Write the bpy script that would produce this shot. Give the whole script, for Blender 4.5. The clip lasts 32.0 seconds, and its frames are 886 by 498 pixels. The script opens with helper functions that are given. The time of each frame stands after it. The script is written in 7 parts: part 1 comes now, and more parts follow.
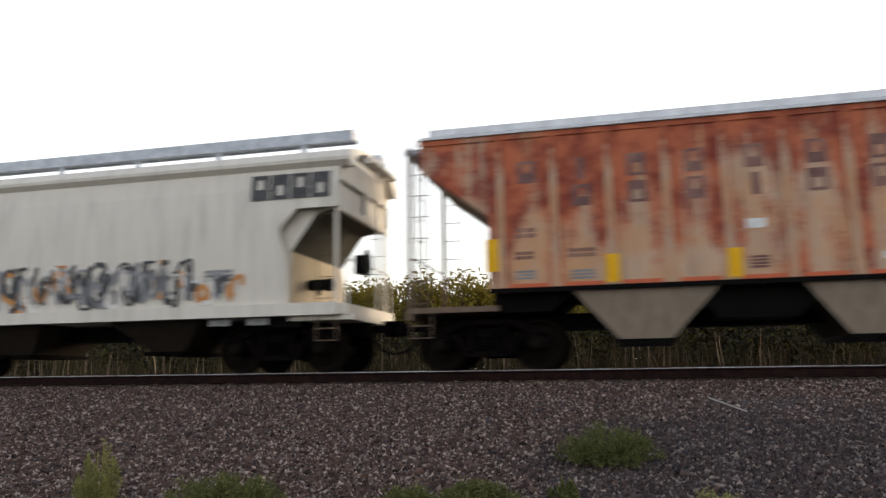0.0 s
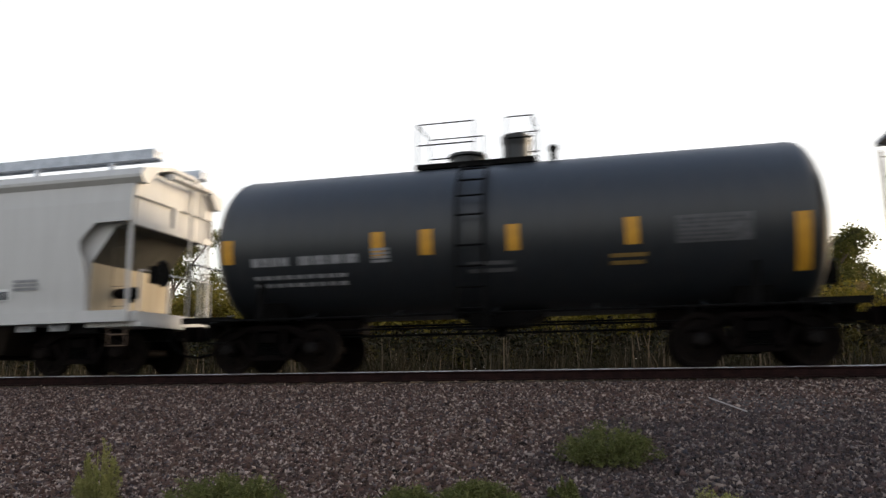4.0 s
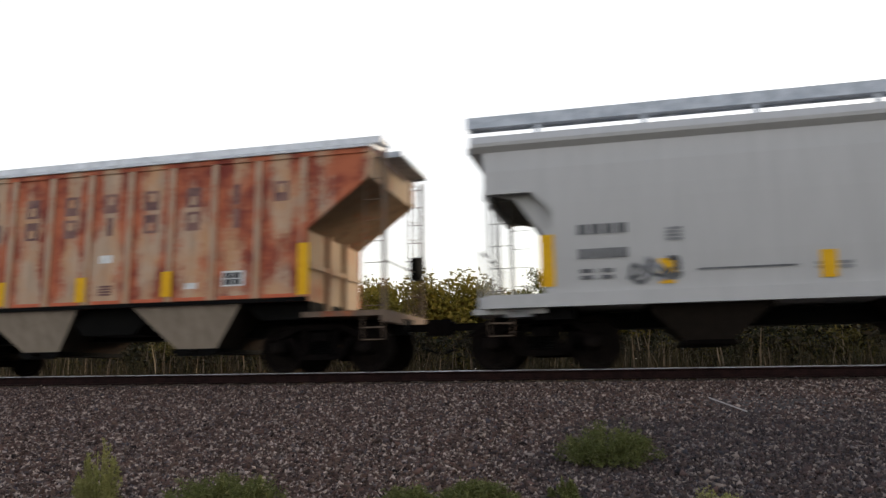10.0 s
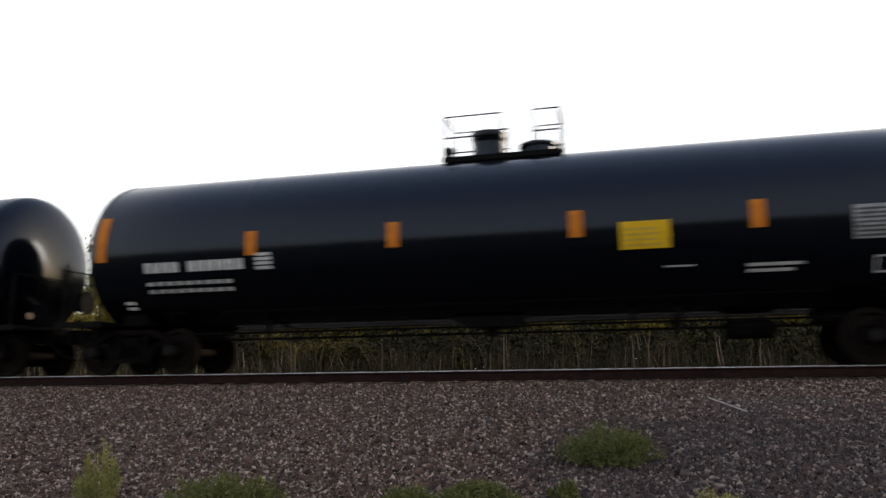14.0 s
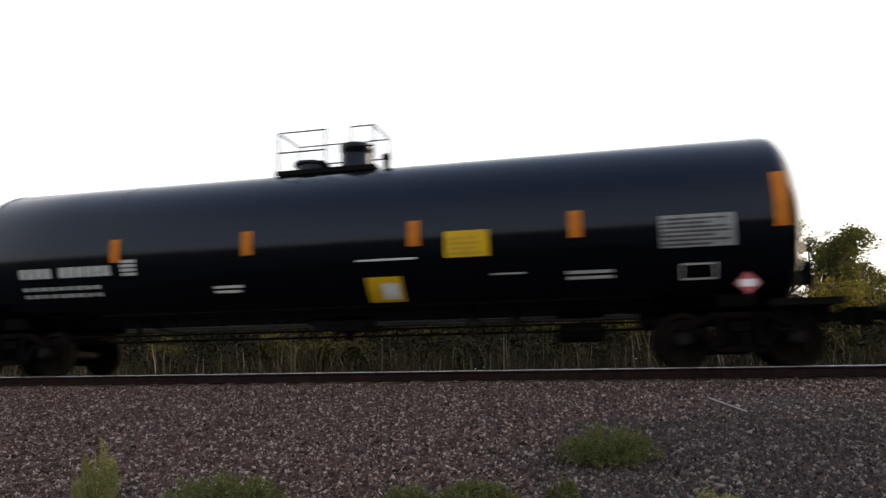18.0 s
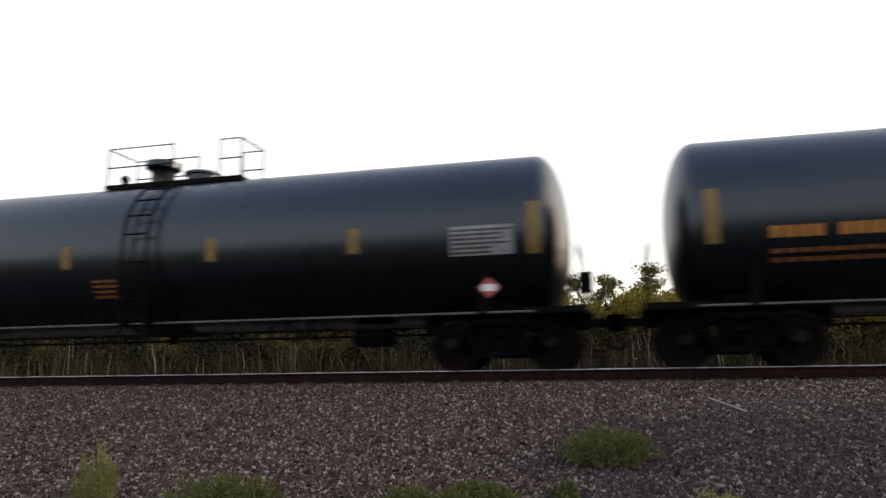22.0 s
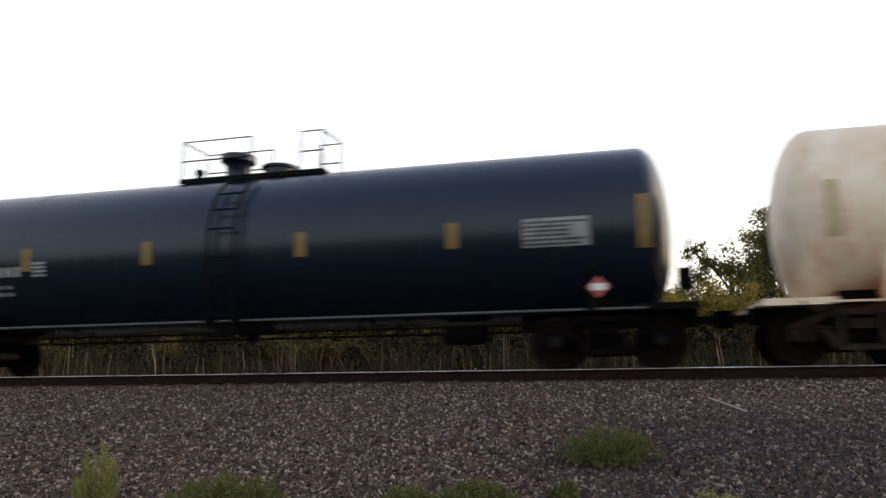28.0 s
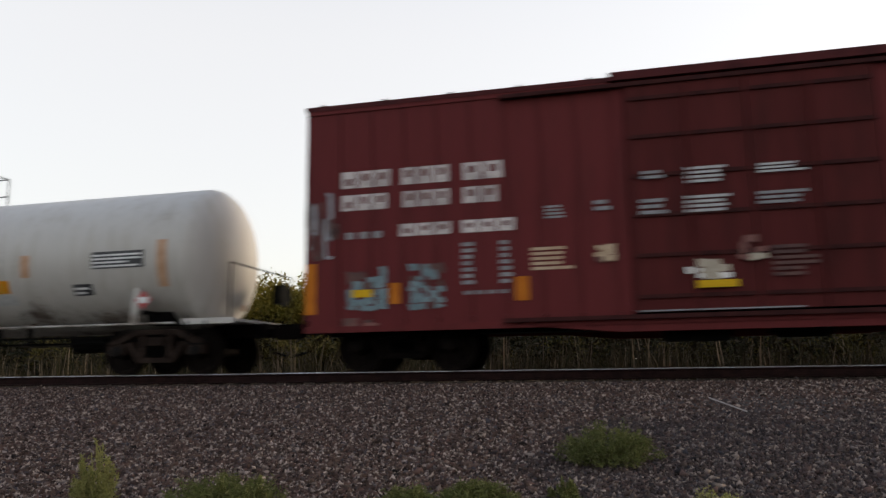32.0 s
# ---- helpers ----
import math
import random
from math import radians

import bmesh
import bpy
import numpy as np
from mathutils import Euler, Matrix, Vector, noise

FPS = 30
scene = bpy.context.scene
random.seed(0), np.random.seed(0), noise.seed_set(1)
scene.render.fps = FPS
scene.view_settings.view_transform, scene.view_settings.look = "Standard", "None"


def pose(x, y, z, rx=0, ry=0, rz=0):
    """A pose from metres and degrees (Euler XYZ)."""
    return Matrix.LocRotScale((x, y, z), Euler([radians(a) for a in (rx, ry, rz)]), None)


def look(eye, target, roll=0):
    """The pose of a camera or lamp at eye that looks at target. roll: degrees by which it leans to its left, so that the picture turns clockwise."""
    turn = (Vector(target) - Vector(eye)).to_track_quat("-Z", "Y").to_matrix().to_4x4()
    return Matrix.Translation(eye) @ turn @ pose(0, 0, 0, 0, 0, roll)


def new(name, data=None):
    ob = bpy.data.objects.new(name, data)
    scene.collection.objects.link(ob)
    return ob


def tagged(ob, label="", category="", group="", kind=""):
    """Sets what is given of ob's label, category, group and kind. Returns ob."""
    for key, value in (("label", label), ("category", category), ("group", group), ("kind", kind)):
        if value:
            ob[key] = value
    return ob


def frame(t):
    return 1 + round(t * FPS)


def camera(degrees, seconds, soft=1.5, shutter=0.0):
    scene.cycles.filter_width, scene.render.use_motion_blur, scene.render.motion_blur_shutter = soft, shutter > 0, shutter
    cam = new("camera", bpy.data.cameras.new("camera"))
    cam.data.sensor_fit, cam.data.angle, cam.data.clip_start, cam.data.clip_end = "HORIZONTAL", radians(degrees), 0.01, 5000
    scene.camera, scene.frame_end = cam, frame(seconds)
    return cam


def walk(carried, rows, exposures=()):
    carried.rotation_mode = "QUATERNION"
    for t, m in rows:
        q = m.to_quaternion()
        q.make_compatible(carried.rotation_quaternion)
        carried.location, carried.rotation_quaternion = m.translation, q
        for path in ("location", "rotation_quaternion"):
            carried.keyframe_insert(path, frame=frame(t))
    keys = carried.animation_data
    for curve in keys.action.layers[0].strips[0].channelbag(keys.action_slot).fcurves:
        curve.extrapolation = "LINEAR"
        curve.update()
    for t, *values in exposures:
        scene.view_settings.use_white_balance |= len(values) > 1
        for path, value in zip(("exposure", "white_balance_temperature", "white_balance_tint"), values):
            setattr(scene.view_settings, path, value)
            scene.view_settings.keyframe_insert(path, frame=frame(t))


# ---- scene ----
# ---------------------------------------------------------------- camera
EYE = Vector((0.0, -14.162, -0.041))
YAW, PITCH, ROLL = radians(13.632), radians(9.548), -0.7635
AHEAD = Vector((-math.sin(YAW) * math.cos(PITCH), math.cos(YAW) * math.cos(PITCH), math.sin(PITCH)))
cam = camera(61.965, 32.0, soft=1.45, shutter=0.33)
VIEW = look(EYE, EYE + AHEAD, ROLL)
walk(cam, [(0, VIEW), (32, VIEW)], exposures=[(0, -0.02), (2, -0.1), (4.5, -0.1), (14, -0.09), (16, 0.08), (17, 0.08), (18, -0.09), (19, -0.06), (29.4, -0.06), (29.9, -0.2), (30.6, 0.2), (31.2, 0.1), (32, -0.4)])

# ---------------------------------------------------------------- light
SUN_EL, SUN_AZ = radians(9.5), radians(30)      # azimuth from +x towards +y
world = bpy.data.worlds.new("world")
scene.world = world
world.use_nodes = True
wn = world.node_tree.nodes
wl = world.node_tree.links
wn.clear()
sky = wn.new("ShaderNodeTexSky")
sky.sky_type = "NISHITA"
sky.sun_disc = False
sky.sun_elevation = SUN_EL
sky.sun_rotation = math.pi / 2 - SUN_AZ
sky.air_density, sky.dust_density, sky.ozone_density = 1.0, 3.0, 1.0
bg = wn.new("ShaderNodeBackground")
bg.inputs["Strength"].default_value = 0.15
haze = wn.new("ShaderNodeBackground")               # bright even haze over the whole sky
haze.inputs["Strength"].default_value = 0.98
aim = wn.new("ShaderNodeTexCoord")
axis = wn.new("ShaderNodeSeparateXYZ")
wl.new(aim.outputs["Generated"], axis.inputs[0])
fade = wn.new("ShaderNodeMapRange")
fade.interpolation_type = "SMOOTHSTEP"
fade.inputs["From Min"].default_value, fade.inputs["From Max"].default_value = 0.40, 0.95
wl.new(axis.outputs["Z"], fade.inputs["Value"])
tint = wn.new("ShaderNodeMix")
tint.data_type = "RGBA"
tint.inputs[6].default_value = (1.04, 0.985, 0.945, 1)
tint.inputs[7].default_value = (0.44, 0.54, 0.76, 1)
wl.new(fade.outputs["Result"], tint.inputs[0])
wl.new(tint.outputs[2], haze.inputs["Color"])
both = wn.new("ShaderNodeAddShader")
wo = wn.new("ShaderNodeOutputWorld")
wl.new(sky.outputs["Color"], bg.inputs["Color"])
wl.new(bg.outputs["Background"], both.inputs[0])
wl.new(haze.outputs["Background"], both.inputs[1])
wl.new(both.outputs["Shader"], wo.inputs["Surface"])
sun = new("sun", bpy.data.lights.new("sun", "SUN"))
sun.data.energy, sun.data.angle, sun.data.color = 3.0, radians(20.0), (1.0, 0.86, 0.68)
sun.matrix_world = look((0, 0, 0), (-math.cos(SUN_EL) * math.cos(SUN_AZ), -math.cos(SUN_EL) * math.sin(SUN_AZ), -math.sin(SUN_EL)))


# ---------------------------------------------------------------- materials
def tree_of(name):
    m = bpy.data.materials.new(name)
    m.use_nodes = True
    t = m.node_tree
    return m, t, t.nodes["Principled BSDF"]


def node(t, kind, **values):
    n = t.nodes.new(kind)
    for key, value in values.items():
        n.inputs[key].default_value = value
    return n


def rgba(c):
    return (c[0], c[1], c[2], 1.0)


def coords(t, offset=(0, 0, 0), scale=(1, 1, 1)):
    tc = t.nodes.new("ShaderNodeTexCoord")
    mp = t.nodes.new("ShaderNodeMapping")
    mp.inputs["Location"].default_value = offset
    mp.inputs["Scale"].default_value = scale
    t.links.new(tc.outputs["Object"], mp.inputs["Vector"])
    return mp.outputs["Vector"]


def fac_noise(t, vec, scale, detail=4.0, rough=0.55):
    n = node(t, "ShaderNodeTexNoise", Scale=scale, Detail=detail, Roughness=rough)
    t.links.new(vec, n.inputs["Vector"])
    return n.outputs["Fac"]


def math_node(t, op, a, b=None):
    n = t.nodes.new("ShaderNodeMath")
    n.operation = op
    for i, v in enumerate((a, b)):
        if v is None:
            continue
        if isinstance(v, (int, float)):
            n.inputs[i].default_value = v
        else:
            t.links.new(v, n.inputs[i])
    return n.outputs[0]


def ramp(t, fac, lo, hi):
    n = t.nodes.new("ShaderNodeMapRange")
    n.interpolation_type = "SMOOTHSTEP"
    n.inputs["From Min"].default_value, n.inputs["From Max"].default_value = lo, hi
    t.links.new(fac, n.inputs["Value"])
    return n.outputs["Result"]


def mix(t, fac, a, b):
    n = t.nodes.new("ShaderNodeMix")
    n.data_type = "RGBA"
    t.links.new(fac, n.inputs[0])
    for i, v in ((6, a), (7, b)):
        if isinstance(v, tuple):
            n.inputs[i].default_value = rgba(v)
        else:
            t.links.new(v, n.inputs[i])
    return n.outputs[2]


def bumped(t, bsdf, height, strength=0.3, distance=0.01):
    b = t.nodes.new("ShaderNodeBump")
    b.inputs["Strength"].default_value, b.inputs["Distance"].default_value = strength, distance
    t.links.new(height, b.inputs["Height"])
    t.links.new(b.outputs["Normal"], bsdf.inputs["Normal"])


def surf(name, c1, c2, scale=3.0, rough=0.6, metal=0.0, bump=0.3, fine=40.0, distance=0.01, spec=0.5):
    """Two-tone surface: broad blotches, fine grain, light relief."""
    m, t, b = tree_of(name)
    v = coords(t)
    n1 = fac_noise(t, v, scale, 5)
    n2 = fac_noise(t, v, fine, 3)
    f = math_node(t, "ADD", math_node(t, "MULTIPLY", n1, 0.65), math_node(t, "MULTIPLY", n2, 0.35))
    t.links.new(mix(t, ramp(t, f, 0.38, 0.62), c1, c2), b.inputs["Base Color"])
    r = t.nodes.new("ShaderNodeMapRange")
    r.inputs["To Min"].default_value, r.inputs["To Max"].default_value = max(rough - 0.12, 0.03), min(rough + 0.12, 1)
    t.links.new(n1, r.inputs["Value"])
    t.links.new(r.outputs["Result"], b.inputs["Roughness"])
    b.inputs["Metallic"].default_value = metal
    b.inputs["Specular IOR Level"].default_value = spec
    bumped(t, b, n2, bump, distance)
    return m


def paint(name, base, seed=0.0, rust=0.5, streak=0.5, low=0.0, rough=0.5, dirt=(0.10, 0.085, 0.07), dirty=0.35,
          rust_a=(0.20, 0.05, 0.025), rust_b=(0.36, 0.12, 0.05), ribs=0.0, spec=0.5, coat=0.0, blobs=(), bump=0.12, vary=0.78, soft=0.045, stain=None, sheen=None):
    """Weathered vehicle paint. rust: where the rust mask opens (1: none). low: how far rust keeps to the upper part."""
    m, t, b = tree_of(name)
    off = (seed * 7.3, seed * 3.1, seed * 1.7)
    v = coords(t, off)
    plain = coords(t)
    vs = coords(t, off, (4.5, 4.5, 0.35))
    blot = fac_noise(t, v, 0.75, 6, 0.62)
    run = fac_noise(t, vs, 1.6, 4, 0.6)
    grain = fac_noise(t, v, 22.0, 4)
    f = math_node(t, "ADD", math_node(t, "MULTIPLY", blot, 1 - streak), math_node(t, "MULTIPLY", run, streak))
    f = math_node(t, "ADD", f, math_node(t, "MULTIPLY", math_node(t, "SUBTRACT", grain, 0.5), 0.16))
    sep = t.nodes.new("ShaderNodeSeparateXYZ")
    t.links.new(plain, sep.inputs[0])
    if ribs:
        c = math_node(t, "COSINE", math_node(t, "MULTIPLY", math_node(t, "SUBTRACT", sep.outputs["X"], -3.25), 2 * math.pi / 0.9475))
        f = math_node(t, "ADD", f, math_node(t, "MULTIPLY", c, ribs))
    if low:
        f = math_node(t, "ADD", f, math_node(t, "MULTIPLY", math_node(t, "SUBTRACT", sep.outputs["Z"], 2.9), low))
    for x0, z0, rx, rz in blobs:
        dx = math_node(t, "DIVIDE", math_node(t, "SUBTRACT", sep.outputs["X"], x0), rx)
        dz = math_node(t, "DIVIDE", math_node(t, "SUBTRACT", sep.outputs["Z"], z0), rz)
        d = math_node(t, "SQRT", math_node(t, "ADD", math_node(t, "MULTIPLY", dx, dx), math_node(t, "MULTIPLY", dz, dz)))
        near = math_node(t, "MAXIMUM", math_node(t, "SUBTRACT", 1.0, d), 0.0)
        f = math_node(t, "ADD", f, math_node(t, "MULTIPLY", math_node(t, "MINIMUM", near, 0.5), 0.34))
    mask = ramp(t, f, rust - soft, rust + soft * 1.4)
    base2 = tuple(c * vary for c in base)
    body = mix(t, ramp(t, run, 0.3, 0.7), base2, base)
    if stain:
        body = mix(t, math_node(t, "MULTIPLY", ramp(t, fac_noise(t, coords(t, (seed * 2.0, 1.0, seed)), 1.1, 5, 0.6), 0.40, 0.66), stain[0]), body, stain[1])
    grime = fac_noise(t, coords(t, (seed, 2, 5), (3.0, 3.0, 0.5)), 1.3, 5)
    body = mix(t, math_node(t, "MULTIPLY", ramp(t, grime, 0.45, 0.8), dirty), body, dirt)
    rusty = mix(t, ramp(t, fac_noise(t, v, 1.9, 6, 0.65), 0.36, 0.62), rust_a, rust_b)
    t.links.new(mix(t, mask, body, rusty), b.inputs["Base Color"])
    rr = math_node(t, "ADD", math_node(t, "MULTIPLY", mask, 0.85 - rough), math_node(t, "ADD", math_node(t, "MULTIPLY", grime, 0.14), rough - 0.07))
    t.links.new(rr, b.inputs["Roughness"])
    b.inputs["Specular IOR Level"].default_value = spec
    b.inputs["Coat Weight"].default_value = coat
    if sheen:
        b.inputs["Specular Tint"].default_value = rgba(sheen)
    b.inputs["Coat Roughness"].default_value = 0.12
    bumped(t, b, math_node(t, "ADD", grain, math_node(t, "MULTIPLY", blot, 3.0)), bump, 0.006)
    return m


def islands(name, cols, rough=0.9, bump=0.0, transl=0.0, fine=60.0, blotch=None):
    """Colours picked at random for each loose piece of a joined mesh."""
    m, t, b = tree_of(name)
    g = t.nodes.new("ShaderNodeNewGeometry")
    cr = t.nodes.new("ShaderNodeValToRGB")
    cr.color_ramp.interpolation = "LINEAR"
    el = cr.color_ramp.elements
    while len(el) < len(cols):
        el.new(0.5)
    for i, c in enumerate(cols):
        el[i].position = i / (len(cols) - 1)
        el[i].color = rgba(c)
    t.links.new(g.outputs["Random Per Island"], cr.inputs["Fac"])
    v = coords(t)
    n = fac_noise(t, v, fine, 3)
    h = t.nodes.new("ShaderNodeHueSaturation")
    t.links.new(cr.outputs["Color"], h.inputs["Color"])
    r = t.nodes.new("ShaderNodeMapRange")
    r.inputs["To Min"].default_value, r.inputs["To Max"].default_value = 0.65, 1.35
    t.links.new(n, r.inputs["Value"])
    t.links.new(r.outputs["Result"], h.inputs["Value"])
    col = h.outputs["Color"]
    if blotch:
        sep = t.nodes.new("ShaderNodeSeparateXYZ")
        t.links.new(v, sep.inputs[0])
        wob = math_node(t, "MULTIPLY", math_node(t, "SUBTRACT", fac_noise(t, v, 0.9, 4), 0.5), 3.0)
        east = ramp(t, math_node(t, "ADD", sep.outputs["X"], wob), -1.6, 0.4)
        south = ramp(t, math_node(t, "ADD", math_node(t, "MULTIPLY", sep.outputs["Y"], -1.0), math_node(t, "ADD", wob, math_node(t, "MULTIPLY", sep.outputs["X"], 0.35))), 4.9, 6.0)
        col = mix(t, math_node(t, "MULTIPLY", math_node(t, "MULTIPLY", east, south), blotch[0]), col, blotch[1])
    t.links.new(col, b.inputs["Base Color"])
    b.inputs["Roughness"].default_value = rough
    b.inputs["Specular IOR Level"].default_value = 0.08
    if transl:
        tr = t.nodes.new("ShaderNodeBsdfTranslucent")
        t.links.new(col, tr.inputs["Color"])
        mx = t.nodes.new("ShaderNodeMixShader")
        mx.inputs[0].default_value = transl
        out = t.nodes["Material Output"]
        t.links.new(b.outputs[0], mx.inputs[1])
        t.links.new(tr.outputs[0], mx.inputs[2])
        t.links.new(mx.outputs[0], out.inputs["Surface"])
    if bump:
        bumped(t, b, n, bump, 0.01)
    return m


# undergear metals set far below bare iron: underbody shade is in their colour
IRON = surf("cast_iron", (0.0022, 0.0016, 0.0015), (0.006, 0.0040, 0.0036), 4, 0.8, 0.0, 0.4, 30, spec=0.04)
BROWN_IRON = surf("rust_brown_iron", (0.016, 0.0105, 0.0085), (0.036, 0.024, 0.019), 4, 0.75, 0.0, 0.4, 30, spec=0.06)
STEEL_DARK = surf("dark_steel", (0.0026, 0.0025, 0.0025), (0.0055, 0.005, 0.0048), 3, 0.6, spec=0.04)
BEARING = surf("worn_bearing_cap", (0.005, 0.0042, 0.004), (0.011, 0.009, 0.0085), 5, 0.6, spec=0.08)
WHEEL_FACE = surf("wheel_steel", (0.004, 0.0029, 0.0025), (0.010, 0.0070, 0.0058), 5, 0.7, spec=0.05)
GALV = surf("galvanised_grating", (0.36, 0.39, 0.44), (0.54, 0.57, 0.62), 5, 0.55, 0.15, 0.3, 60)
ROOF_PALE = surf("pale_weathered_roof", (0.52, 0.53, 0.55), (0.70, 0.71, 0.73), 4, 0.6, 0, 0.2, 30)
YELLOW = surf("yellow_reflector", (0.70, 0.37, 0.012), (0.78, 0.44, 0.02), 4, 0.6, 0, 0.05, spec=0.12)
ORANGE = surf("orange_reflector", (0.42, 0.125, 0.010), (0.50, 0.16, 0.016), 4, 0.6, 0, 0.05, spec=0.12)
DULL_AMBER = surf("dusty_amber_reflector", (0.14, 0.086, 0.022), (0.19, 0.118, 0.030), 6, 0.6, 0, 0.05)
DIM_ORANGE = surf("dim_orange_reflector", (0.20, 0.078, 0.015), (0.26, 0.105, 0.02), 6, 0.6, 0, 0.05)
FADED_ORANGE = surf("faded_orange_reflector", (0.40, 0.23, 0.13), (0.48, 0.30, 0.19), 6, 0.6, 0, 0.05)
LABEL_YELLOW = surf("yellow_label", (0.54, 0.32, 0.010), (0.62, 0.385, 0.014), 4, 0.6, 0, 0.05, spec=0.12)
LABEL_INK = surf("faded_label_print", (0.36, 0.23, 0.02), (0.46, 0.30, 0.025), 9, 0.6, 0, 0.05)
MARK_WHITE = surf("white_marking", (0.55, 0.55, 0.54), (0.75, 0.75, 0.74), 9, 0.6, 0, 0.05)
TANK_WHITE = surf("dusty_white_stencil", (0.34, 0.34, 0.34), (0.50, 0.50, 0.50), 9, 0.6, 0, 0.05)
MARK_GREY = surf("grey_marking", (0.16, 0.16, 0.17), (0.27, 0.27, 0.28), 9, 0.6, 0, 0.05)
MARK_SMOKE = surf("smoky_marking", (0.045, 0.045, 0.048), (0.08, 0.08, 0.085), 9, 0.6, 0, 0.05)
MARK_BLACK = surf("black_marking", (0.02, 0.02, 0.025), (0.06, 0.06, 0.065), 9, 0.6, 0, 0.05)
MARK_SLATE = surf("slate_lettering", (0.07, 0.07, 0.075), (0.15, 0.15, 0.155), 5, 0.6, 0, 0.05)
PALE_GREY = surf("pale_grey_marking", (0.36, 0.36, 0.36), (0.46, 0.46, 0.46), 9, 0.6, 0, 0.05)
FADED_BLUE = surf("faded_blue_marking", (0.17, 0.18, 0.25), (0.27, 0.28, 0.34), 9, 0.6, 0, 0.05)
MARK_RED = surf("red_marking", (0.30, 0.045, 0.045), (0.42, 0.08, 0.08), 9, 0.6, 0, 0.05)
MARK_MAROON = surf("faded_maroon_lettering", (0.10, 0.042, 0.042), (0.24, 0.125, 0.10), 2.4, 0.7, 0, 0.05)
MARK_ORANGE = surf("orange_lettering", (0.27, 0.105, 0.018), (0.36, 0.15, 0.022), 9, 0.6, 0, 0.05)
RED_SILL = surf("orange_red_sill_stripe", (0.50, 0.09, 0.03), (0.60, 0.15, 0.05), 4, 0.6, 0, 0.1)
RAIL_SIDE = surf("rusty_rail", (0.010, 0.0045, 0.0042), (0.021, 0.0095, 0.0085), 6, 0.8, 0, 0.3, spec=0.08)
RAIL_HEAD = surf("polished_rail_head", (0.42, 0.41, 0.41), (0.55, 0.54, 0.53), 3, 0.32, 1.0, 0.05)
TIE_WOOD = surf("creosoted_timber", (0.035, 0.027, 0.022), (0.085, 0.065, 0.05), 5, 0.9, spec=0.12)


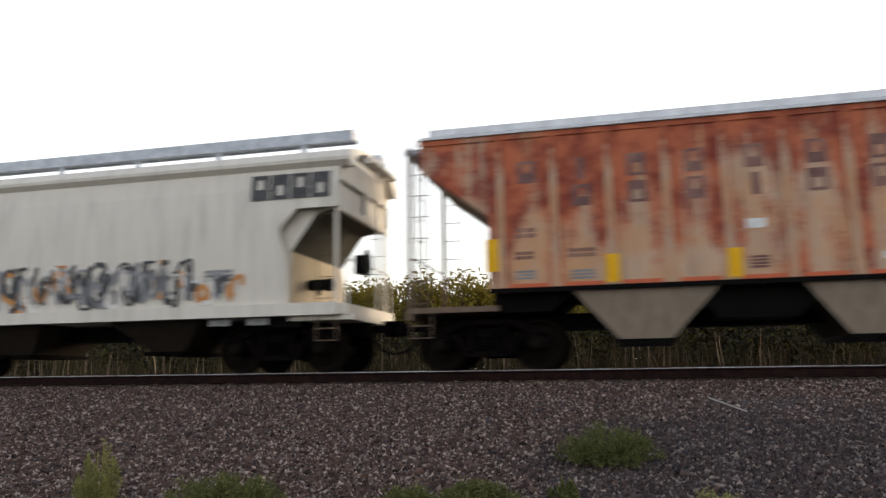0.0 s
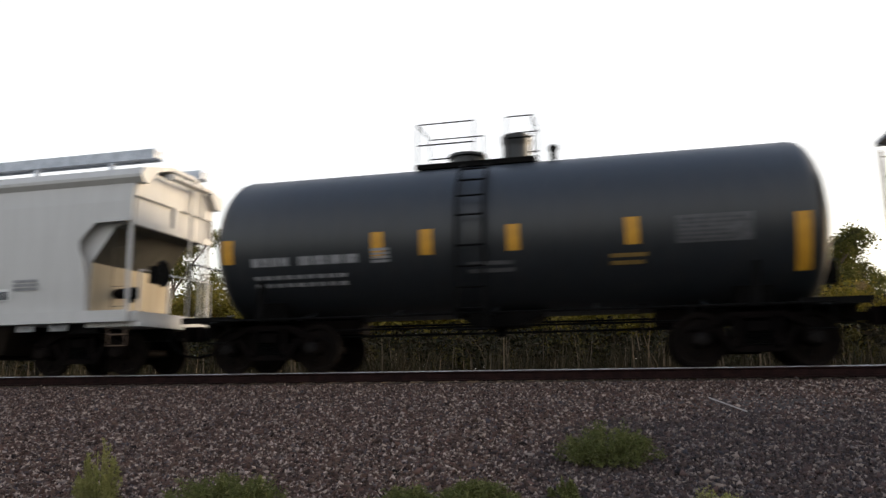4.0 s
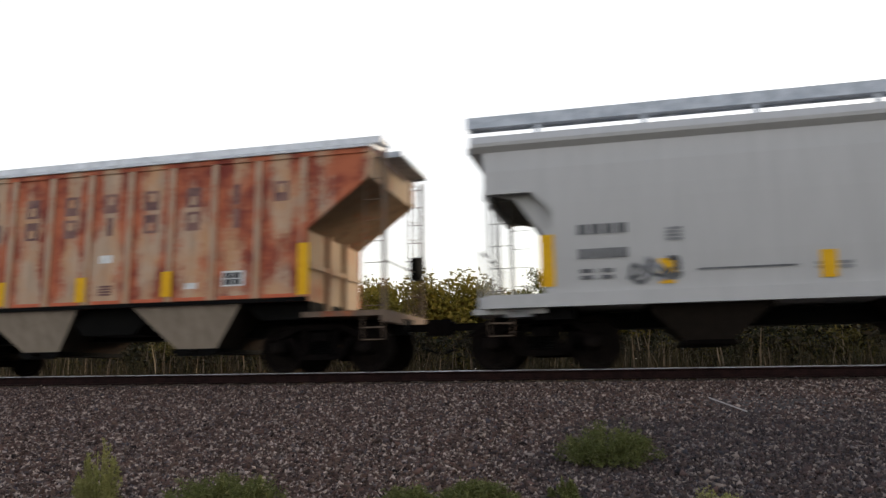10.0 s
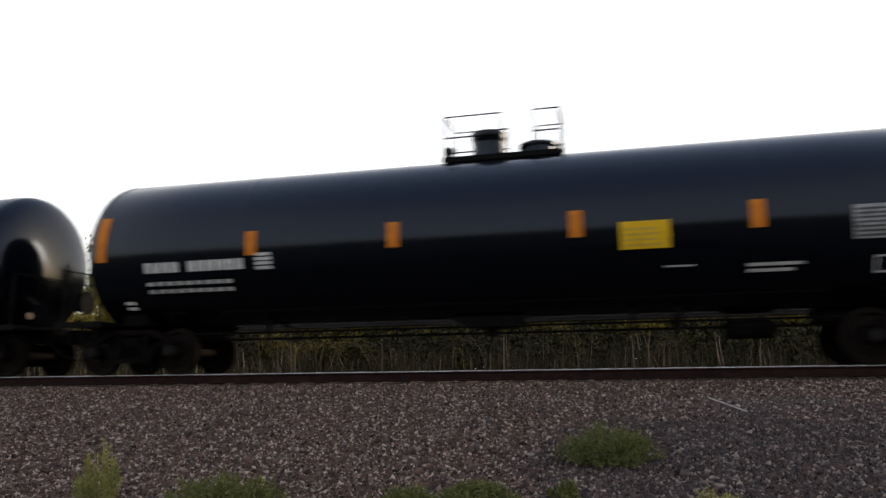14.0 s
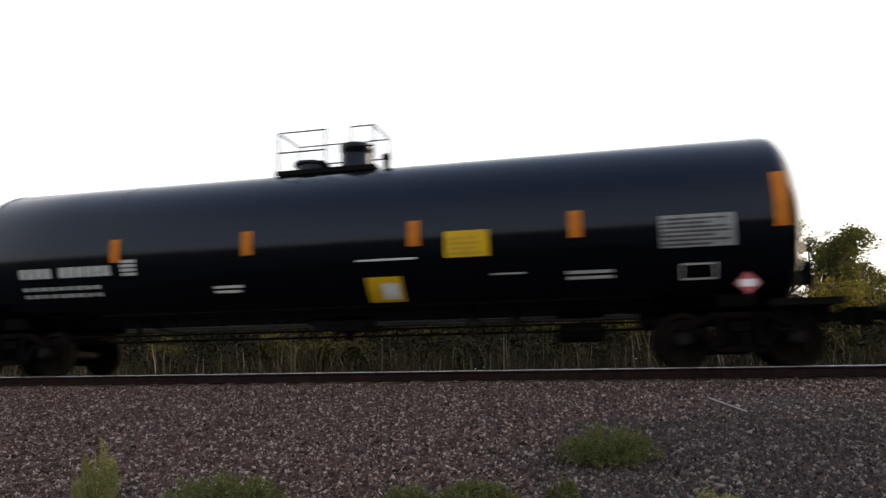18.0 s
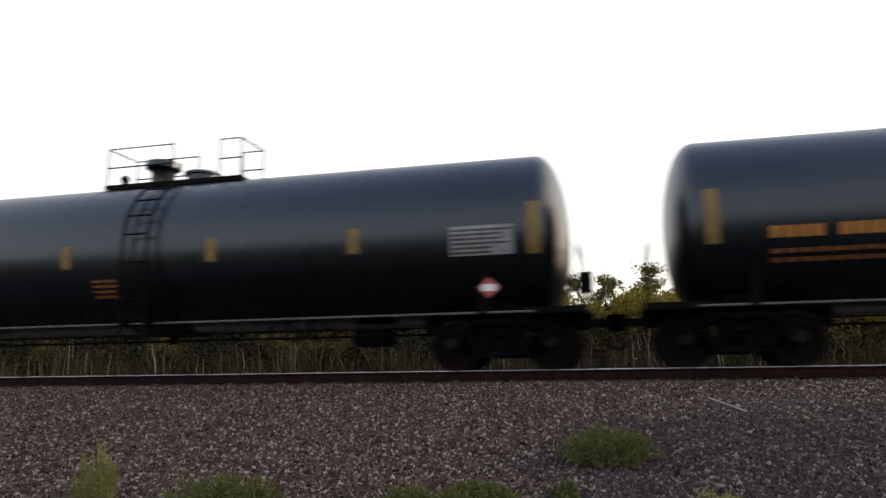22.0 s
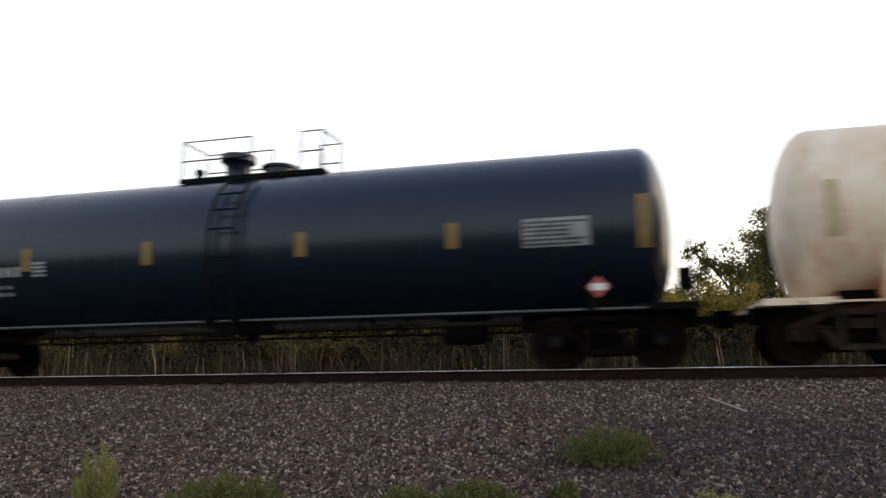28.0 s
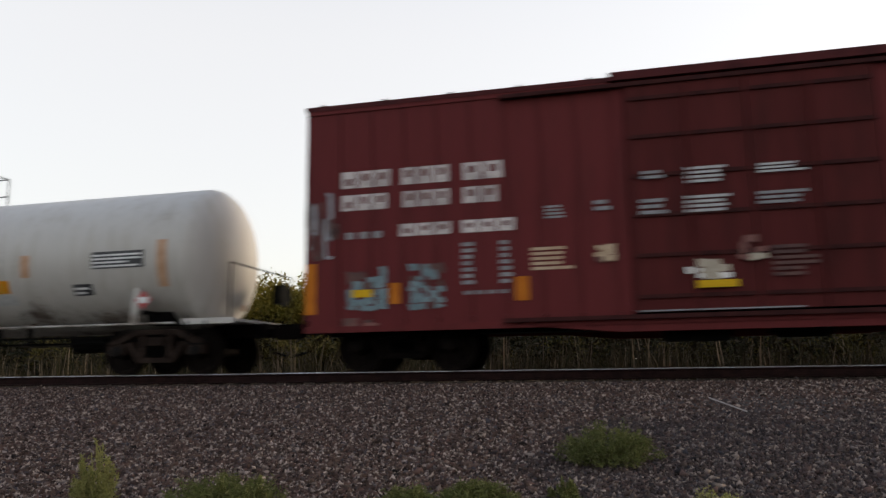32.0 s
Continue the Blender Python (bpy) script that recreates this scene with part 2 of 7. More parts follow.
# ---------------------------------------------------------------- mesh building
class Shape:
    """Collects vertices and faces of one mesh."""

    def __init__(self):
        self.v, self.f, self.mi = [], [], []

    def add(self, verts, faces, mi=0):
        k = len(self.v)
        self.v += [tuple(p) for p in verts]
        self.f += [tuple(i + k for i in f) for f in faces]
        self.mi += [mi] * len(faces)
        return self

    def box(self, x0, x1, y0, y1, z0, z1, mi=0):
        v = [(x, y, z) for x in (x0, x1) for y in (y0, y1) for z in (z0, z1)]
        return self.add(v, [(0, 1, 3, 2), (4, 6, 7, 5), (0, 4, 5, 1), (2, 3, 7, 6), (0, 2, 6, 4), (1, 5, 7, 3)], mi)

    def prism(self, poly, y0, y1, mi=0):
        """A polygon in x, z carried from y0 to y1."""
        n = len(poly)
        v = [(x, y0, z) for x, z in poly] + [(x, y1, z) for x, z in poly]
        f = [tuple(range(n)), tuple(reversed(range(n, 2 * n)))]
        f += [(i, n + i, n + (i + 1) % n, (i + 1) % n) for i in range(n)]
        return self.add(v, f, mi)

    def prism_x(self, poly, x0, x1, mi=0):
        """A polygon in y, z carried from x0 to x1."""
        n = len(poly)
        v = [(x0, y, z) for y, z in poly] + [(x1, y, z) for y, z in poly]
        f = [tuple(range(n)), tuple(reversed(range(n, 2 * n)))]
        f += [(i, n + i, n + (i + 1) % n, (i + 1) % n) for i in range(n)]
        return self.add(v, f, mi)

    def loft(self, low, high, mi=0):
        """Two rings of equal length, capped."""
        n = len(low)
        f = [tuple(range(n)), tuple(reversed(range(n, 2 * n)))]
        f += [(i, n + i, n + (i + 1) % n, (i + 1) % n) for i in range(n)]
        return self.add(list(low) + list(high), f, mi)

    def rod(self, a, b, r, n=6, mi=0):
        a, b = Vector(a), Vector(b)
        d = (b - a).normalized()
        u = d.orthogonal().normalized()
        w = d.cross(u)
        ring = [u * math.cos(2 * math.pi * i / n) * r + w * math.sin(2 * math.pi * i / n) * r for i in range(n)]
        return self.loft([a + p for p in ring], [b + p for p in ring], mi)

    def pipe(self, pts, r, n=6, mi=0):
        """One tube swept along the points."""
        P = [Vector(p) for p in pts]
        ds = [(b - a).normalized() for a, b in zip(P, P[1:])]
        u = ds[0].orthogonal().normalized()
        v = []
        for i, p in enumerate(P):
            d = ds[0] if i == 0 else ds[-1] if i == len(P) - 1 else (ds[i - 1] + ds[i]).normalized()
            u = (u - d * u.dot(d)).normalized()
            w = d.cross(u)
            v += [p + (u * math.cos(2 * math.pi * j / n) + w * math.sin(2 * math.pi * j / n)) * r for j in range(n)]
        f = [tuple(range(n)), tuple(reversed(range(len(v) - n, len(v))))]
        for i in range(len(P) - 1):
            f += [(i * n + j, (i + 1) * n + j, (i + 1) * n + (j + 1) % n, i * n + (j + 1) % n) for j in range(n)]
        return self.add(v, f, mi)

    def lathe(self, prof, axis="y", c=(0, 0, 0), n=24, mi=0):
        """A profile of (radius, height) turned about an axis through c."""
        v, f = [], []
        for r, h in prof:
            for i in range(n):
                a, b = r * math.cos(2 * math.pi * i / n), r * math.sin(2 * math.pi * i / n)
                p = {"x": (h, a, b), "y": (a, h, b), "z": (a, b, h)}[axis]
                v.append((p[0] + c[0], p[1] + c[1], p[2] + c[2]))
        for j in range(len(prof) - 1):
            for i in range(n):
                k = (i + 1) % n
                f.append((j * n + i, j * n + k, (j + 1) * n + k, (j + 1) * n + i))
        f += [tuple(reversed(range(n))), tuple(range((len(prof) - 1) * n, len(prof) * n))]
        return self.add(v, f, mi)

    def slim(self, k):
        """Widens the bars of a row so that only narrow gaps are left."""
        for i in range(0, len(self.v), 4):
            w = (self.v[i + 1][0] - self.v[i][0]) * k * 2
            for j in (1, 2):
                x, y, z = self.v[i + j]
                self.v[i + j] = (x + w, y, z)
        return self

    def hug(self):
        """Lays a marking drawn at y = -1.53 on the curved side of a smooth hopper."""
        self.v = [(x, -float(np.interp(z, (1.24, 1.9, 2.5, 2.85, 3.14, 3.5, 3.98), (1.42, 1.475, 1.50, 1.51, 1.51, 1.50, 1.45))) - 0.016 + (y + 1.53), z) for x, y, z in self.v]
        return self

    def mesh(self, name, smooth=False):
        me = bpy.data.meshes.new(name)
        me.from_pydata(self.v, [], self.f)
        if any(self.mi):
            me.polygons.foreach_set("material_index", self.mi)
        bm = bmesh.new()
        bm.from_mesh(me)
        bmesh.ops.recalc_face_normals(bm, faces=bm.faces)
        bm.to_mesh(me)
        bm.free()
        if smooth:
            me.shade_smooth()
            me.set_sharp_from_angle(angle=radians(38))
        return me


KEPT = {}


def kept(key, make, smooth=False):
    """The mesh of that key, made once."""
    if key not in KEPT:
        KEPT[key] = make().mesh(key.split(":")[0], smooth)
    return KEPT[key]


def part(name, me, material, parent, label="", at=None):
    """Links a mesh as one object under a thing or a part; its materials belong to the object."""
    ob = new(name, me)
    mats = material if isinstance(material, (list, tuple)) else [material]
    while len(me.materials) < len(mats):
        me.materials.append(None)
    for i, m in enumerate(mats):
        ob.material_slots[i].link = "OBJECT"
        ob.material_slots[i].material = m
    ob.parent = parent
    if at is not None:
        ob.matrix_basis = at
    if label:
        tagged(ob, label)
    if name in SMALL_WRITING:
        tagged(ob, kind="stuff")
    return ob


SMALL_WRITING = {"data_block", "panel_text", "label_text", "small_text", "reporting_mark", "letter_block", "logo_block", "stem", "leaves", "data_plate_panel"}


def spray(me, material, parent, label):
    return tagged(part("graffiti", me, material, parent, label), kind="stuff")


def thing(name, label, category, group="", kind="", at=None):
    e = new(name)
    e.empty_display_size = 0.2
    if at is not None:
        e.matrix_basis = at
    return tagged(e, label, category, group, kind)

# ---------------------------------------------------------------- ground and track
PROFILE = [(-3000, -1.75), (-60, -1.7), (-20, -1.65), (-12.5, -1.55), (-10, -1.22), (-8.5, -0.98), (-5.5, -0.63), (-2.3, -0.30), (-1.75, -0.255),
           (-0.8, -0.235), (0.8, -0.235), (1.75, -0.255), (2.3, -0.30), (4.0, -0.55), (6.0, -0.5), (12, -0.6), (60, -0.8), (3000, -1.5)]


def ground_z(y):
    for (a, za), (b, zb) in zip(PROFILE, PROFILE[1:]):
        if a <= y <= b:
            return za + (zb - za) * (y - a) / (b - a)
    return PROFILE[-1][1]


def ground_material():
    m, t, b = tree_of("trackside_ground")
    v = coords(t)
    sep = t.nodes.new("ShaderNodeSeparateXYZ")
    t.links.new(v, sep.inputs[0])
    grit = fac_noise(t, v, 26, 4)
    patch = fac_noise(t, v, 0.8, 4)
    gravel = mix(t, ramp(t, grit, 0.35, 0.65), (0.016, 0.0125, 0.0115), (0.045, 0.035, 0.031))
    gravel = mix(t, ramp(t, patch, 0.5, 0.7), gravel, (0.06, 0.058, 0.06))
    soil = mix(t, ramp(t, fac_noise(t, v, 2.5, 5), 0.4, 0.6), (0.055, 0.045, 0.025), (0.035, 0.042, 0.016))
    y = math_node(t, "ABSOLUTE", math_node(t, "ADD", sep.outputs["Y"], 3.6))
    edge = math_node(t, "ADD", y, math_node(t, "MULTIPLY", math_node(t, "SUBTRACT", patch, 0.5), 2.0))
    t.links.new(mix(t, ramp(t, edge, 6.8, 8.0), gravel, soil), b.inputs["Base Color"])
    b.inputs["Roughness"].default_value = 0.95
    bumped(t, b, grit, 0.8, 0.03)
    return m


def build_ground():
    xs = [-3000, -900, -500, -250, -120, -60] + [-40 + 2 * i for i in range(31)] + [40, 60, 120, 250, 500, 900, 3000]
    ys = sorted({p[0] for p in PROFILE} | {-11.2, -9.2, -7, -4, -3.1, 3, 5, 8, 10, 18, 30, 100, 300, -100, -300, -35})
    v = []
    for y in ys:
        for x in xs:
            w = 0.03 if 2.5 < abs(y) < 30 and abs(x) < 50 else 0
            v.append((x, y, ground_z(y) + w * (noise.noise(Vector((x * 0.35, y * 0.35, 3))))))
    n = len(xs)
    f = [(j * n + i, j * n + i + 1, (j + 1) * n + i + 1, (j + 1) * n + i) for j in range(len(ys) - 1) for i in range(n - 1)]
    me = bpy.data.meshes.new("ground")
    me.from_pydata(v, [], f)
    me.shade_smooth()
    me.materials.append(ground_material())
    tagged(new("ground", me), "grey ballast slope running into weedy ground beside the track", "ground", kind="structure")


build_ground()

RAIL_POLY = [(-0.075, -0.185), (0.075, -0.185), (0.075, -0.172), (0.012, -0.155), (0.009, -0.05), (0.036, -0.038), (0.036, -0.006),
             (0.028, 0.0), (-0.028, 0.0), (-0.036, -0.006), (-0.036, -0.038), (-0.009, -0.05), (-0.012, -0.155), (-0.075, -0.172)]


def build_track():
    track = thing("railway_track", "single straight railway track with rust-brown rails on ballast", "railway track", kind="structure")
    for y in (-0.7525, 0.7525):
        s = Shape()
        s.prism_x([(a + y, b) for a, b in RAIL_POLY], -560, 560)
        rail = part("rail", s.mesh("rail"), RAIL_SIDE, track)
        h = Shape().prism_x([(y - 0.0375, -0.013), (y + 0.0375, -0.013), (y + 0.035, -0.005), (y + 0.028, 0.001), (y + 0.018, 0.0025), (y - 0.018, 0.0025), (y - 0.028, 0.001), (y - 0.035, -0.005)], -560, 560)
        part("rail_head", h.mesh("rail_head"), RAIL_HEAD, rail, "polished running surface of the rail")
    tie = kept("tie", lambda: Shape().box(-0.115, 0.115, -1.28, 1.28, -0.36, -0.192))
    plate = kept("tie_plate", lambda: Shape().box(-0.1, 0.1, -0.93, -0.57, -0.192, -0.1835).box(-0.1, 0.1, 0.57, 0.93, -0.192, -0.1835))
    for i in range(120):
        x = -42 + 0.55 * i
        o = part("tie", tie, TIE_WOOD, track, at=pose(x, 0, 0))
        part("tie_plate", plate, IRON, o)


build_track()

# ---------------------------------------------------------------- rolling stock: shared parts
WHEEL_R = 0.457
SPEED, GAIN = 14.832, 0.0353                     # metres a second at 16 s, and its growth a second


PAUSE_AT, PAUSE = 17.35, 0.497                  # the train stands still for one step here


def run(t):
    """How far the train has gone since 16 s."""
    return SPEED * (t - 16) + 0.5 * GAIN * (t - 16) ** 2 - (PAUSE if t > PAUSE_AT else 0.0)


WAGONS, WHEELSETS = [], []


def wheelset_mesh():
    s = Shape()
    for k in (-1, 1):
        y = 0.7525 * k
        prof = [(0.09, -0.10), (0.13, -0.09), (0.15, -0.03), (0.36, 0.0), (0.39, -0.06), (0.455, -0.06), (WHEEL_R, 0.0), (0.459, 0.045), (0.485, 0.055), (0.48, 0.075), (0.40, 0.075), (0.37, 0.03), (0.14, 0.02), (0.10, 0.05)]
        prof = [(r, y - k * h) for r, h in prof]
        s.lathe(prof, "y", n=28)
    s.lathe([(0.085, -1.02), (0.085, 1.02)], "y", n=10)
    # spoke-like cast marks show that it turns
    for k in (-1, 1):
        for a in (0.3, 2.4, 4.5):
            p = Vector((0.25 * math.cos(a), 0.81 * k, 0.25 * math.sin(a)))
            s.box(p.x - 0.03, p.x + 0.03, min(p.y, p.y - 0.05 * k), max(p.y, p.y - 0.05 * k), p.z - 0.03, p.z + 0.03)
    return s


def frame_mesh(k):
    """Cast side frame: top and bottom chords, columns, pedestal jaws."""
    s = Shape()
    y0, y1 = sorted((0.93 * k, 1.07 * k))
    s.prism([(-1.10, 0.56), (-0.78, 0.64), (-0.42, 0.80), (0.42, 0.80), (0.78, 0.64), (1.10, 0.56), (1.10, 0.62), (0.86, 0.74), (0.45, 0.90), (-0.45, 0.90), (-0.86, 0.74), (-1.10, 0.62)], y0, y1)
    s.prism([(-0.66, 0.62), (-0.40, 0.24), (0.40, 0.24), (0.66, 0.62), (0.56, 0.66), (0.34, 0.34), (-0.34, 0.34), (-0.56, 0.66)], y0, y1)
    for q in (-1, 1):
        a, b = sorted((0.26 * q, 0.36 * q))
        s.box(a, b, y0, y1, 0.30, 0.84)
        a, b = sorted((0.70 * q, 1.08 * q))
        s.prism([(a, 0.62), (a, 0.40), (a + 0.07, 0.40), (a + 0.09, 0.56), (b - 0.09, 0.56), (b - 0.07, 0.40), (b, 0.40), (b, 0.62)], y0, y1)
    return s


def spring_mesh():
    prof = []
    for j in range(6):
        prof += [(0.062, 0.34 + j * 0.04), (0.085, 0.36 + j * 0.04)]
    return Shape().lathe(prof + [(0.062, 0.58)], "z", n=10)


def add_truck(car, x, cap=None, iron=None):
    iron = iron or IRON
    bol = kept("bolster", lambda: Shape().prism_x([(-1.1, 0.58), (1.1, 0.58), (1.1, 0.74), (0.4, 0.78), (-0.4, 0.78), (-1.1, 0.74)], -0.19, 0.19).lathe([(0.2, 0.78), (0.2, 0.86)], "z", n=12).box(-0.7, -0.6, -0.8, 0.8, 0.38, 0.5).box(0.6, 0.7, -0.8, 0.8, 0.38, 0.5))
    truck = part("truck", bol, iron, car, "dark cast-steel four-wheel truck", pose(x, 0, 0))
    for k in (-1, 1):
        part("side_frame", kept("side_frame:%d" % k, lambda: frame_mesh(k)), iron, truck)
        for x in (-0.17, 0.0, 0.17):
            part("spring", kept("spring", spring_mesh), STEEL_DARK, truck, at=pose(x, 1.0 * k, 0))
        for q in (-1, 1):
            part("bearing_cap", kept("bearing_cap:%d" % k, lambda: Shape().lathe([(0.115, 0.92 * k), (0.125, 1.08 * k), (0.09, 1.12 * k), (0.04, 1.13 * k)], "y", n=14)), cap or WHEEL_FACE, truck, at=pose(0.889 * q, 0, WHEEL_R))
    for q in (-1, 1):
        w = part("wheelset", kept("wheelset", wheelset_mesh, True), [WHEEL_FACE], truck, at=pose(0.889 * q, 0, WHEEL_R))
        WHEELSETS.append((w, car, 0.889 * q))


def coupler_mesh(k, half, start):
    s = Shape()
    a, b = sorted((k * start, k * (half - 0.16)))
    s.box(a, b, -0.075, 0.075, 0.77, 0.91)
    h = k * half
    s.prism([(h - 0.22 * k, 0.68), (h + 0.06 * k, 0.68), (h + 0.06 * k, 0.99), (h - 0.22 * k, 0.99)], -0.16, -0.02)
    s.prism([(h - 0.24 * k, 0.72), (h - 0.02 * k, 0.72), (h - 0.02 * k, 0.96), (h - 0.24 * k, 0.96)], -0.02, 0.17)
    return s


def hose_mesh(k, half):
    y = -0.35 * k
    pts = [(k * (half - 0.6), y, 0.80), (k * (half - 0.4), y, 0.66), (k * (half - 0.2), y * 0.7, 0.42), (k * (half - 0.02), 0, 0.34)]
    return Shape().pipe(pts, 0.028, 7)


def add_ends(car, half, start, key):
    for k in (-1, 1):
        part("coupler", kept("coupler:%s%d" % (key, k), lambda: coupler_mesh(k, half, start)), IRON, car)
        part("air_hose", kept("air_hose:%s%d" % (key, k), lambda: hose_mesh(k, half)), STEEL_DARK, car)


def ladder_mesh(x, y, z0, z1, w, along="x", rungs=0.36, r=0.013):
    s = Shape()
    d = (w / 2, 0) if along == "x" else (0, w / 2)
    for k in (-1, 1):
        s.rod((x + k * d[0], y + k * d[1], z0), (x + k * d[0], y + k * d[1], z1), r * 1.5, 6)
    z = z0 + 0.08
    while z < z1:
        s.rod((x - d[0], y - d[1], z), (x + d[0], y + d[1], z), r, 5)
        z += rungs
    return s


def plate(x0, x1, z0, z1, y):
    """A flat marking on an upright side."""
    return Shape().add([(x0, y, z0), (x1, y, z0), (x1, y, z1), (x0, y, z1)], [(0, 1, 2, 3)])


def bars(x0, x1, z0, z1, y, rows=3, cols=1, gap=0.3, rnd=None):
    """Writing as plain bars."""
    s = Shape()
    hgt, wid = (z1 - z0) / rows, (x1 - x0) / cols
    for i in range(rows):
        for j in range(cols):
            e = (rnd.random() * 0.35 if rnd else 0) if cols == 1 else 0
            s.add([(x0 + j * wid, y, z0 + i * hgt), (x0 + (j + 1 - gap * (cols > 1)) * wid - e * (x1 - x0), y, z0 + i * hgt),
                   (x0 + (j + 1 - gap * (cols > 1)) * wid - e * (x1 - x0), y, z0 + (i + 1 - gap) * hgt), (x0 + j * wid, y, z0 + (i + 1 - gap) * hgt)], [(0, 1, 2, 3)])
    return s


def scrawl(x0, x1, z0, z1, y, seed, strokes, colours, width=0.09):
    """Spray-painted strokes: bent flat ribbons in several colours."""
    rnd = random.Random(seed)
    s = Shape()
    for i in range(strokes):
        cx = x0 + (x1 - x0) * (i + rnd.random()) / strokes
        cz = z0 + (z1 - z0) * (0.25 + 0.5 * rnd.random())
        h = (z1 - z0) * (0.25 + 0.3 * rnd.random())
        w = (x1 - x0) / strokes * (0.6 + 1.2 * rnd.random())
        a0, turn = rnd.random() * 6.28, rnd.choice((2.2, 3.5, 4.6, -2.8, -4.0))
        th = width * (0.5 + 0.8 * rnd.random())
        pts = []
        for j in range(9):
            a = a0 + turn * j / 8
            pts.append(Vector((min(max(cx + w * math.cos(a), x0), x1), min(max(cz + h * math.sin(a), z0), z1))))
        v, f = [], []
        for j, p in enumerate(pts):
            d = (pts[min(j + 1, 8)] - pts[max(j - 1, 0)])
            d = Vector((-d.y, d.x)).normalized() * th / 2 if d.length > 1e-4 else Vector((0, th / 2))
            yy = y - 0.0006 * (i % 9)
            v += [(p.x + d.x, yy, p.y + d.y), (p.x - d.x, yy, p.y - d.y)]
        f = [(2 * j, 2 * j + 1, 2 * j + 3, 2 * j + 2) for j in range(8)]
        s.add(v, f, rnd.randrange(colours))
    return s

def wisps(x0, x1, z0, z1, y, seed, count, colours):
    """Thin slanting strokes of spray paint that taper at both ends."""
    rnd = random.Random(seed)
    s = Shape()
    for i in range(count):
        x, z = rnd.uniform(x0, x1), z0 + (z1 - z0) * (0.1 + 0.8 * rnd.random())
        half, th, slope = rnd.uniform(0.14, 0.38), rnd.uniform(0.018, 0.055), rnd.uniform(-0.15, 0.55)
        half = min(half, (x1 - x0) * 0.5)
        x = min(max(x, x0 + half), x1 - half)
        bend = rnd.uniform(-0.07, 0.07)
        v = []
        for j in range(7):
            u = j / 3 - 1
            c = min(max(z + slope * u * half + bend * (1 - u * u), z0), z1)
            w = th * (1 - 0.9 * u * u)
            v += [(x + u * half, y - 0.0006 * (i % 9), c + w), (x + u * half + 0.02, y - 0.0006 * (i % 9), c - w)]
        s.add(v, [(2 * j, 2 * j + 1, 2 * j + 3, 2 * j + 2) for j in range(6)], rnd.randrange(colours))
    return s


def arches(spans, z0, z1, y, seed):
    """Round-shouldered letter shapes: a smoky fill under a thin dark top line."""
    rnd = random.Random(seed)
    s = Shape()
    for i, (a, b) in enumerate(spans):
        n, top, tilt = 10, z1 - 0.16 * rnd.random(), rnd.uniform(-0.10, 0.10)
        crest = []
        for q in range(n + 1):
            u = q / n
            rise = math.sin(math.pi * min(max(u, 0.05), 0.95)) ** 0.28 + rnd.uniform(-0.05, 0.05)
            crest.append((a + (b - a) * u + rnd.uniform(-0.02, 0.02), z0 + (top - z0) * (0.15 + 0.82 * rise) + tilt * (u - 0.5)))
        for q in range(n):
            (xa, za), (xb, zb) = crest[q], crest[q + 1]
            if rnd.random() < 0.62:
                s.add([(xa, y, z0), (xb + 0.002, y, z0), (xb + 0.002, y, zb), (xa, y, za)], [(0, 1, 2, 3)], 1 + (rnd.random() < 0.25))
            if 1 <= q <= n - 2:
                th = rnd.uniform(0.018, 0.038)
                s.add([(xa, y - 0.003, za - th), (xb, y - 0.003, zb - th), (xb, y - 0.003, zb + th), (xa, y - 0.003, za + th)], [(0, 1, 2, 3)], 0)
        for q in range(3):
            x, z = rnd.uniform(a, b - 0.2), rnd.uniform(z0 + 0.04, top - 0.15)
            w, th = rnd.uniform(0.15, 0.4), rnd.uniform(0.012, 0.026)
            s.add([(x, y - 0.004, z - th), (x + w, y - 0.004, z - th + 0.02), (x + w, y - 0.004, z + th + 0.02), (x, y - 0.004, z + th)], [(0, 1, 2, 3)], 0)
    return s


# ---------------------------------------------------------------- hopper cars
def add_running_gear(car, tc):
    for k in (-1, 1):
        add_truck(car, k * tc)


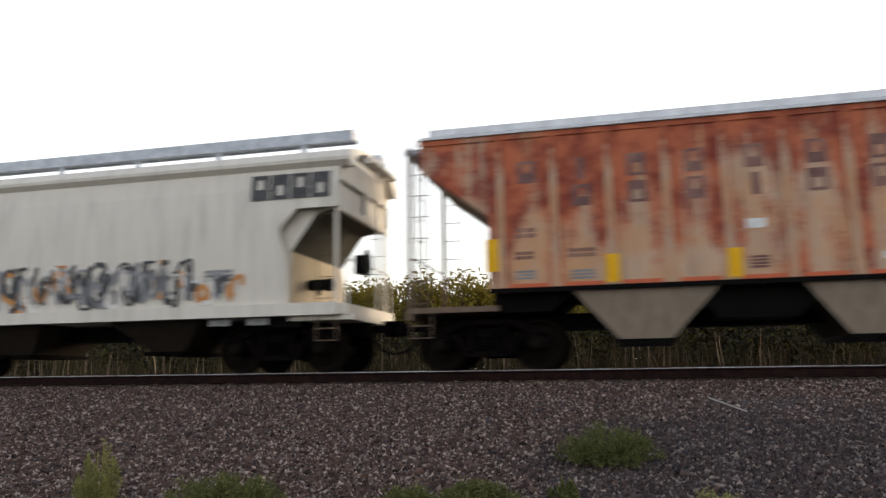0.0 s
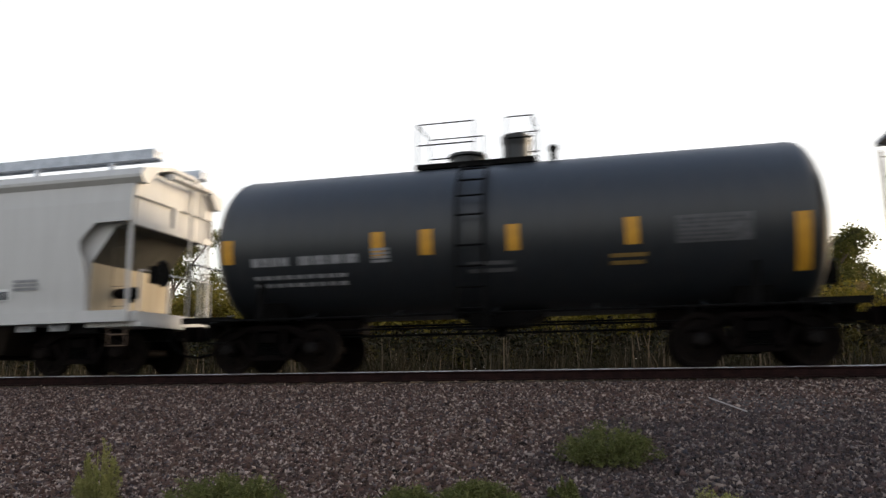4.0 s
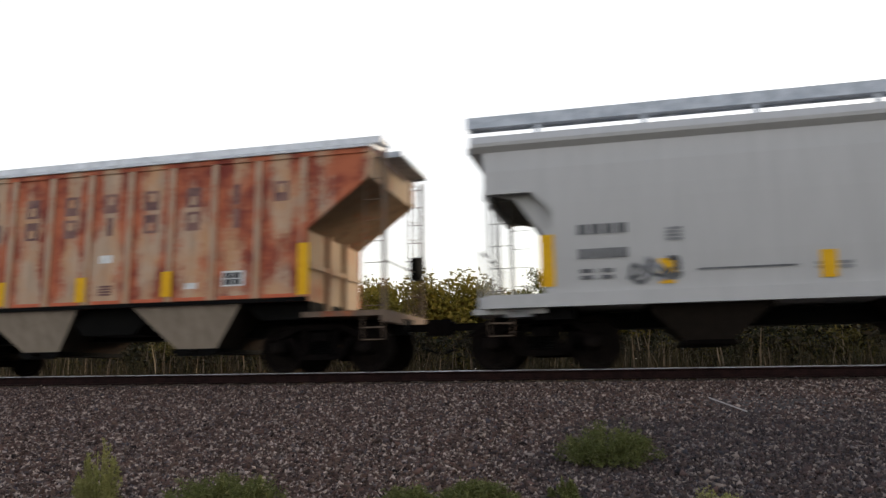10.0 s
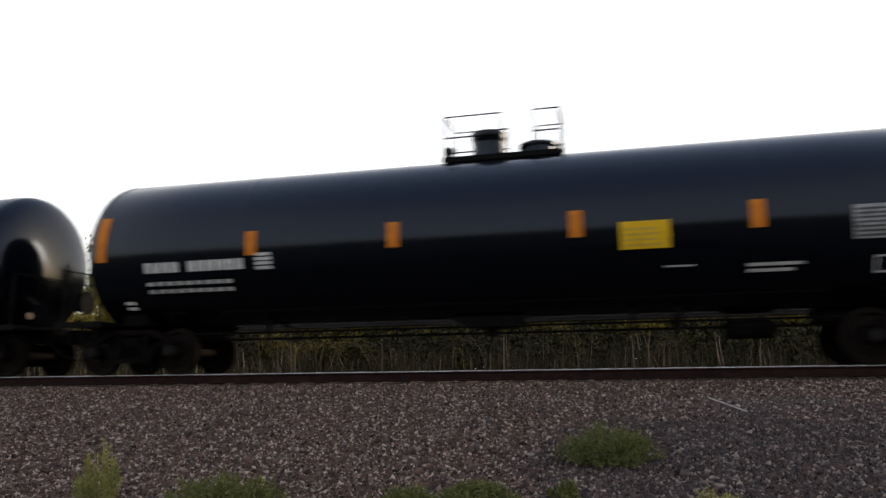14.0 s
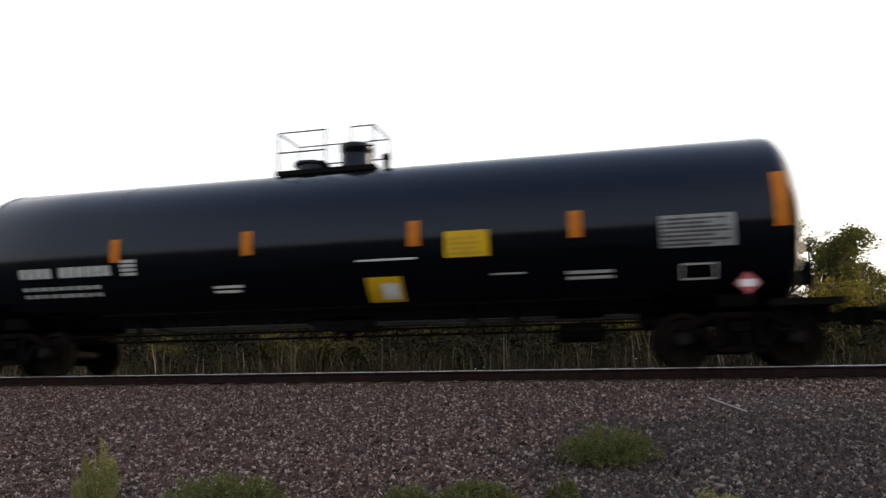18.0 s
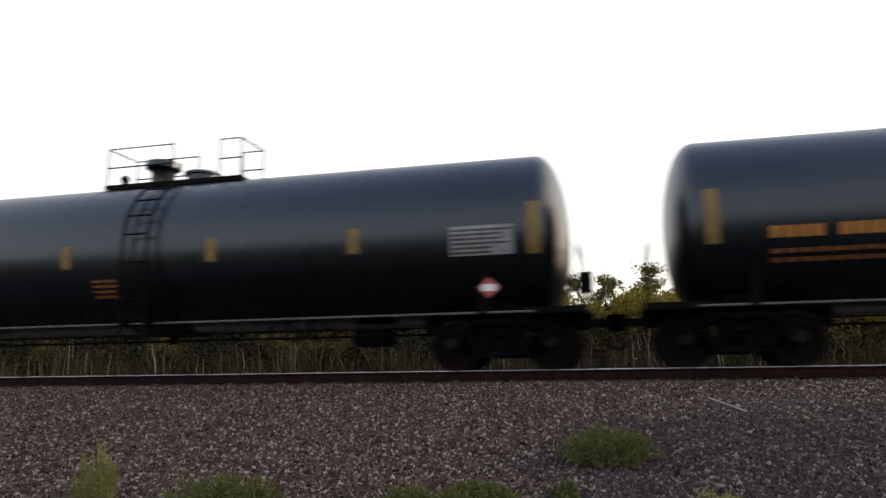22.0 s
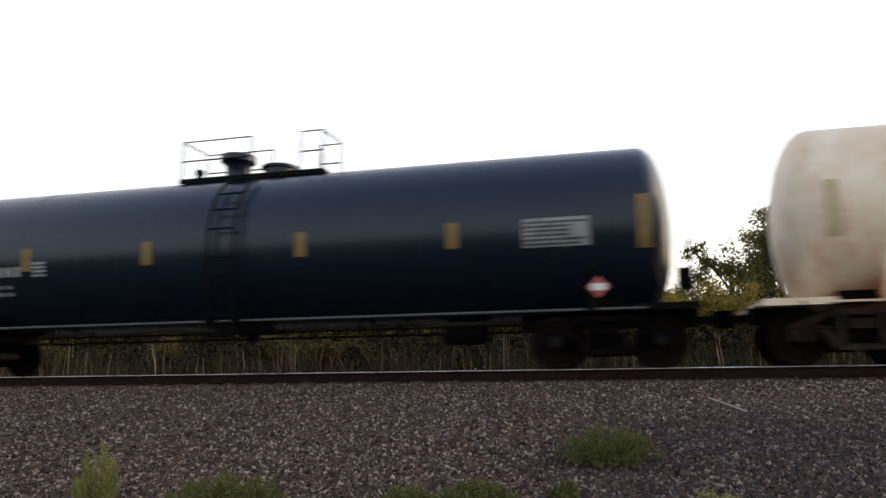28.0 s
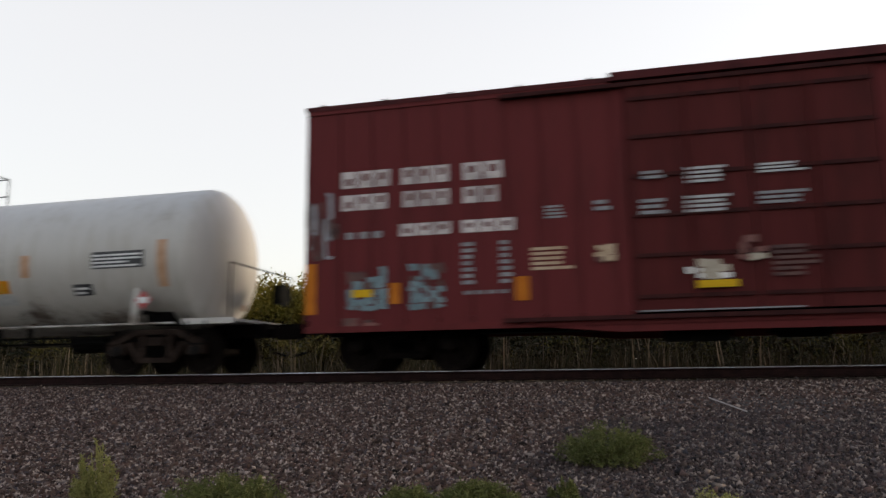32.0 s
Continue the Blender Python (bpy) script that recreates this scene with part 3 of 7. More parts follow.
def ribbed_hopper(cx, body, deck, yellow=(), reflect="red", name_rows=True, label=""):
    """Two-bay covered hopper with upright side posts."""
    car = thing("hopper_car", label, "hopper car", "freight cars of the train")
    WAGONS.append((car, cx))
    Y = 1.42
    hull = kept("hull:rib", lambda: Shape().prism([(-5.66, 4.17), (-5.66, 3.62), (-4.40, 2.68), (-4.40, 1.34), (4.40, 1.34), (4.40, 2.68), (5.66, 3.62), (5.66, 4.17)], -Y, Y))
    # downward slopes take a darker brown, their shade put into the paint
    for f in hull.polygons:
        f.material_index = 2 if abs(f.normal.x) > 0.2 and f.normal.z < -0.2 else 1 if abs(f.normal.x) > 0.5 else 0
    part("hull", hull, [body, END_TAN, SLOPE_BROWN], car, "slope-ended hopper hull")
    roof = kept("roof:rib", lambda: Shape().prism_x([(-1.49, 4.20), (-0.55, 4.33), (0.55, 4.33), (1.49, 4.20), (1.49, 4.25), (0.55, 4.42), (-0.55, 4.42), (-1.49, 4.25)], -5.68, 5.68))
    part("roof", roof, ROOF_PALE, car, "pale weathered sheet-metal roof")
    hatch = kept("hatch_cover:rib", lambda: Shape().prism_x([(-0.36, 4.42), (-0.30, 4.56), (0.30, 4.56), (0.36, 4.42)], -1.62, 1.62))
    for x in (-3.5, 0.0, 3.5):
        part("hatch_cover", hatch, GALV, car, at=pose(x, 0, 0))
    walkway = kept("running_board:rib", lambda: grating(-5.62, 5.72, -0.95, -0.45, 4.475, 4.55))
    part("running_board", walkway, ROOF_PALE, car, "galvanised roof walkway")
    part("running_board", kept("running_board:rib2", lambda: grating(-5.62, 5.72, 0.45, 0.95, 4.475, 4.55)), GALV, car, "galvanised roof walkway")
    for i in range(7):
        for y in (-0.71, 0.71):
            part("walkway_bracket", kept("walkway_bracket", lambda: Shape().box(-0.03, 0.03, -0.26, 0.26, 4.30, 4.40)), GALV, car, at=pose(-5.4 + 1.8 * i, y, 0))
    for k in (-1, 1):
        part("end_walkway", kept("end_walkway:%d" % k, lambda: grating(min(5.72 * k, 6.12 * k), max(5.72 * k, 6.12 * k), -0.95, 0.95, 4.14, 4.20)), GALV, car)
        part("top_chord", kept("top_chord:%d" % k, lambda: Shape().box(-5.68, 5.68, min(1.42 * k, 1.45 * k), max(1.42 * k, 1.45 * k), 4.10, 4.198)), body, car)
        part("side_sill", kept("side_sill:rib%d" % k, lambda: Shape().box(-4.44, 4.44, min(1.42 * k, 1.49 * k), max(1.42 * k, 1.49 * k), 1.32, 1.40)), STEEL_DARK, car)
        post = kept("side_post:%d" % k, lambda: Shape().prism_x([(1.418 * k, 1.40), (1.465 * k, 1.40), (1.465 * k, 4.10), (1.418 * k, 4.10)], -0.06, 0.06))
        for i in range(10):
            x = -4.1975 + 0.9475 * i
            if abs(x) < 4.4:
                part("side_post", post, body, car, at=pose(x, 0, 0))
        for i in (-1, 1):
            p = kept("corner_post:%d%d" % (k, i), lambda: Shape().prism([(4.30 * i, 1.40), (4.42 * i, 1.40), (4.42 * i, 2.70), (5.67 * i, 3.64), (5.67 * i, 4.02), (5.52 * i, 4.02), (5.52 * i, 3.72), (4.30 * i, 2.78)], min(1.42 * k, 1.47 * k), max(1.42 * k, 1.47 * k)))
            part("corner_post", p, body, car)
    # outlet bays
    def outlet():
        return Shape().loft([(-0.44, -0.95, 0.50), (0.44, -0.95, 0.50), (0.44, 0.95, 0.50), (-0.44, 0.95, 0.50)], [(-1.2, -1.40, 1.33), (1.2, -1.40, 1.33), (1.2, 1.40, 1.33), (-1.2, 1.40, 1.33)])
    bay = kept("hopper_bay:rib", outlet)
    # faces along the track get the dark paint in place of their shade
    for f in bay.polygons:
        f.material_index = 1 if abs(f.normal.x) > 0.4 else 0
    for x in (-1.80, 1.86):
        part("hopper_bay", bay, [BAY_GREY, BAY_BROWN], car, "grey funnel-shaped outlet bay with shade painted on its slope sheets", pose(x, 0, 0))
        part("outlet_gate", kept("outlet_gate", lambda: Shape().box(-0.5, 0.5, -1.0, 1.0, 0.42, 0.50).box(-0.42, 0.42, -1.02, -0.98, 0.36, 0.44).rod((0, -1.2, 0.45), (0, 1.2, 0.45), 0.04, 8)), STEEL_DARK, car, at=pose(x, 0, 0))
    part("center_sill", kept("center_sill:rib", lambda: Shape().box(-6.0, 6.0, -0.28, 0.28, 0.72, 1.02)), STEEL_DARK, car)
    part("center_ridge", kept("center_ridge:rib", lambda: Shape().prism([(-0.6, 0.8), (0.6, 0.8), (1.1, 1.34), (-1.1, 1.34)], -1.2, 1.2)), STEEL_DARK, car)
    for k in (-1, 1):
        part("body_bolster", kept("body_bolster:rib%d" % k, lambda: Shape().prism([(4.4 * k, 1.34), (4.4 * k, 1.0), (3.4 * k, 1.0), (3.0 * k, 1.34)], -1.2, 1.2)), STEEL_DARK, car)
    for k in (-1, 1):
        part("end_platform", kept("end_platform:rib%d" % k, lambda: Shape().box(min(4.3 * k, 5.98 * k), max(4.3 * k, 5.98 * k), -1.36, 1.36, 1.02, 1.12).box(min(5.86 * k, 5.98 * k), max(5.86 * k, 5.98 * k), -1.36, 1.36, 0.90, 1.02)), deck, car, "end platform of the hopper")
        part("end_post", kept("end_post:rib%d" % k, lambda: Shape().box(min(4.4 * k, 4.5 * k), max(4.4 * k, 4.5 * k), -0.5, -0.4, 1.12, 2.7).box(min(4.4 * k, 4.5 * k), max(4.4 * k, 4.5 * k), 0.4, 0.5, 1.12, 2.7).box(4.42 * k - 0.05, 4.42 * k + 0.05, -1.4, 1.4, 1.95, 2.05)), END_TAN, car)
        for y in (-1.33, 1.33):
            part("corner_ladder", kept("corner_ladder:%d%d" % (k, y > 0), lambda: ladder_mesh(5.70 * k, y, 1.12, 4.1, 0.34, "x", 0.40, 0.008)), deck, car)
            part("ladder_post", kept("ladder_post:%d%d" % (k, y > 0), lambda: Shape().box(5.92 * k - 0.028, 5.92 * k + 0.028, y - 0.025, y + 0.025, 1.1, 4.14)), deck, car)
        part("end_ladder", kept("end_ladder:%d" % k, lambda: ladder_mesh(5.80 * k, 1.0 * k, 1.12, 4.3, 0.42, "y", 0.40)), deck, car)
        part("grab_rail", kept("grab_rail:%d" % k, lambda: Shape().pipe([(5.90 * k, -1.30, 1.12), (5.90 * k, -1.30, 2.05), (5.90 * k, 1.30, 2.05), (5.90 * k, 1.30, 1.12)], 0.02)), deck, car)
        part("stirrup_step", kept("stirrup:%d" % k, lambda: Shape().pipe([(5.5 * k, -1.34, 1.02), (5.5 * k, -1.34, 0.58), (5.9 * k, -1.34, 0.58), (5.9 * k, -1.34, 1.02)], 0.014).rod((5.5 * k, -1.34, 0.8), (5.9 * k, -1.34, 0.8), 0.014)), deck, car)
    part("brake_wheel", kept("brake_wheel", lambda: Shape().lathe([(0.25, 0.0), (0.28, 0.015), (0.25, 0.03), (0.22, 0.015)], "x", (6.05, 0.7, 2.15), 16).box(6.05, 6.08, 0.46, 0.94, 2.13, 2.17).box(6.05, 6.08, 0.68, 0.72, 1.92, 2.38).box(5.85, 6.05, 0.55, 0.85, 1.9, 2.35)), STEEL_DARK, car)
    # markings on both sides
    side = -1.427
    if name_rows:
        for i in range(9):
            x = -3.72 + 0.9475 * i
            part("letter_block", kept("letter_block:up%d" % i, lambda: emblem(x - 0.16, x + 0.16, 3.27, 3.67, side, 0.28, (0, 1, 2, 0, 0, 0, 2, 1, 0)[i])), MARK_MAROON, car, "faded maroon lettering drawn as plain blocks")
            if 0 < i < 8:
                part("letter_block", kept("letter_block:lo%d" % i, lambda: emblem(x - 0.16, x + 0.16, 2.80, 3.18, side, 0.28, (0, 0, 2, 0, 1, 2, 0, 1, 0)[i])), MARK_MAROON, car, "faded maroon lettering drawn as plain blocks")
    part("reporting_mark", kept("reporting_mark:rib", lambda: bars(-3.95, -3.55, 2.28, 2.48, side, 2, 2, 0.25)), MARK_MAROON, car)
    part("reporting_mark", kept("reporting_mark:rib2", lambda: bars(-3.95, -3.60, 1.90, 2.06, side, 2, 2, 0.25)), MARK_MAROON, car)
    part("reporting_mark", kept("reporting_mark:rib3", lambda: bars(-3.02, -2.55, 1.90, 2.08, side, 2, 3, 0.25)), MARK_MAROON, car)
    part("data_block", kept("data_block:rib", lambda: bars(-3.95, -3.60, 1.55, 1.72, side, 3)), MARK_GREY, car)
    part("data_block", kept("data_block:rib2", lambda: bars(-3.0, -2.6, 1.52, 1.70, side, 3)), MARK_GREY, car)
    part("white_tag", kept("white_tag:rib", lambda: plate(-0.13, 0.17, 2.24, 2.40, side)), MARK_WHITE, car)
    part("data_plate", kept("data_plate:rib", lambda: plate(2.66, 3.12, 1.66, 1.96, side - 0.002)), MARK_WHITE, car)
    part("data_plate_panel", kept("data_plate_panel:rib", lambda: bars(2.70, 3.08, 1.69, 1.94, side - 0.005, 2, 2, 0.14)), MARK_BLACK, car)
    part("small_text", kept("small_text:rib", lambda: bars(-0.12, 0.18, 1.58, 1.80, side, 4)), MARK_MAROON, car)
    part("wheel_report_tag", kept("wheel_report_tag:rib", lambda: plate(1.85, 2.10, 1.64, 1.76, side)), MARK_WHITE, car)
    for x, z0, z1 in yellow:
        part("reflective_strip", kept("reflective_strip:wide%.2f" % (z1 - z0), lambda: plate(-0.115, 0.115, 0, z1 - z0, side - 0.003)), YELLOW, car, at=pose(x, -0.05 if abs(x) > 4.0 or abs((x + 4.1975) / 0.9475 - round((x + 4.1975) / 0.9475)) < 0.2 else 0, z0))
    if reflect == "red":
        band = kept("sill_stripe", lambda: plate(-0.33, 0.33, 1.40, 1.475, side - 0.003))
        for i in range(9):
            part("sill_stripe", band, RED_SILL, car, at=pose(-3.72 + 0.9475 * i, 0, 0))
    else:
        for i in range(9):
            x = -3.72 + 0.9475 * i
            part("reflective_strip", kept("reflective_strip:flat", lambda: plate(-0.24, 0.24, 1.42, 1.53, side - 0.003)), ORANGE if i % 2 == 0 else MARK_WHITE, car, at=pose(x, 0, 0))
    add_running_gear(car, 4.55)
    add_ends(car, 6.6, 5.9, "hop")
    return car


def grating(x0, x1, y0, y1, z0, z1):
    """Open walkway: grooved boards between two raised edge bars."""
    n = 4
    w = (y1 - y0) / n
    g = z0 + 0.3 * (z1 - z0)
    top = [(y0 - 0.01, z1 + 0.015), (y0 + 0.01, z1 + 0.015), (y0 + 0.01, z1)]
    for i in range(n):
        a, b = y0 + i * w, y0 + (i + 0.8) * w
        top += [(b, z1), (b, g), (a + w, g), (a + w, z1)] if i < n - 1 else [(y1 - 0.01, z1)]
    top += [(y1 - 0.01, z1 + 0.015), (y1 + 0.01, z1 + 0.015)]
    return Shape().prism_x(top + [(y1 + 0.01, z0 - 0.04), (y1 - 0.02, z0 - 0.04), (y1 - 0.02, z0), (y0 + 0.02, z0), (y0 + 0.02, z0 - 0.04), (y0 - 0.01, z0 - 0.04)], x0, x1)


def emblem(x0, x1, z0, z1, y, k=0.24, kind=0):
    """A plain painted block standing for one letter: solid but for one square window in its upper or lower half, or a narrow bar."""
    s = Shape()
    w = (x1 - x0) * k
    m = (z0 + z1) / 2
    if kind == 1:
        q = (x0 + x1) / 2
        pieces = [(q - w * 0.7, q + w * 0.7, z0, z1)]
    else:
        a, b = (m - w * 0.3, z1 - w * 0.6) if kind == 0 else (z0 + w * 0.6, m + w * 0.3)
        pieces = [(x0, x1, z0, a), (x0, x0 + w, a, b), (x1 - w, x1, a, b), (x0, x1, b, z1)]
    for a, b, c, d in pieces:
        s.add([(a, y, c), (b, y, c), (b, y, d), (a, y, d)], [(0, 1, 2, 3)])
    return s


def smooth_hopper(cx, body, logo=False, yellow=(), tags=None, label="", tape=None):
    """Two-bay curved-side covered hopper with a full-length side sill."""
    car = thing("hopper_car", label, "hopper car", "freight cars of the train")
    WAGONS.append((car, cx))
    hull = kept("hull:smooth", lambda: Shape().prism([(-5.65, 4.0), (-5.65, 3.12), (-5.17, 3.0), (-4.67, 2.30), (-4.67, 1.06), (4.67, 1.06), (4.67, 2.30), (5.17, 3.0), (5.65, 3.12), (5.65, 4.0)], -1.30, 1.30))
    # undersides of the end slopes: shade painted in with SLOPE_TAN
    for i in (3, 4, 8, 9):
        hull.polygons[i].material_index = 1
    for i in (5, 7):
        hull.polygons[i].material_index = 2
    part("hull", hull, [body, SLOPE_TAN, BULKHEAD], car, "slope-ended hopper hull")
    for k in (-1, 1):
        def panel():
            rows = [(1.24, 1.42, 4.67), (1.9, 1.475, 4.67), (2.35, 1.495, 4.60), (2.5, 1.50, 4.52), (2.70, 1.505, 4.50), (2.85, 1.51, 4.62), (3.08, 1.51, 4.86), (3.082, 1.51, 5.70), (3.5, 1.50, 5.70), (3.98, 1.45, 5.70)]
            v = []
            for zz, yy, a in rows:
                v += [(-a, k * yy, zz), (a, k * yy, zz), (a, k * (yy - 0.05), zz), (-a, k * (yy - 0.05), zz)]
            f = [(0, 1, 2, 3), tuple(4 * len(rows) - 4 + i for i in (3, 2, 1, 0))]
            for i in range(len(rows) - 1):
                f += [(4 * i + q, 4 * i + (q + 1) % 4, 4 * i + 4 + (q + 1) % 4, 4 * i + 4 + q) for q in range(4)]
            return Shape().add(v, f)
        part("side_panel", kept("side_panel:%d" % k, panel), body, car)
        a, b = sorted((1.36 * k, 1.53 * k))
        part("side_sill", kept("side_sill:sm%d" % k, lambda: Shape().box(-5.70, 5.70, a, b, 1.05, 1.28)), body, car)
        part("eave", kept("eave:%d" % k, lambda: Shape().prism_x([(1.30 * k, 3.87), (1.462 * k, 3.87), (1.552 * k, 3.965), (1.56 * k, 4.03), (1.50 * k, 4.17), (1.0 * k, 4.30), (0.98 * k, 4.22)], -5.93, 5.93)), body, car)
        part("running_board", kept("running_board:sm%d" % k, lambda: grating(-6.08, 5.80, min(0.74 * k, 1.02 * k), max(0.74 * k, 1.02 * k), 4.54, 4.70)), GALV, car, "galvanised roof walkway")
        part("end_walkway", kept("end_walkway:sm%d" % k, lambda: grating(min(5.93 * k, 6.13 * k), max(5.93 * k, 6.13 * k), -0.75, 0.75, 4.12, 4.19)), body, car)
        part("end_platform", kept("end_platform:sm%d" % k, lambda: Shape().box(min(4.67 * k, 5.95 * k), max(4.67 * k, 5.95 * k), -1.36, 1.36, 0.96, 1.06).box(min(5.70 * k, 5.85 * k), max(5.70 * k, 5.85 * k), -1.40, 1.40, 1.06, 1.26)), body, car)
        # no hole is cut: a dark disc paints its unlit inside
        part("end_bulkhead_opening", kept("bulkhead:%d" % k, lambda: Shape().lathe([(0.18, 4.673 * k), (0.18, 4.682 * k)], "x", (0, 0, 1.75), 16)), STEEL_DARK, car, "dark access hole in the end bulkhead")
        for y in (-1.42, 1.42):
            part("corner_post", kept("corner_post:sm%d%d" % (k, y > 0), lambda: Shape().box(5.64 * k - 0.025, 5.64 * k + 0.025, y - 0.035, y + 0.035, 1.28, 4.0)), body, car)
            part("corner_ladder", kept("corner_ladder:sm%d%d" % (k, y > 0), lambda: ladder_mesh(5.44 * k, y, 1.28, 3.98, 0.34, "x", 0.40, 0.006)), SLOPE_TAN, car)
        part("end_rail", kept("end_rails:%d" % k, lambda: Shape().pipe([(5.82 * k, -1.3, 1.2), (5.82 * k, -1.3, 2.1), (5.82 * k, 1.3, 2.1), (5.82 * k, 1.3, 1.2)], 0.022).rod((5.82 * k, 0.4, 1.2), (5.82 * k, 0.4, 4.3), 0.03).rod((5.82 * k, 0.85, 1.2), (5.82 * k, 0.85, 4.3), 0.03)), body, car)
        part("end_frame", kept("end_frame:%d" % k, lambda: Shape().box(min(5.65 * k, 5.73 * k), max(5.65 * k, 5.73 * k), -1.42, 1.42, 3.62, 4.2).box(min(5.65 * k, 5.73 * k), max(5.65 * k, 5.73 * k), -1.42, 1.42, 3.02, 3.16).box(min(5.65 * k, 5.73 * k), max(5.65 * k, 5.73 * k), -0.08, 0.08, 3.15, 3.62)), body, car)
        part("stirrup_step", kept("stirrup:sm%d" % k, lambda: Shape().pipe([(5.25 * k, -1.42, 1.05), (5.25 * k, -1.42, 0.58), (5.65 * k, -1.42, 0.58), (5.65 * k, -1.42, 1.05)], 0.014).rod((5.25 * k, -1.42, 0.8), (5.65 * k, -1.42, 0.8), 0.014)), PLATFORM_TAN, car)
    roof = kept("roof:smooth", lambda: Shape().prism_x([(-1.0, 4.20), (-0.4, 4.38), (0.4, 4.38), (1.0, 4.20), (1.0, 4.30), (0.4, 4.46), (-0.4, 4.46), (-1.0, 4.30)], -5.85, 5.85))
    part("roof", roof, body, car)
    part("hatch_cover", kept("hatch_cover:smooth", lambda: Shape().prism_x([(-0.36, 4.44), (-0.30, 4.53), (0.30, 4.53), (0.36, 4.44)], -5.1, 5.1)), GALV, car, "long trough hatch cover")
    for i in range(6):
        for y in (-0.98, 0.98):
            part("walkway_bracket", kept("walkway_bracket:sm", lambda: Shape().box(-0.05, 0.05, -0.03, 0.03, 4.22, 4.66)), GALV, car, at=pose(-4.75 + 1.9 * i, y, 0))
    for x in (-1.97, 1.73):
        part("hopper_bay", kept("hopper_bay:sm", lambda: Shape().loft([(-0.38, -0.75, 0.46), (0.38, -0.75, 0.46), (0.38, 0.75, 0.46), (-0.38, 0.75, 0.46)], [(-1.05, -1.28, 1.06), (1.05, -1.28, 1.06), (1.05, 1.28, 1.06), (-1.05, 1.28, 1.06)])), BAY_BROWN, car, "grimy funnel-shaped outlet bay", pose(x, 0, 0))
        part("outlet_gate", kept("outlet_gate:sm", lambda: Shape().box(-0.45, 0.45, -0.95, 0.95, 0.38, 0.46).rod((0, -1.1, 0.42), (0, 1.1, 0.42), 0.04, 8)), IRON, car, at=pose(x, 0, 0))
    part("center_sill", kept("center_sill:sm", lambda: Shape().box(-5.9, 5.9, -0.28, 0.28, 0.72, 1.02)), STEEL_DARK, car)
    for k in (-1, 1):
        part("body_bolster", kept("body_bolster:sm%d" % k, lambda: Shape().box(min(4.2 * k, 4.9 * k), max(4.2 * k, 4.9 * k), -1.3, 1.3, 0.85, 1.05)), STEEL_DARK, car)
    part("brake_cylinder", kept("brake_cylinder:sm", lambda: Shape().lathe([(0.07, 4.67), (0.11, 4.73), (0.11, 5.09), (0.13, 5.10), (0.13, 5.19), (0.06, 5.23)], "x", (0, -0.55, 1.72), 14)), STEEL_DARK, car)
    part("brake_wheel", kept("brake_wheel:sm", lambda: Shape().lathe([(0.25, 0.0), (0.28, 0.015), (0.25, 0.03), (0.22, 0.015)], "x", (6.05, -0.9, 2.05), 16).box(6.05, 6.08, -1.14, -0.66, 2.03, 2.07).box(5.85, 6.05, -1.05, -0.75, 1.85, 2.2)), STEEL_DARK, car)
    # the body sits a little off the middle of the couplers
    for o in car.children:
        o.matrix_basis = pose(0.25, 0, 0) @ o.matrix_basis
    y = -1.53
    part("reporting_mark", kept("reporting_mark:sm", lambda: bars(-3.82, -2.95, 2.27, 2.50, y, 1, 4, 0.25).hug()), MARK_SLATE, car)
    part("reporting_mark", kept("reporting_mark:sm2", lambda: bars(-3.82, -2.98, 1.85, 2.07, y, 1, 5, 0.22).hug()), MARK_SLATE, car)
    part("data_block", kept("data_block:sm", lambda: bars(-3.80, -3.12, 1.50, 1.72, y, 2, 2, 0.4).hug()), MARK_SLATE, car)
    part("data_block", kept("data_block:sm2", lambda: bars(-2.36, -2.12, 2.10, 2.34, y, 4).hug()), MARK_GREY, car)
    part("data_block", kept("data_block:sm3", lambda: bars(-0.1, 0.42, 1.52, 1.66, y, 2).hug()), MARK_GREY, car)
    part("data_block", kept("data_block:sm4", lambda: bars(3.2, 3.8, 1.75, 2.0, y, 3).hug()), MARK_GREY, car)
    part("data_plate", kept("data_plate:sm", lambda: plate(2.72, 3.12, 1.55, 1.80, y).hug()), MARK_WHITE, car)
    part("data_plate_panel", kept("data_plate_panel:sm", lambda: bars(2.75, 3.09, 1.575, 1.775, y - 0.004, 1, 2, 0.15).hug()), MARK_BLACK, car)
    for x in (-4.9, 3.5, 4.3):
        part("sill_tag", kept("sill_tag", lambda: plate(-0.22, 0.22, 0.90, 1.03, -1.40)), MARK_GREY, car, at=pose(x, 0, 0))
    if logo:
        for i in range(4):
            x = 4.15 + 0.415 * i
            part("logo_block", kept("logo_block:%d" % i, lambda: emblem(x, x + 0.38, 3.28, 3.78, y, 0.34, (0, 2, 0, 2)[i]).hug()), MARK_BLACK, car, "black company emblem drawn as plain blocks")
    for x, z0, z1 in yellow:
        part("reflective_strip", kept("reflective_strip:sm%.2f%.2f" % (z0, z1), lambda: plate(-0.12, 0.12, z0, z1, y - 0.004).hug()), tape or YELLOW, car, at=pose(x, 0, 0))
    if tags:
        cols, spans, seed = tags
        for i, span in enumerate(spans):
            if isinstance(span[0], tuple):
                strokes = arches(*span, y - 0.006, seed)
            else:
                a, b, c, d, n = span
                strokes = scrawl(a, b, c, d, y - 0.006, seed + i, n, len(cols))
            spray(strokes.hug().mesh("graffiti"), cols, car, "spray-painted graffiti strokes")
    add_running_gear(car, 4.55)
    add_ends(car, 6.6, 5.8, "hop")
    return car


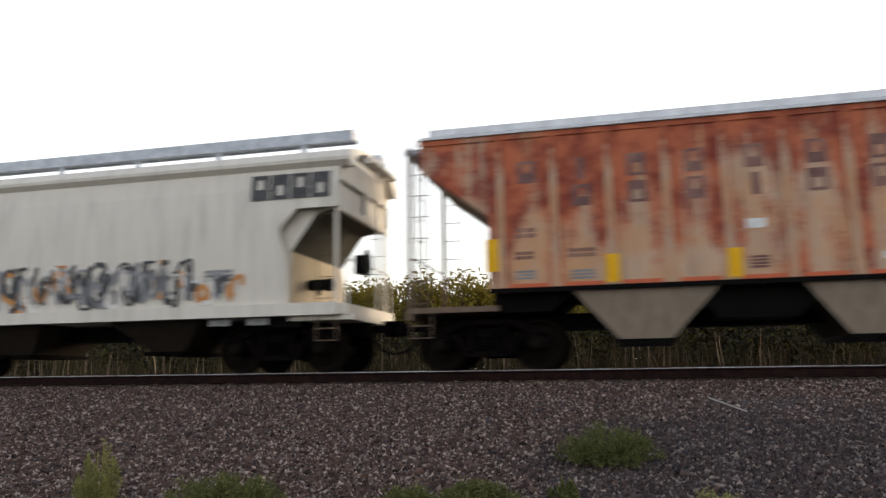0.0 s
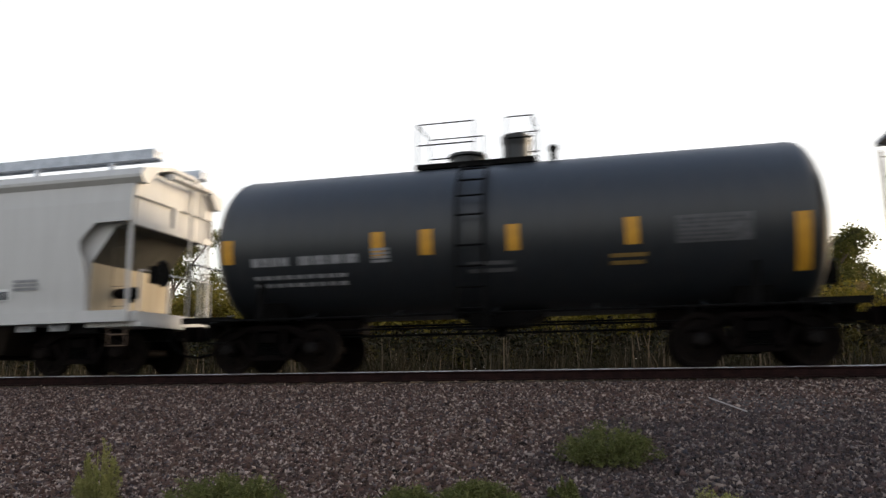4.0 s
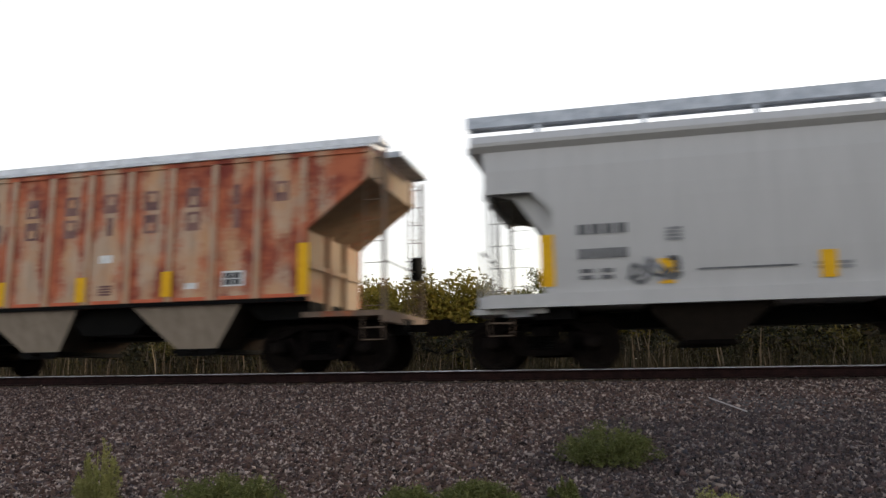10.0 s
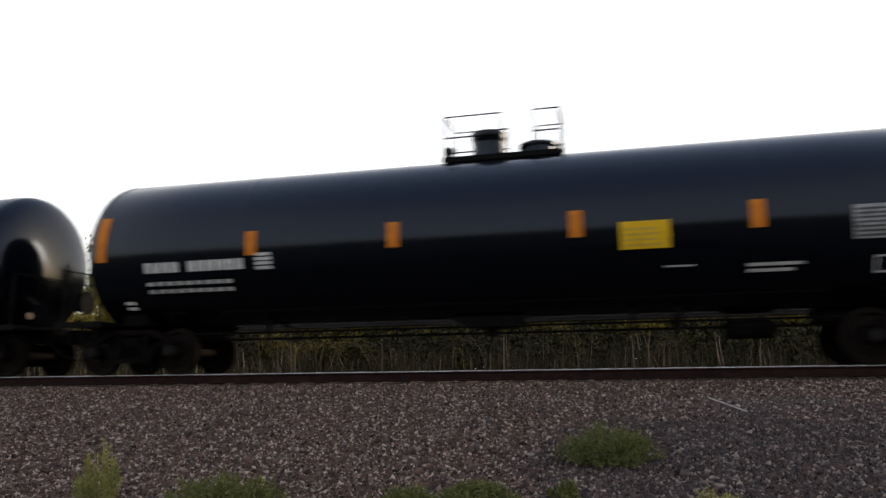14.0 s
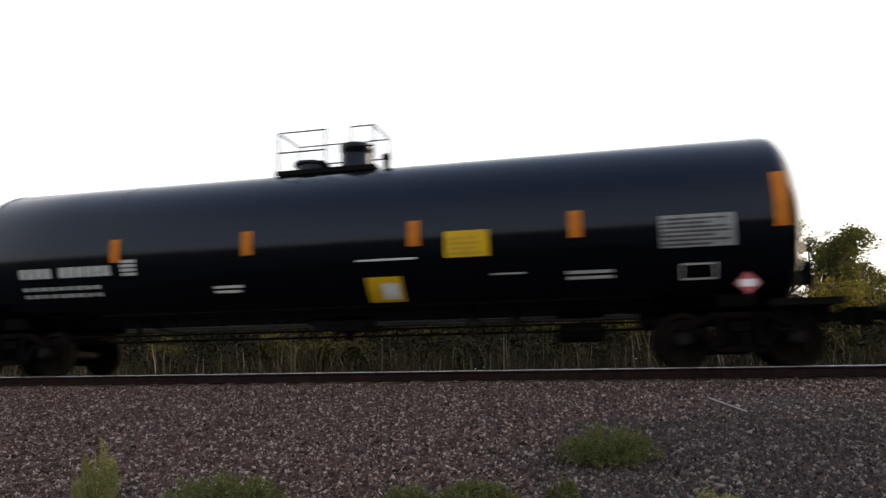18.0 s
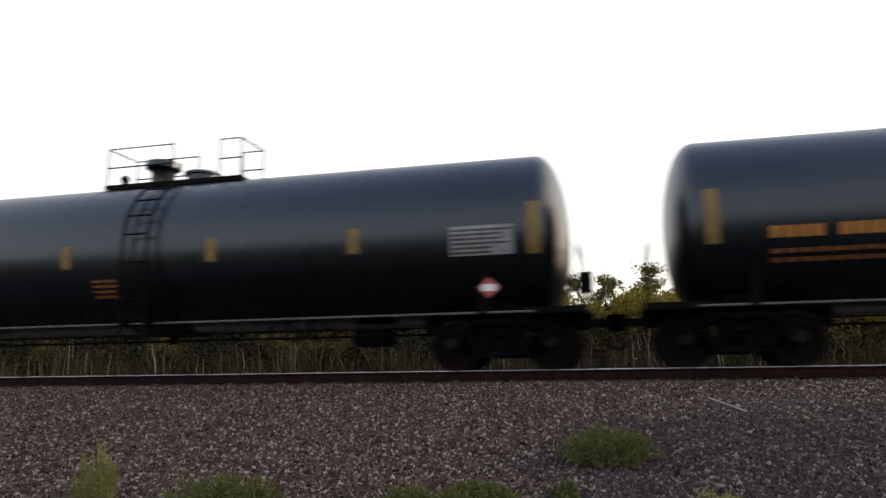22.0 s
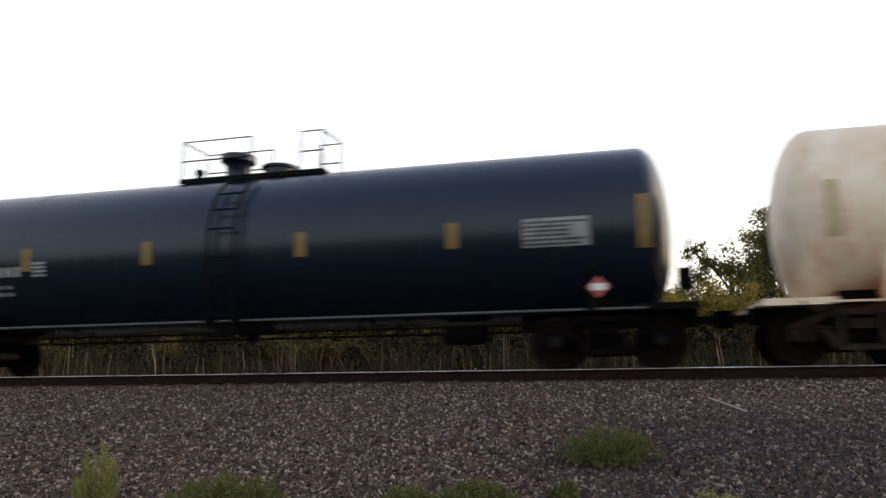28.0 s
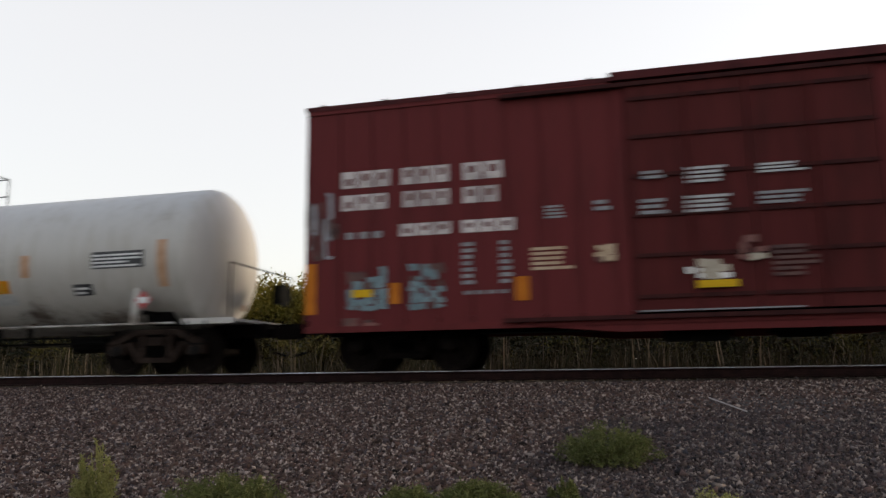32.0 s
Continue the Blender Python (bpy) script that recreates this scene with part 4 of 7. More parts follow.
# slope paints: grime streaks over a base darkened for the underside's shade
SLOPE_TAN = paint("shaded_grimy_slope_sheet", (0.075, 0.070, 0.058), 9.3, 0.75, 0.4, rough=0.7, dirty=0.5, dirt=(0.045, 0.04, 0.033), spec=0.15)
BULKHEAD = paint("dusty_cream_bulkhead", (0.44, 0.37, 0.27), 10.4, 0.75, 0.5, rough=0.7, dirty=0.5, dirt=(0.24, 0.18, 0.11), spec=0.2)
PLATFORM_PALE = paint("pale_tan_platform", (0.36, 0.275, 0.20), 8.7, 0.62, 0.4, rough=0.7, dirty=0.5, dirt=(0.12, 0.085, 0.06), spec=0.2)
PLATFORM_TAN = paint("grimy_tan_platform", (0.17, 0.12, 0.087), 8.9, 0.62, 0.4, rough=0.7, dirty=0.7, dirt=(0.07, 0.05, 0.038), spec=0.2)
SLOPE_BROWN = paint("shaded_brown_slope", (0.17, 0.115, 0.075), 8.6, 0.55, 0.5, rough=0.7, dirty=0.6, dirt=(0.06, 0.038, 0.026), rust_a=(0.11, 0.045, 0.025), rust_b=(0.20, 0.09, 0.05), spec=0.2)
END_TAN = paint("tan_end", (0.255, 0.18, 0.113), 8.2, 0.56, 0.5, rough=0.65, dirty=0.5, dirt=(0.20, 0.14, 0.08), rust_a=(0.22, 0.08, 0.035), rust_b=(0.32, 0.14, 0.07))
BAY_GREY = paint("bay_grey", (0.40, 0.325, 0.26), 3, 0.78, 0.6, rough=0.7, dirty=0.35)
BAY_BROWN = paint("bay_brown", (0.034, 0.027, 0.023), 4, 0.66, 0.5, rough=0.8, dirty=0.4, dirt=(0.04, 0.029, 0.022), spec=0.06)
RUST_DEEP = dict(rust_a=(0.20, 0.034, 0.020), rust_b=(0.45, 0.125, 0.056), soft=0.055, stain=(0.8, (0.52, 0.26, 0.115)))
RUST_WARM = dict(rust_a=(0.29, 0.085, 0.036), rust_b=(0.48, 0.22, 0.10), soft=0.08, stain=(0.7, (0.56, 0.33, 0.165)))
P1 = paint("rusted_tan_a", (0.54, 0.365, 0.25), 1.0, 0.455, 0.4, 0.06, 0.62, ribs=0.05, **RUST_DEEP)
P3 = paint("rusted_tan_b", (0.54, 0.355, 0.22), 2.3, 0.535, 0.5, 0.045, 0.62, ribs=0.05, blobs=[(0.4, 3.2, 1.3, 1.4), (-2.3, 3.3, 0.7, 1.2), (2.9, 3.5, 1.5, 0.9), (4.6, 3.4, 0.9, 1.3), (-3.9, 3.0, 0.6, 0.9), (1.6, 2.2, 0.5, 0.9)], **RUST_DEEP)
P6 = paint("rusted_tan_c", (0.62, 0.50, 0.37), 3.7, 0.585, 0.45, 0.01, 0.62, ribs=0.05, blobs=[(-1.93, 2.6, 0.42, 0.7), (-0.97, 2.9, 0.40, 0.9), (-0.22, 2.8, 0.36, 0.8), (0.72, 2.4, 0.42, 1.1), (-3.2, 3.5, 0.40, 0.6), (-4.3, 3.6, 0.9, 0.5), (-1.55, 3.9, 0.7, 0.35), (2.4, 2.85, 0.5, 0.8), (2.75, 2.4, 0.36, 0.8), (3.75, 2.6, 0.34, 0.9), (5.1, 3.55, 0.9, 0.45), (2.95, 3.8, 0.5, 0.5), (1.2, 3.5, 0.4, 0.7)], **RUST_WARM)
P7 = paint("rusted_tan_d", (0.54, 0.39, 0.27), 5.2, 0.545, 0.45, 0.05, 0.62, ribs=0.04, blobs=[(1.6, 3.3, 1.1, 1.1), (4.3, 3.5, 1.6, 0.9), (-3.3, 3.2, 1.2, 1.1)], **RUST_DEEP)
P10 = paint("rusted_tan_e", (0.60, 0.51, 0.41), 6.1, 0.60, 0.4, 0.05, 0.62, ribs=0.035, blobs=[(4.9, 3.6, 1.4, 0.8), (0.5, 3.9, 2.4, 0.5), (-3.2, 3.8, 1.5, 0.6)], **RUST_WARM)
P11 = paint("rusted_tan_f", (0.54, 0.37, 0.25), 7.4, 0.47, 0.4, 0.03, 0.62, ribs=0.085, **RUST_DEEP)
WHITE_A = paint("cream_white_a", (0.67, 0.625, 0.555), 1.4, 0.78, 0.6, rough=0.5, dirty=0.25, vary=0.93)
GREY_A = paint("pale_grey_a", (0.485, 0.478, 0.468), 2.1, 0.80, 0.3, rough=0.5, dirty=0.06, vary=0.93)
GREY_B = paint("pale_grey_b", (0.50, 0.49, 0.478), 3.3, 0.80, 0.3, rough=0.5, dirty=0.06, vary=0.93)
WHITE_B = paint("cream_white_b", (0.61, 0.56, 0.495), 4.6, 0.74, 0.75, rough=0.5, dirty=0.35, dirt=(0.34, 0.25, 0.175), vary=0.93)
GREY_C = paint("pale_grey_c", (0.462, 0.450, 0.444), 5.8, 0.80, 0.3, rough=0.5, dirty=0.06, vary=0.93)
SPRAY = [MARK_BLACK, surf("spray_grey", (0.2, 0.2, 0.22), (0.3, 0.3, 0.32), 5, 0.6), surf("spray_orange", (0.5, 0.2, 0.05), (0.6, 0.28, 0.08), 5, 0.6), surf("spray_white", (0.6, 0.58, 0.55), (0.75, 0.72, 0.68), 5, 0.6), surf("spray_violet", (0.14, 0.09, 0.24), (0.2, 0.14, 0.3), 5, 0.6)]

HAZE_GREY = surf("spray_haze_grey", (0.25, 0.245, 0.24), (0.34, 0.335, 0.33), 5, 0.6)
HAZE_BROWN = surf("spray_haze_brown", (0.27, 0.22, 0.18), (0.35, 0.30, 0.26), 5, 0.6)
HAZE_PALE = surf("spray_haze_pale", (0.40, 0.38, 0.35), (0.50, 0.47, 0.43), 5, 0.6)
STRIPS_A = [(-4.36, 1.70, 2.28), (-2.3, 1.44, 1.92), (-0.35, 1.44, 1.92), (2.5, 1.45, 1.92), (4.36, 1.86, 2.34)]
STRIPS_C = [(-4.36, 1.42, 2.4), (-2.45, 1.44, 1.94), (-0.5, 1.46, 1.96), (1.47, 1.50, 2.0), (4.36, 1.44, 2.42)]
STRIPS_B = [(-4.3, 1.42, 2.30), (-1.42, 1.46, 2.0), (1.45, 1.52, 2.04), (4.27, 1.42, 2.34)]
smooth_hopper(-243.82, WHITE_A, True, [(-3.0, 1.5, 1.9)], ([SPRAY[0], SPRAY[1], SPRAY[1], SPRAY[3], SPRAY[0], SPRAY[2]], [(-4.2, 2.9, 1.32, 2.2, 64), (-4.2, 2.7, 1.34, 2.1, 48), (2.8, 4.0, 1.36, 1.9, 9)], 11), "cream-white covered hopper with black graffiti along its side", ORANGE)
ribbed_hopper(-230.62, P1, PLATFORM_TAN, STRIPS_A, "red", True, "tan covered hopper heavily streaked with dark red rust")
smooth_hopper(-217.39, GREY_A, False, [], ([SPRAY[0], HAZE_GREY, HAZE_BROWN], [(((-3.85, -3.0), (-2.67, -2.1), (-2.05, -1.4), (-1.18, -0.35), (-0.16, 0.85), (0.7, 1.35), (1.3, 2.27), (2.98, 3.7)), 1.30, 1.84)], 21), "pale grey covered hopper with thin black graffiti")
ribbed_hopper(-204.14, P3, PLATFORM_TAN, [], "red", False, "tan covered hopper with broad red rust over its upper half")
smooth_hopper(-190.91, GREY_B, False, [], None, "clean pale grey covered hopper")
ribbed_hopper(-164.50, P6, PLATFORM_PALE, STRIPS_B, "red", True, "pale tan covered hopper mottled with orange-brown rust")
ribbed_hopper(-151.35, P7, PLATFORM_TAN, [], "orange", True, "tan covered hopper with red rust patches and orange reflectors")
smooth_hopper(-138.15, GREY_C, True, [(-4.27, 1.40, 2.31), (0.22, 1.40, 1.83), (2.64, 1.40, 1.82), (4.53, 1.63, 2.33)], ([SPRAY[2], SPRAY[4], MARK_RED], [(-2.95, -2.4, 1.34, 1.72, 9)], 31), "pale grey covered hopper with yellow reflectors and a small graffiti tag")
spray(wisps(-2.0, -0.5, 1.48, 1.86, -1.536, 32, 16, 3).hug().mesh("graffiti"), [HAZE_GREY, MARK_SLATE, SPRAY[1]], WAGONS[-1][0], "thin grey spray-painted scribble")
smooth_hopper(-124.88, WHITE_B, True, [], ([HAZE_GREY, HAZE_PALE, HAZE_PALE], [(((-2.6, -1.8), (-1.6, -0.9), (-0.8, 0.0), (0.6, 1.4), (1.5, 2.4)), 1.34, 2.0)], 41), "cream-white covered hopper with faint grey graffiti")
ribbed_hopper(-111.66, P10, PLATFORM_PALE, [(-4.25, 1.45, 2.2), (-1.45, 1.46, 1.95), (0.55, 1.46, 1.95), (2.65, 1.5, 2.0)], "red", True, "pale tan covered hopper lightly streaked with orange rust")
ribbed_hopper(-98.50, P11, PLATFORM_TAN, STRIPS_C, "red", True, "tan covered hopper with rust-red ribs and yellow reflectors")
smooth_hopper(-85.22, GREY_C, True, [(-4.36, 1.40, 2.3), (-2.39, 1.38, 1.80), (0.08, 1.38, 1.82), (2.44, 1.38, 1.82), (4.46, 1.5, 2.3)], ([SPRAY[1], MARK_SLATE, SPRAY[0]], [(-3.0, -2.2, 1.40, 1.80, 7)], 51), "off-white covered hopper with yellow reflectors")
part("data_block", plate(-1.89, -0.39, 1.585, 1.615, -1.535).hug().mesh("data_block"), MARK_SLATE, WAGONS[-1][0])

# ---------------------------------------------------------------- tank cars
TANK_R, TANK_Z = 1.61, 2.495


def on_shell(s, r=TANK_R, zc=TANK_Z, off=0.007):
    """Wraps a flat marking, drawn at true arc height, round the near side of a tank. Tall faces are cut into slices first."""
    out = Shape()
    for f, mi in zip(s.f, s.mi):
        p = [s.v[i] for i in f]
        if len(p) == 4 and abs(p[2][2] - p[0][2]) > 0.12:
            n = 1 + int(abs(p[2][2] - p[0][2]) / 0.1)
            for i in range(n):
                a, b = i / n, (i + 1) / n
                q = [tuple(p[0][k] + (p[3][k] - p[0][k]) * a for k in range(3)), tuple(p[1][k] + (p[2][k] - p[1][k]) * a for k in range(3)),
                     tuple(p[1][k] + (p[2][k] - p[1][k]) * b for k in range(3)), tuple(p[0][k] + (p[3][k] - p[0][k]) * b for k in range(3))]
                out.add(q, [(0, 1, 2, 3)], mi)
        else:
            out.add(p, [tuple(range(len(p)))], mi)
    for i, (x, y, z) in enumerate(out.v):
        a = math.asin(max(-0.99, min(0.99, (z - zc) / r)))
        q = r + off - y
        out.v[i] = (x, -q * math.cos(a), zc + q * math.sin(a))
    return out


def shell_mesh(half, r=TANK_R, zc=TANK_Z, head=0.55):
    prof = []
    for i in range(9):
        a = math.pi / 2 * i / 8
        prof.append((max(r * math.sin(a), 0.02), -half + head * (1 - math.cos(a))))
    prof += [(r, -half + head + 0.001 + (2 * half - 2 * head) * i / 8) for i in range(1, 8)]
    prof += [(a, -b) for a, b in reversed(prof[:9])]
    return Shape().lathe(prof, "x", (0, 0, zc), 64)


def tank_car(cx, body, half=8.42, length=18.6, patches=(-7.65, -4.36, -1.53, 1.74, 4.65, 7.95), amber=None, name_at=None, name_mat=None, yellow=None,
             extras=(), dome=(0.03, 0.34), deck=(-0.85, 1.5), ladder=None, side_rail=False, roofwalk=False, label="", lift=0.0, tc=7.25, under=True, r=TANK_R, z=TANK_Z, gear_right=False, tall=(0, 5), rails=None, rise=0.17, trucks=None, dome_mat=None, deck_mat=None, label_mat=None, valve=None):
    car = thing("tank_car", label, "tank car", "freight cars of the train")
    WAGONS.append((car, cx))
    amber = amber or ORANGE
    key = "%.2f_%.2f" % (half, r)
    part("tank_shell", kept("tank_shell:" + key, lambda: shell_mesh(half, r, z), True), body, car, "long cylindrical tank shell", pose(0.06, 0, 0))
    seam = kept("weld_seam:%.2f" % r, lambda: Shape().lathe([(r + 0.001, -0.02), (r + 0.006, -0.01), (r + 0.006, 0.01), (r + 0.001, 0.02)], "x", (0, 0, z), 64), True)
    for x in (-half + 0.66, -half * 0.55, -half * 0.18, half * 0.18, half * 0.55, half - 0.66):
        part("weld_seam", seam, body, car, at=pose(x, 0, 0))
    # reflective patches
    for i, x in enumerate(patches):
        hh = 0.46 if i in tall else 0.23
        zz = z - 0.03 + lift + (rise if i in tall else 0.0)
        part("reflective_patch", kept("reflective_patch:%.2f%.2f%.2f" % (hh, zz, r), lambda: on_shell(plate(-0.115, 0.115, zz - hh, zz + hh, 0), r, z)), amber, car, at=pose(x, 0, 0))
    top = z + r
    # dome and platform
    d, dr = dome
    neck = 0.72 if ladder and dr > 0.3 else 1.0
    part("dome", kept("dome:%.2f%.2f%.2f" % (dr, top, neck), lambda: Shape().lathe([(dr * 1.1, top - 0.12), (dr * 1.1, top + 0.04), (dr * neck, top + 0.06), (dr * neck, top + 0.34), (dr * (0.5 + neck / 2), top + 0.42), (dr * 1.08, top + 0.46), (dr * 1.08, top + 0.60), (dr * 0.5, top + 0.62)], "z", n=20), True), dome_mat or body, car, "valve dome with a flat lid", pose(d, 0, 0))
    a, b = deck
    part("platform", kept("platform:%.2f%.2f%.2f" % (a, b, top), lambda: grating(a, b, -0.52, 0.52, top - 0.03, top + 0.02)), deck_mat or STEEL_DARK, car, "walkway platform round the dome")
    part("manway", kept("manway:%.2f" % top, lambda: Shape().lathe([(0.33, top), (0.33, top + 0.22), (0.40, top + 0.23), (0.40, top + 0.28), (0.2, top + 0.33)], "z", n=18)), body, car, at=pose(d + 1.0 * (1 if b - d > d - a else -1), 0, 0))
    part("valve", kept("valve:%.2f" % top, lambda: Shape().lathe([(0.07, top), (0.07, top + 0.16), (0.10, top + 0.17), (0.10, top + 0.25), (0.03, top + 0.3)], "z", n=10)), STEEL_DARK, car, at=pose(d - 0.75 * (1 if b - d > d - a else -1) if valve is None else valve, -0.3, 0))
    hi = top + 0.86
    for q0, q1 in (rails or ((a + 0.05, a + (b - a) * 0.5), (b - 0.55, b - 0.05))):
        for yy in (-0.5, 0.5):
            part("guard_rail", kept("guard_rail:%.2f%.2f%.2f%.1f" % (q0, q1, top, yy), lambda: Shape().pipe([(q0, yy, top - 0.02), (q0, yy, hi), (q1, yy, hi), (q1, yy, top - 0.02)], 0.02)), STEEL_DARK, car, "pipe guard rail beside the platform")
            part("middle_rail", kept("middle_rail:%.2f%.2f%.2f%.1f" % (q0, q1, top, yy), lambda: Shape().rod((q0, yy, top + 0.43), (q1, yy, top + 0.43), 0.016)), STEEL_DARK, car)
    for q0 in (a + 0.05, b - 0.05):
        part("cross_rail", kept("cross_rail:%.2f%.2f" % (q0, top), lambda: Shape().rod((q0, -0.5, hi), (q0, 0.5, hi), 0.018)), STEEL_DARK, car)
    if roofwalk:
        for k in (-1, 1):
            x0, x1 = sorted((1.6 * k, (half - 0.1) * k))
            part("roof_walkway", kept("roof_walkway:%d" % k, lambda: grating(x0, x1, -0.75, -0.25, top + 0.03, top + 0.085).box(x0, x1, -0.72, -0.7, top - 0.17, top + 0.03)), STEEL_DARK, car)
        part("end_hoop", kept("end_hoop", lambda: Shape().pipe([(half - 0.6, -0.75, top + 0.1), (half - 0.6, -0.75, top + 0.62), (half - 0.2, -0.75, top + 0.62), (half - 0.2, -0.75, top + 0.1)], 0.02)), STEEL_DARK, car)
    # ladder over the side
    if ladder is not None:
        lm, lw = ladder
        def curved():
            s = Shape()
            for k in (-1, 1):
                pts = [(k * lw / 2, -(r + 0.16) * math.cos(q), z + (r + 0.10) * math.sin(q)) for q in [i * math.pi / 2 * 0.62 / 6 for i in range(7)]]
                pts = [(k * lw / 2, -(r + 0.12), 0.62)] + pts
                s.pipe(pts, 0.032, 6)
            for k in (-1, 1):
                s.box(k * lw / 2 - 0.05, k * lw / 2 + 0.05, -(r + 0.1), -r * 0.5, 0.95, 1.05)
            return s
        ladder = part("side_ladder", kept("side_ladder:%.2f%.2f" % (lw, r), curved), lm, car, at=pose((a + b) / 2 + 0.1, 0, 0))
        def ladder_rung():
            s = Shape()
            s.rod((-lw / 2, 0, 0), (lw / 2, 0, 0), 0.02, 5)
            return s
        steps = [(-(r + 0.12), 0.70 + 0.37 * i) for i in range(5)]
        steps += [(-(r + 0.16) * math.cos(q), z + (r + 0.10) * math.sin(q)) for q in (0.14, 0.38, 0.62, 0.86)]
        for sy, sz in steps:
            part("rung", kept("ladder_rung:%.2f" % lw, ladder_rung), lm, ladder, at=pose(0, sy, sz))
    if side_rail:
        rm = side_rail
        def pipe_rail():
            s = Shape()
            for k in (-1, 1):
                s.rod((-half + 0.5, k * 1.46, 0.99), (half - 0.5, k * 1.46, 0.99), 0.022, 6)
            return s
        part("side_handrail", kept("side_handrail:%.2f" % half, pipe_rail), rm, car, "thin handrail along the tank's side")
        for x in (1.36 - half, half - 1.4):
            part("saddle_post", kept("saddle_post", lambda: Shape().prism([(-0.09, 0.97), (0.07, 0.97), (0.10, 1.70), (0.0, 1.70)], -1.5, -1.42)), body if side_rail is body else STEEL_DARK, car, at=pose(x, 0, 0))
        for i in range(7):
            part("rail_bracket", kept("rail_bracket", lambda: Shape().prism_x([(-1.47, 0.96), (-1.44, 0.94), (-0.7, 1.10), (-0.7, 1.16)], -0.03, 0.03)), body, car, at=pose(-5.4 + 1.8 * i, 0, 0))
    # stub sills, saddles, end platforms, underside pipes
    half_l = length / 2
    for k in (-1, 1):
        part("stub_sill", kept("stub_sill:%s%d" % (key, k), lambda: Shape().box(min((tc - 1.6) * k, (half_l - 0.45) * k), max((tc - 1.6) * k, (half_l - 0.45) * k), -0.30, 0.30, 0.74, 1.02)), IRON, car)
        part("saddle", kept("saddle:%s%d" % (key, k), lambda: Shape().prism_x([(-0.92, 1.0), (0.92, 1.0), (1.0, 1.34), (0.8, 1.2), (0.5, 1.02), (-0.5, 1.02), (-0.8, 1.2), (-1.0, 1.34)], tc * k - 0.30, tc * k + 0.30)), STEEL_DARK, car, "tank saddle over the truck")
        part("end_platform", kept("end_platform:%s%d" % (key, k), lambda: grating(min((half_l - 1.6) * k, (half_l - 0.5) * k), max((half_l - 1.6) * k, (half_l - 0.5) * k), -1.38, 1.38, 1.00, 1.06)), body if side_rail is body else STEEL_DARK, car)
        part("end_handrail", kept("end_handrail:%s%d" % (key, k), lambda: Shape().pipe([((half_l - 0.62) * k, -1.34, 1.05), ((half_l - 0.62) * k, -1.34, 2.15), ((half_l - 0.62) * k, 1.34, 2.15), ((half_l - 0.62) * k, 1.34, 1.05)], 0.022)), STEEL_DARK, car)
        part("stirrup_step", kept("stirrup:%s%d" % (key, k), lambda: Shape().pipe([((half_l - 1.5) * k, -1.40, 1.02), ((half_l - 1.5) * k, -1.40, 0.58), ((half_l - 1.1) * k, -1.40, 0.58), ((half_l - 1.1) * k, -1.40, 1.02)], 0.022)), STEEL_DARK, car)
    part("brake_wheel", kept("brake_wheel:" + key, lambda: Shape().lathe([(0.25, 0.0), (0.28, 0.015), (0.25, 0.03), (0.22, 0.015)], "x", (half_l - 0.5, 0.75, 1.7), 16).box(half_l - 0.5, half_l - 0.47, 0.51, 0.99, 1.68, 1.72).box(half_l - 0.7, half_l - 0.5, 0.6, 0.9, 1.5, 1.9)), STEEL_DARK, car)
    part("end_lamp", kept("end_reflector:" + key, lambda: Shape().lathe([(0.075, half_l - 0.56), (0.07, half_l - 0.54)], "x", (0, -0.9, 1.28), 14)), FADED_ORANGE, car, "pale round reflector on the end platform")
    if under:
        part("outlet_sump", kept("outlet_sump:%.2f" % z, lambda: Shape().prism([(-0.9, z - r + 0.06), (-0.45, z - r - 0.18), (0.45, z - r - 0.18), (0.9, z - r + 0.06)], -0.6, 0.6).lathe([(0.14, z - r - 0.36), (0.14, z - r - 0.1)], "z", n=12)), STEEL_DARK, car, "bottom outlet sump")
        part("brake_pipe", kept("brake_pipe:%s" % key, lambda: Shape().rod((-tc + 1.2, -0.7, 0.80), (tc - 1.2, -0.7, 0.80), 0.022).rod((-tc + 1.2, -0.5, 0.68), (tc - 1.2, -0.5, 0.68), 0.018).rod((-tc + 1.2, 0.6, 0.74), (tc - 1.2, 0.6, 0.74), 0.025)), STEEL_DARK, car)
        for x in (-4.4, 2.6, 3.4):
            part("pipe_hanger", kept("pipe_hanger:%.2f" % z, lambda: Shape().box(-0.05, 0.05, -0.8, 0.7, 0.66, 0.70).box(-0.04, 0.04, -0.72, -0.66, 0.66, z - r + 0.12).box(-0.04, 0.04, 0.56, 0.62, 0.66, z - r + 0.12)), STEEL_DARK, car, at=pose(x, 0, 0))
        part("brake_cylinder", kept("brake_cylinder", lambda: Shape().lathe([(0.1, -0.45), (0.18, -0.4), (0.18, 0.35), (0.1, 0.45)], "x", (0, -0.2, 0.66), 14)), STEEL_DARK, car, at=pose(4.6, 0, 0))
    if gear_right:
        part("air_reservoir", kept("air_reservoir", lambda: Shape().lathe([(0.08, 6.55), (0.17, 6.62), (0.17, 7.7), (0.08, 7.78)], "x", (0, -1.15, 1.32), 14)), body if side_rail is body else STEEL_DARK, car, "air reservoir on the end platform", pose(0, 0, 0))
        part("brake_valve", kept("brake_valve", lambda: Shape().box(5.9, 6.35, -1.35, -1.0, 1.12, 1.5).lathe([(0.16, 6.15), (0.16, 6.45)], "x", (0, -1.15, 1.6), 12)), body if side_rail is body else STEEL_DARK, car)
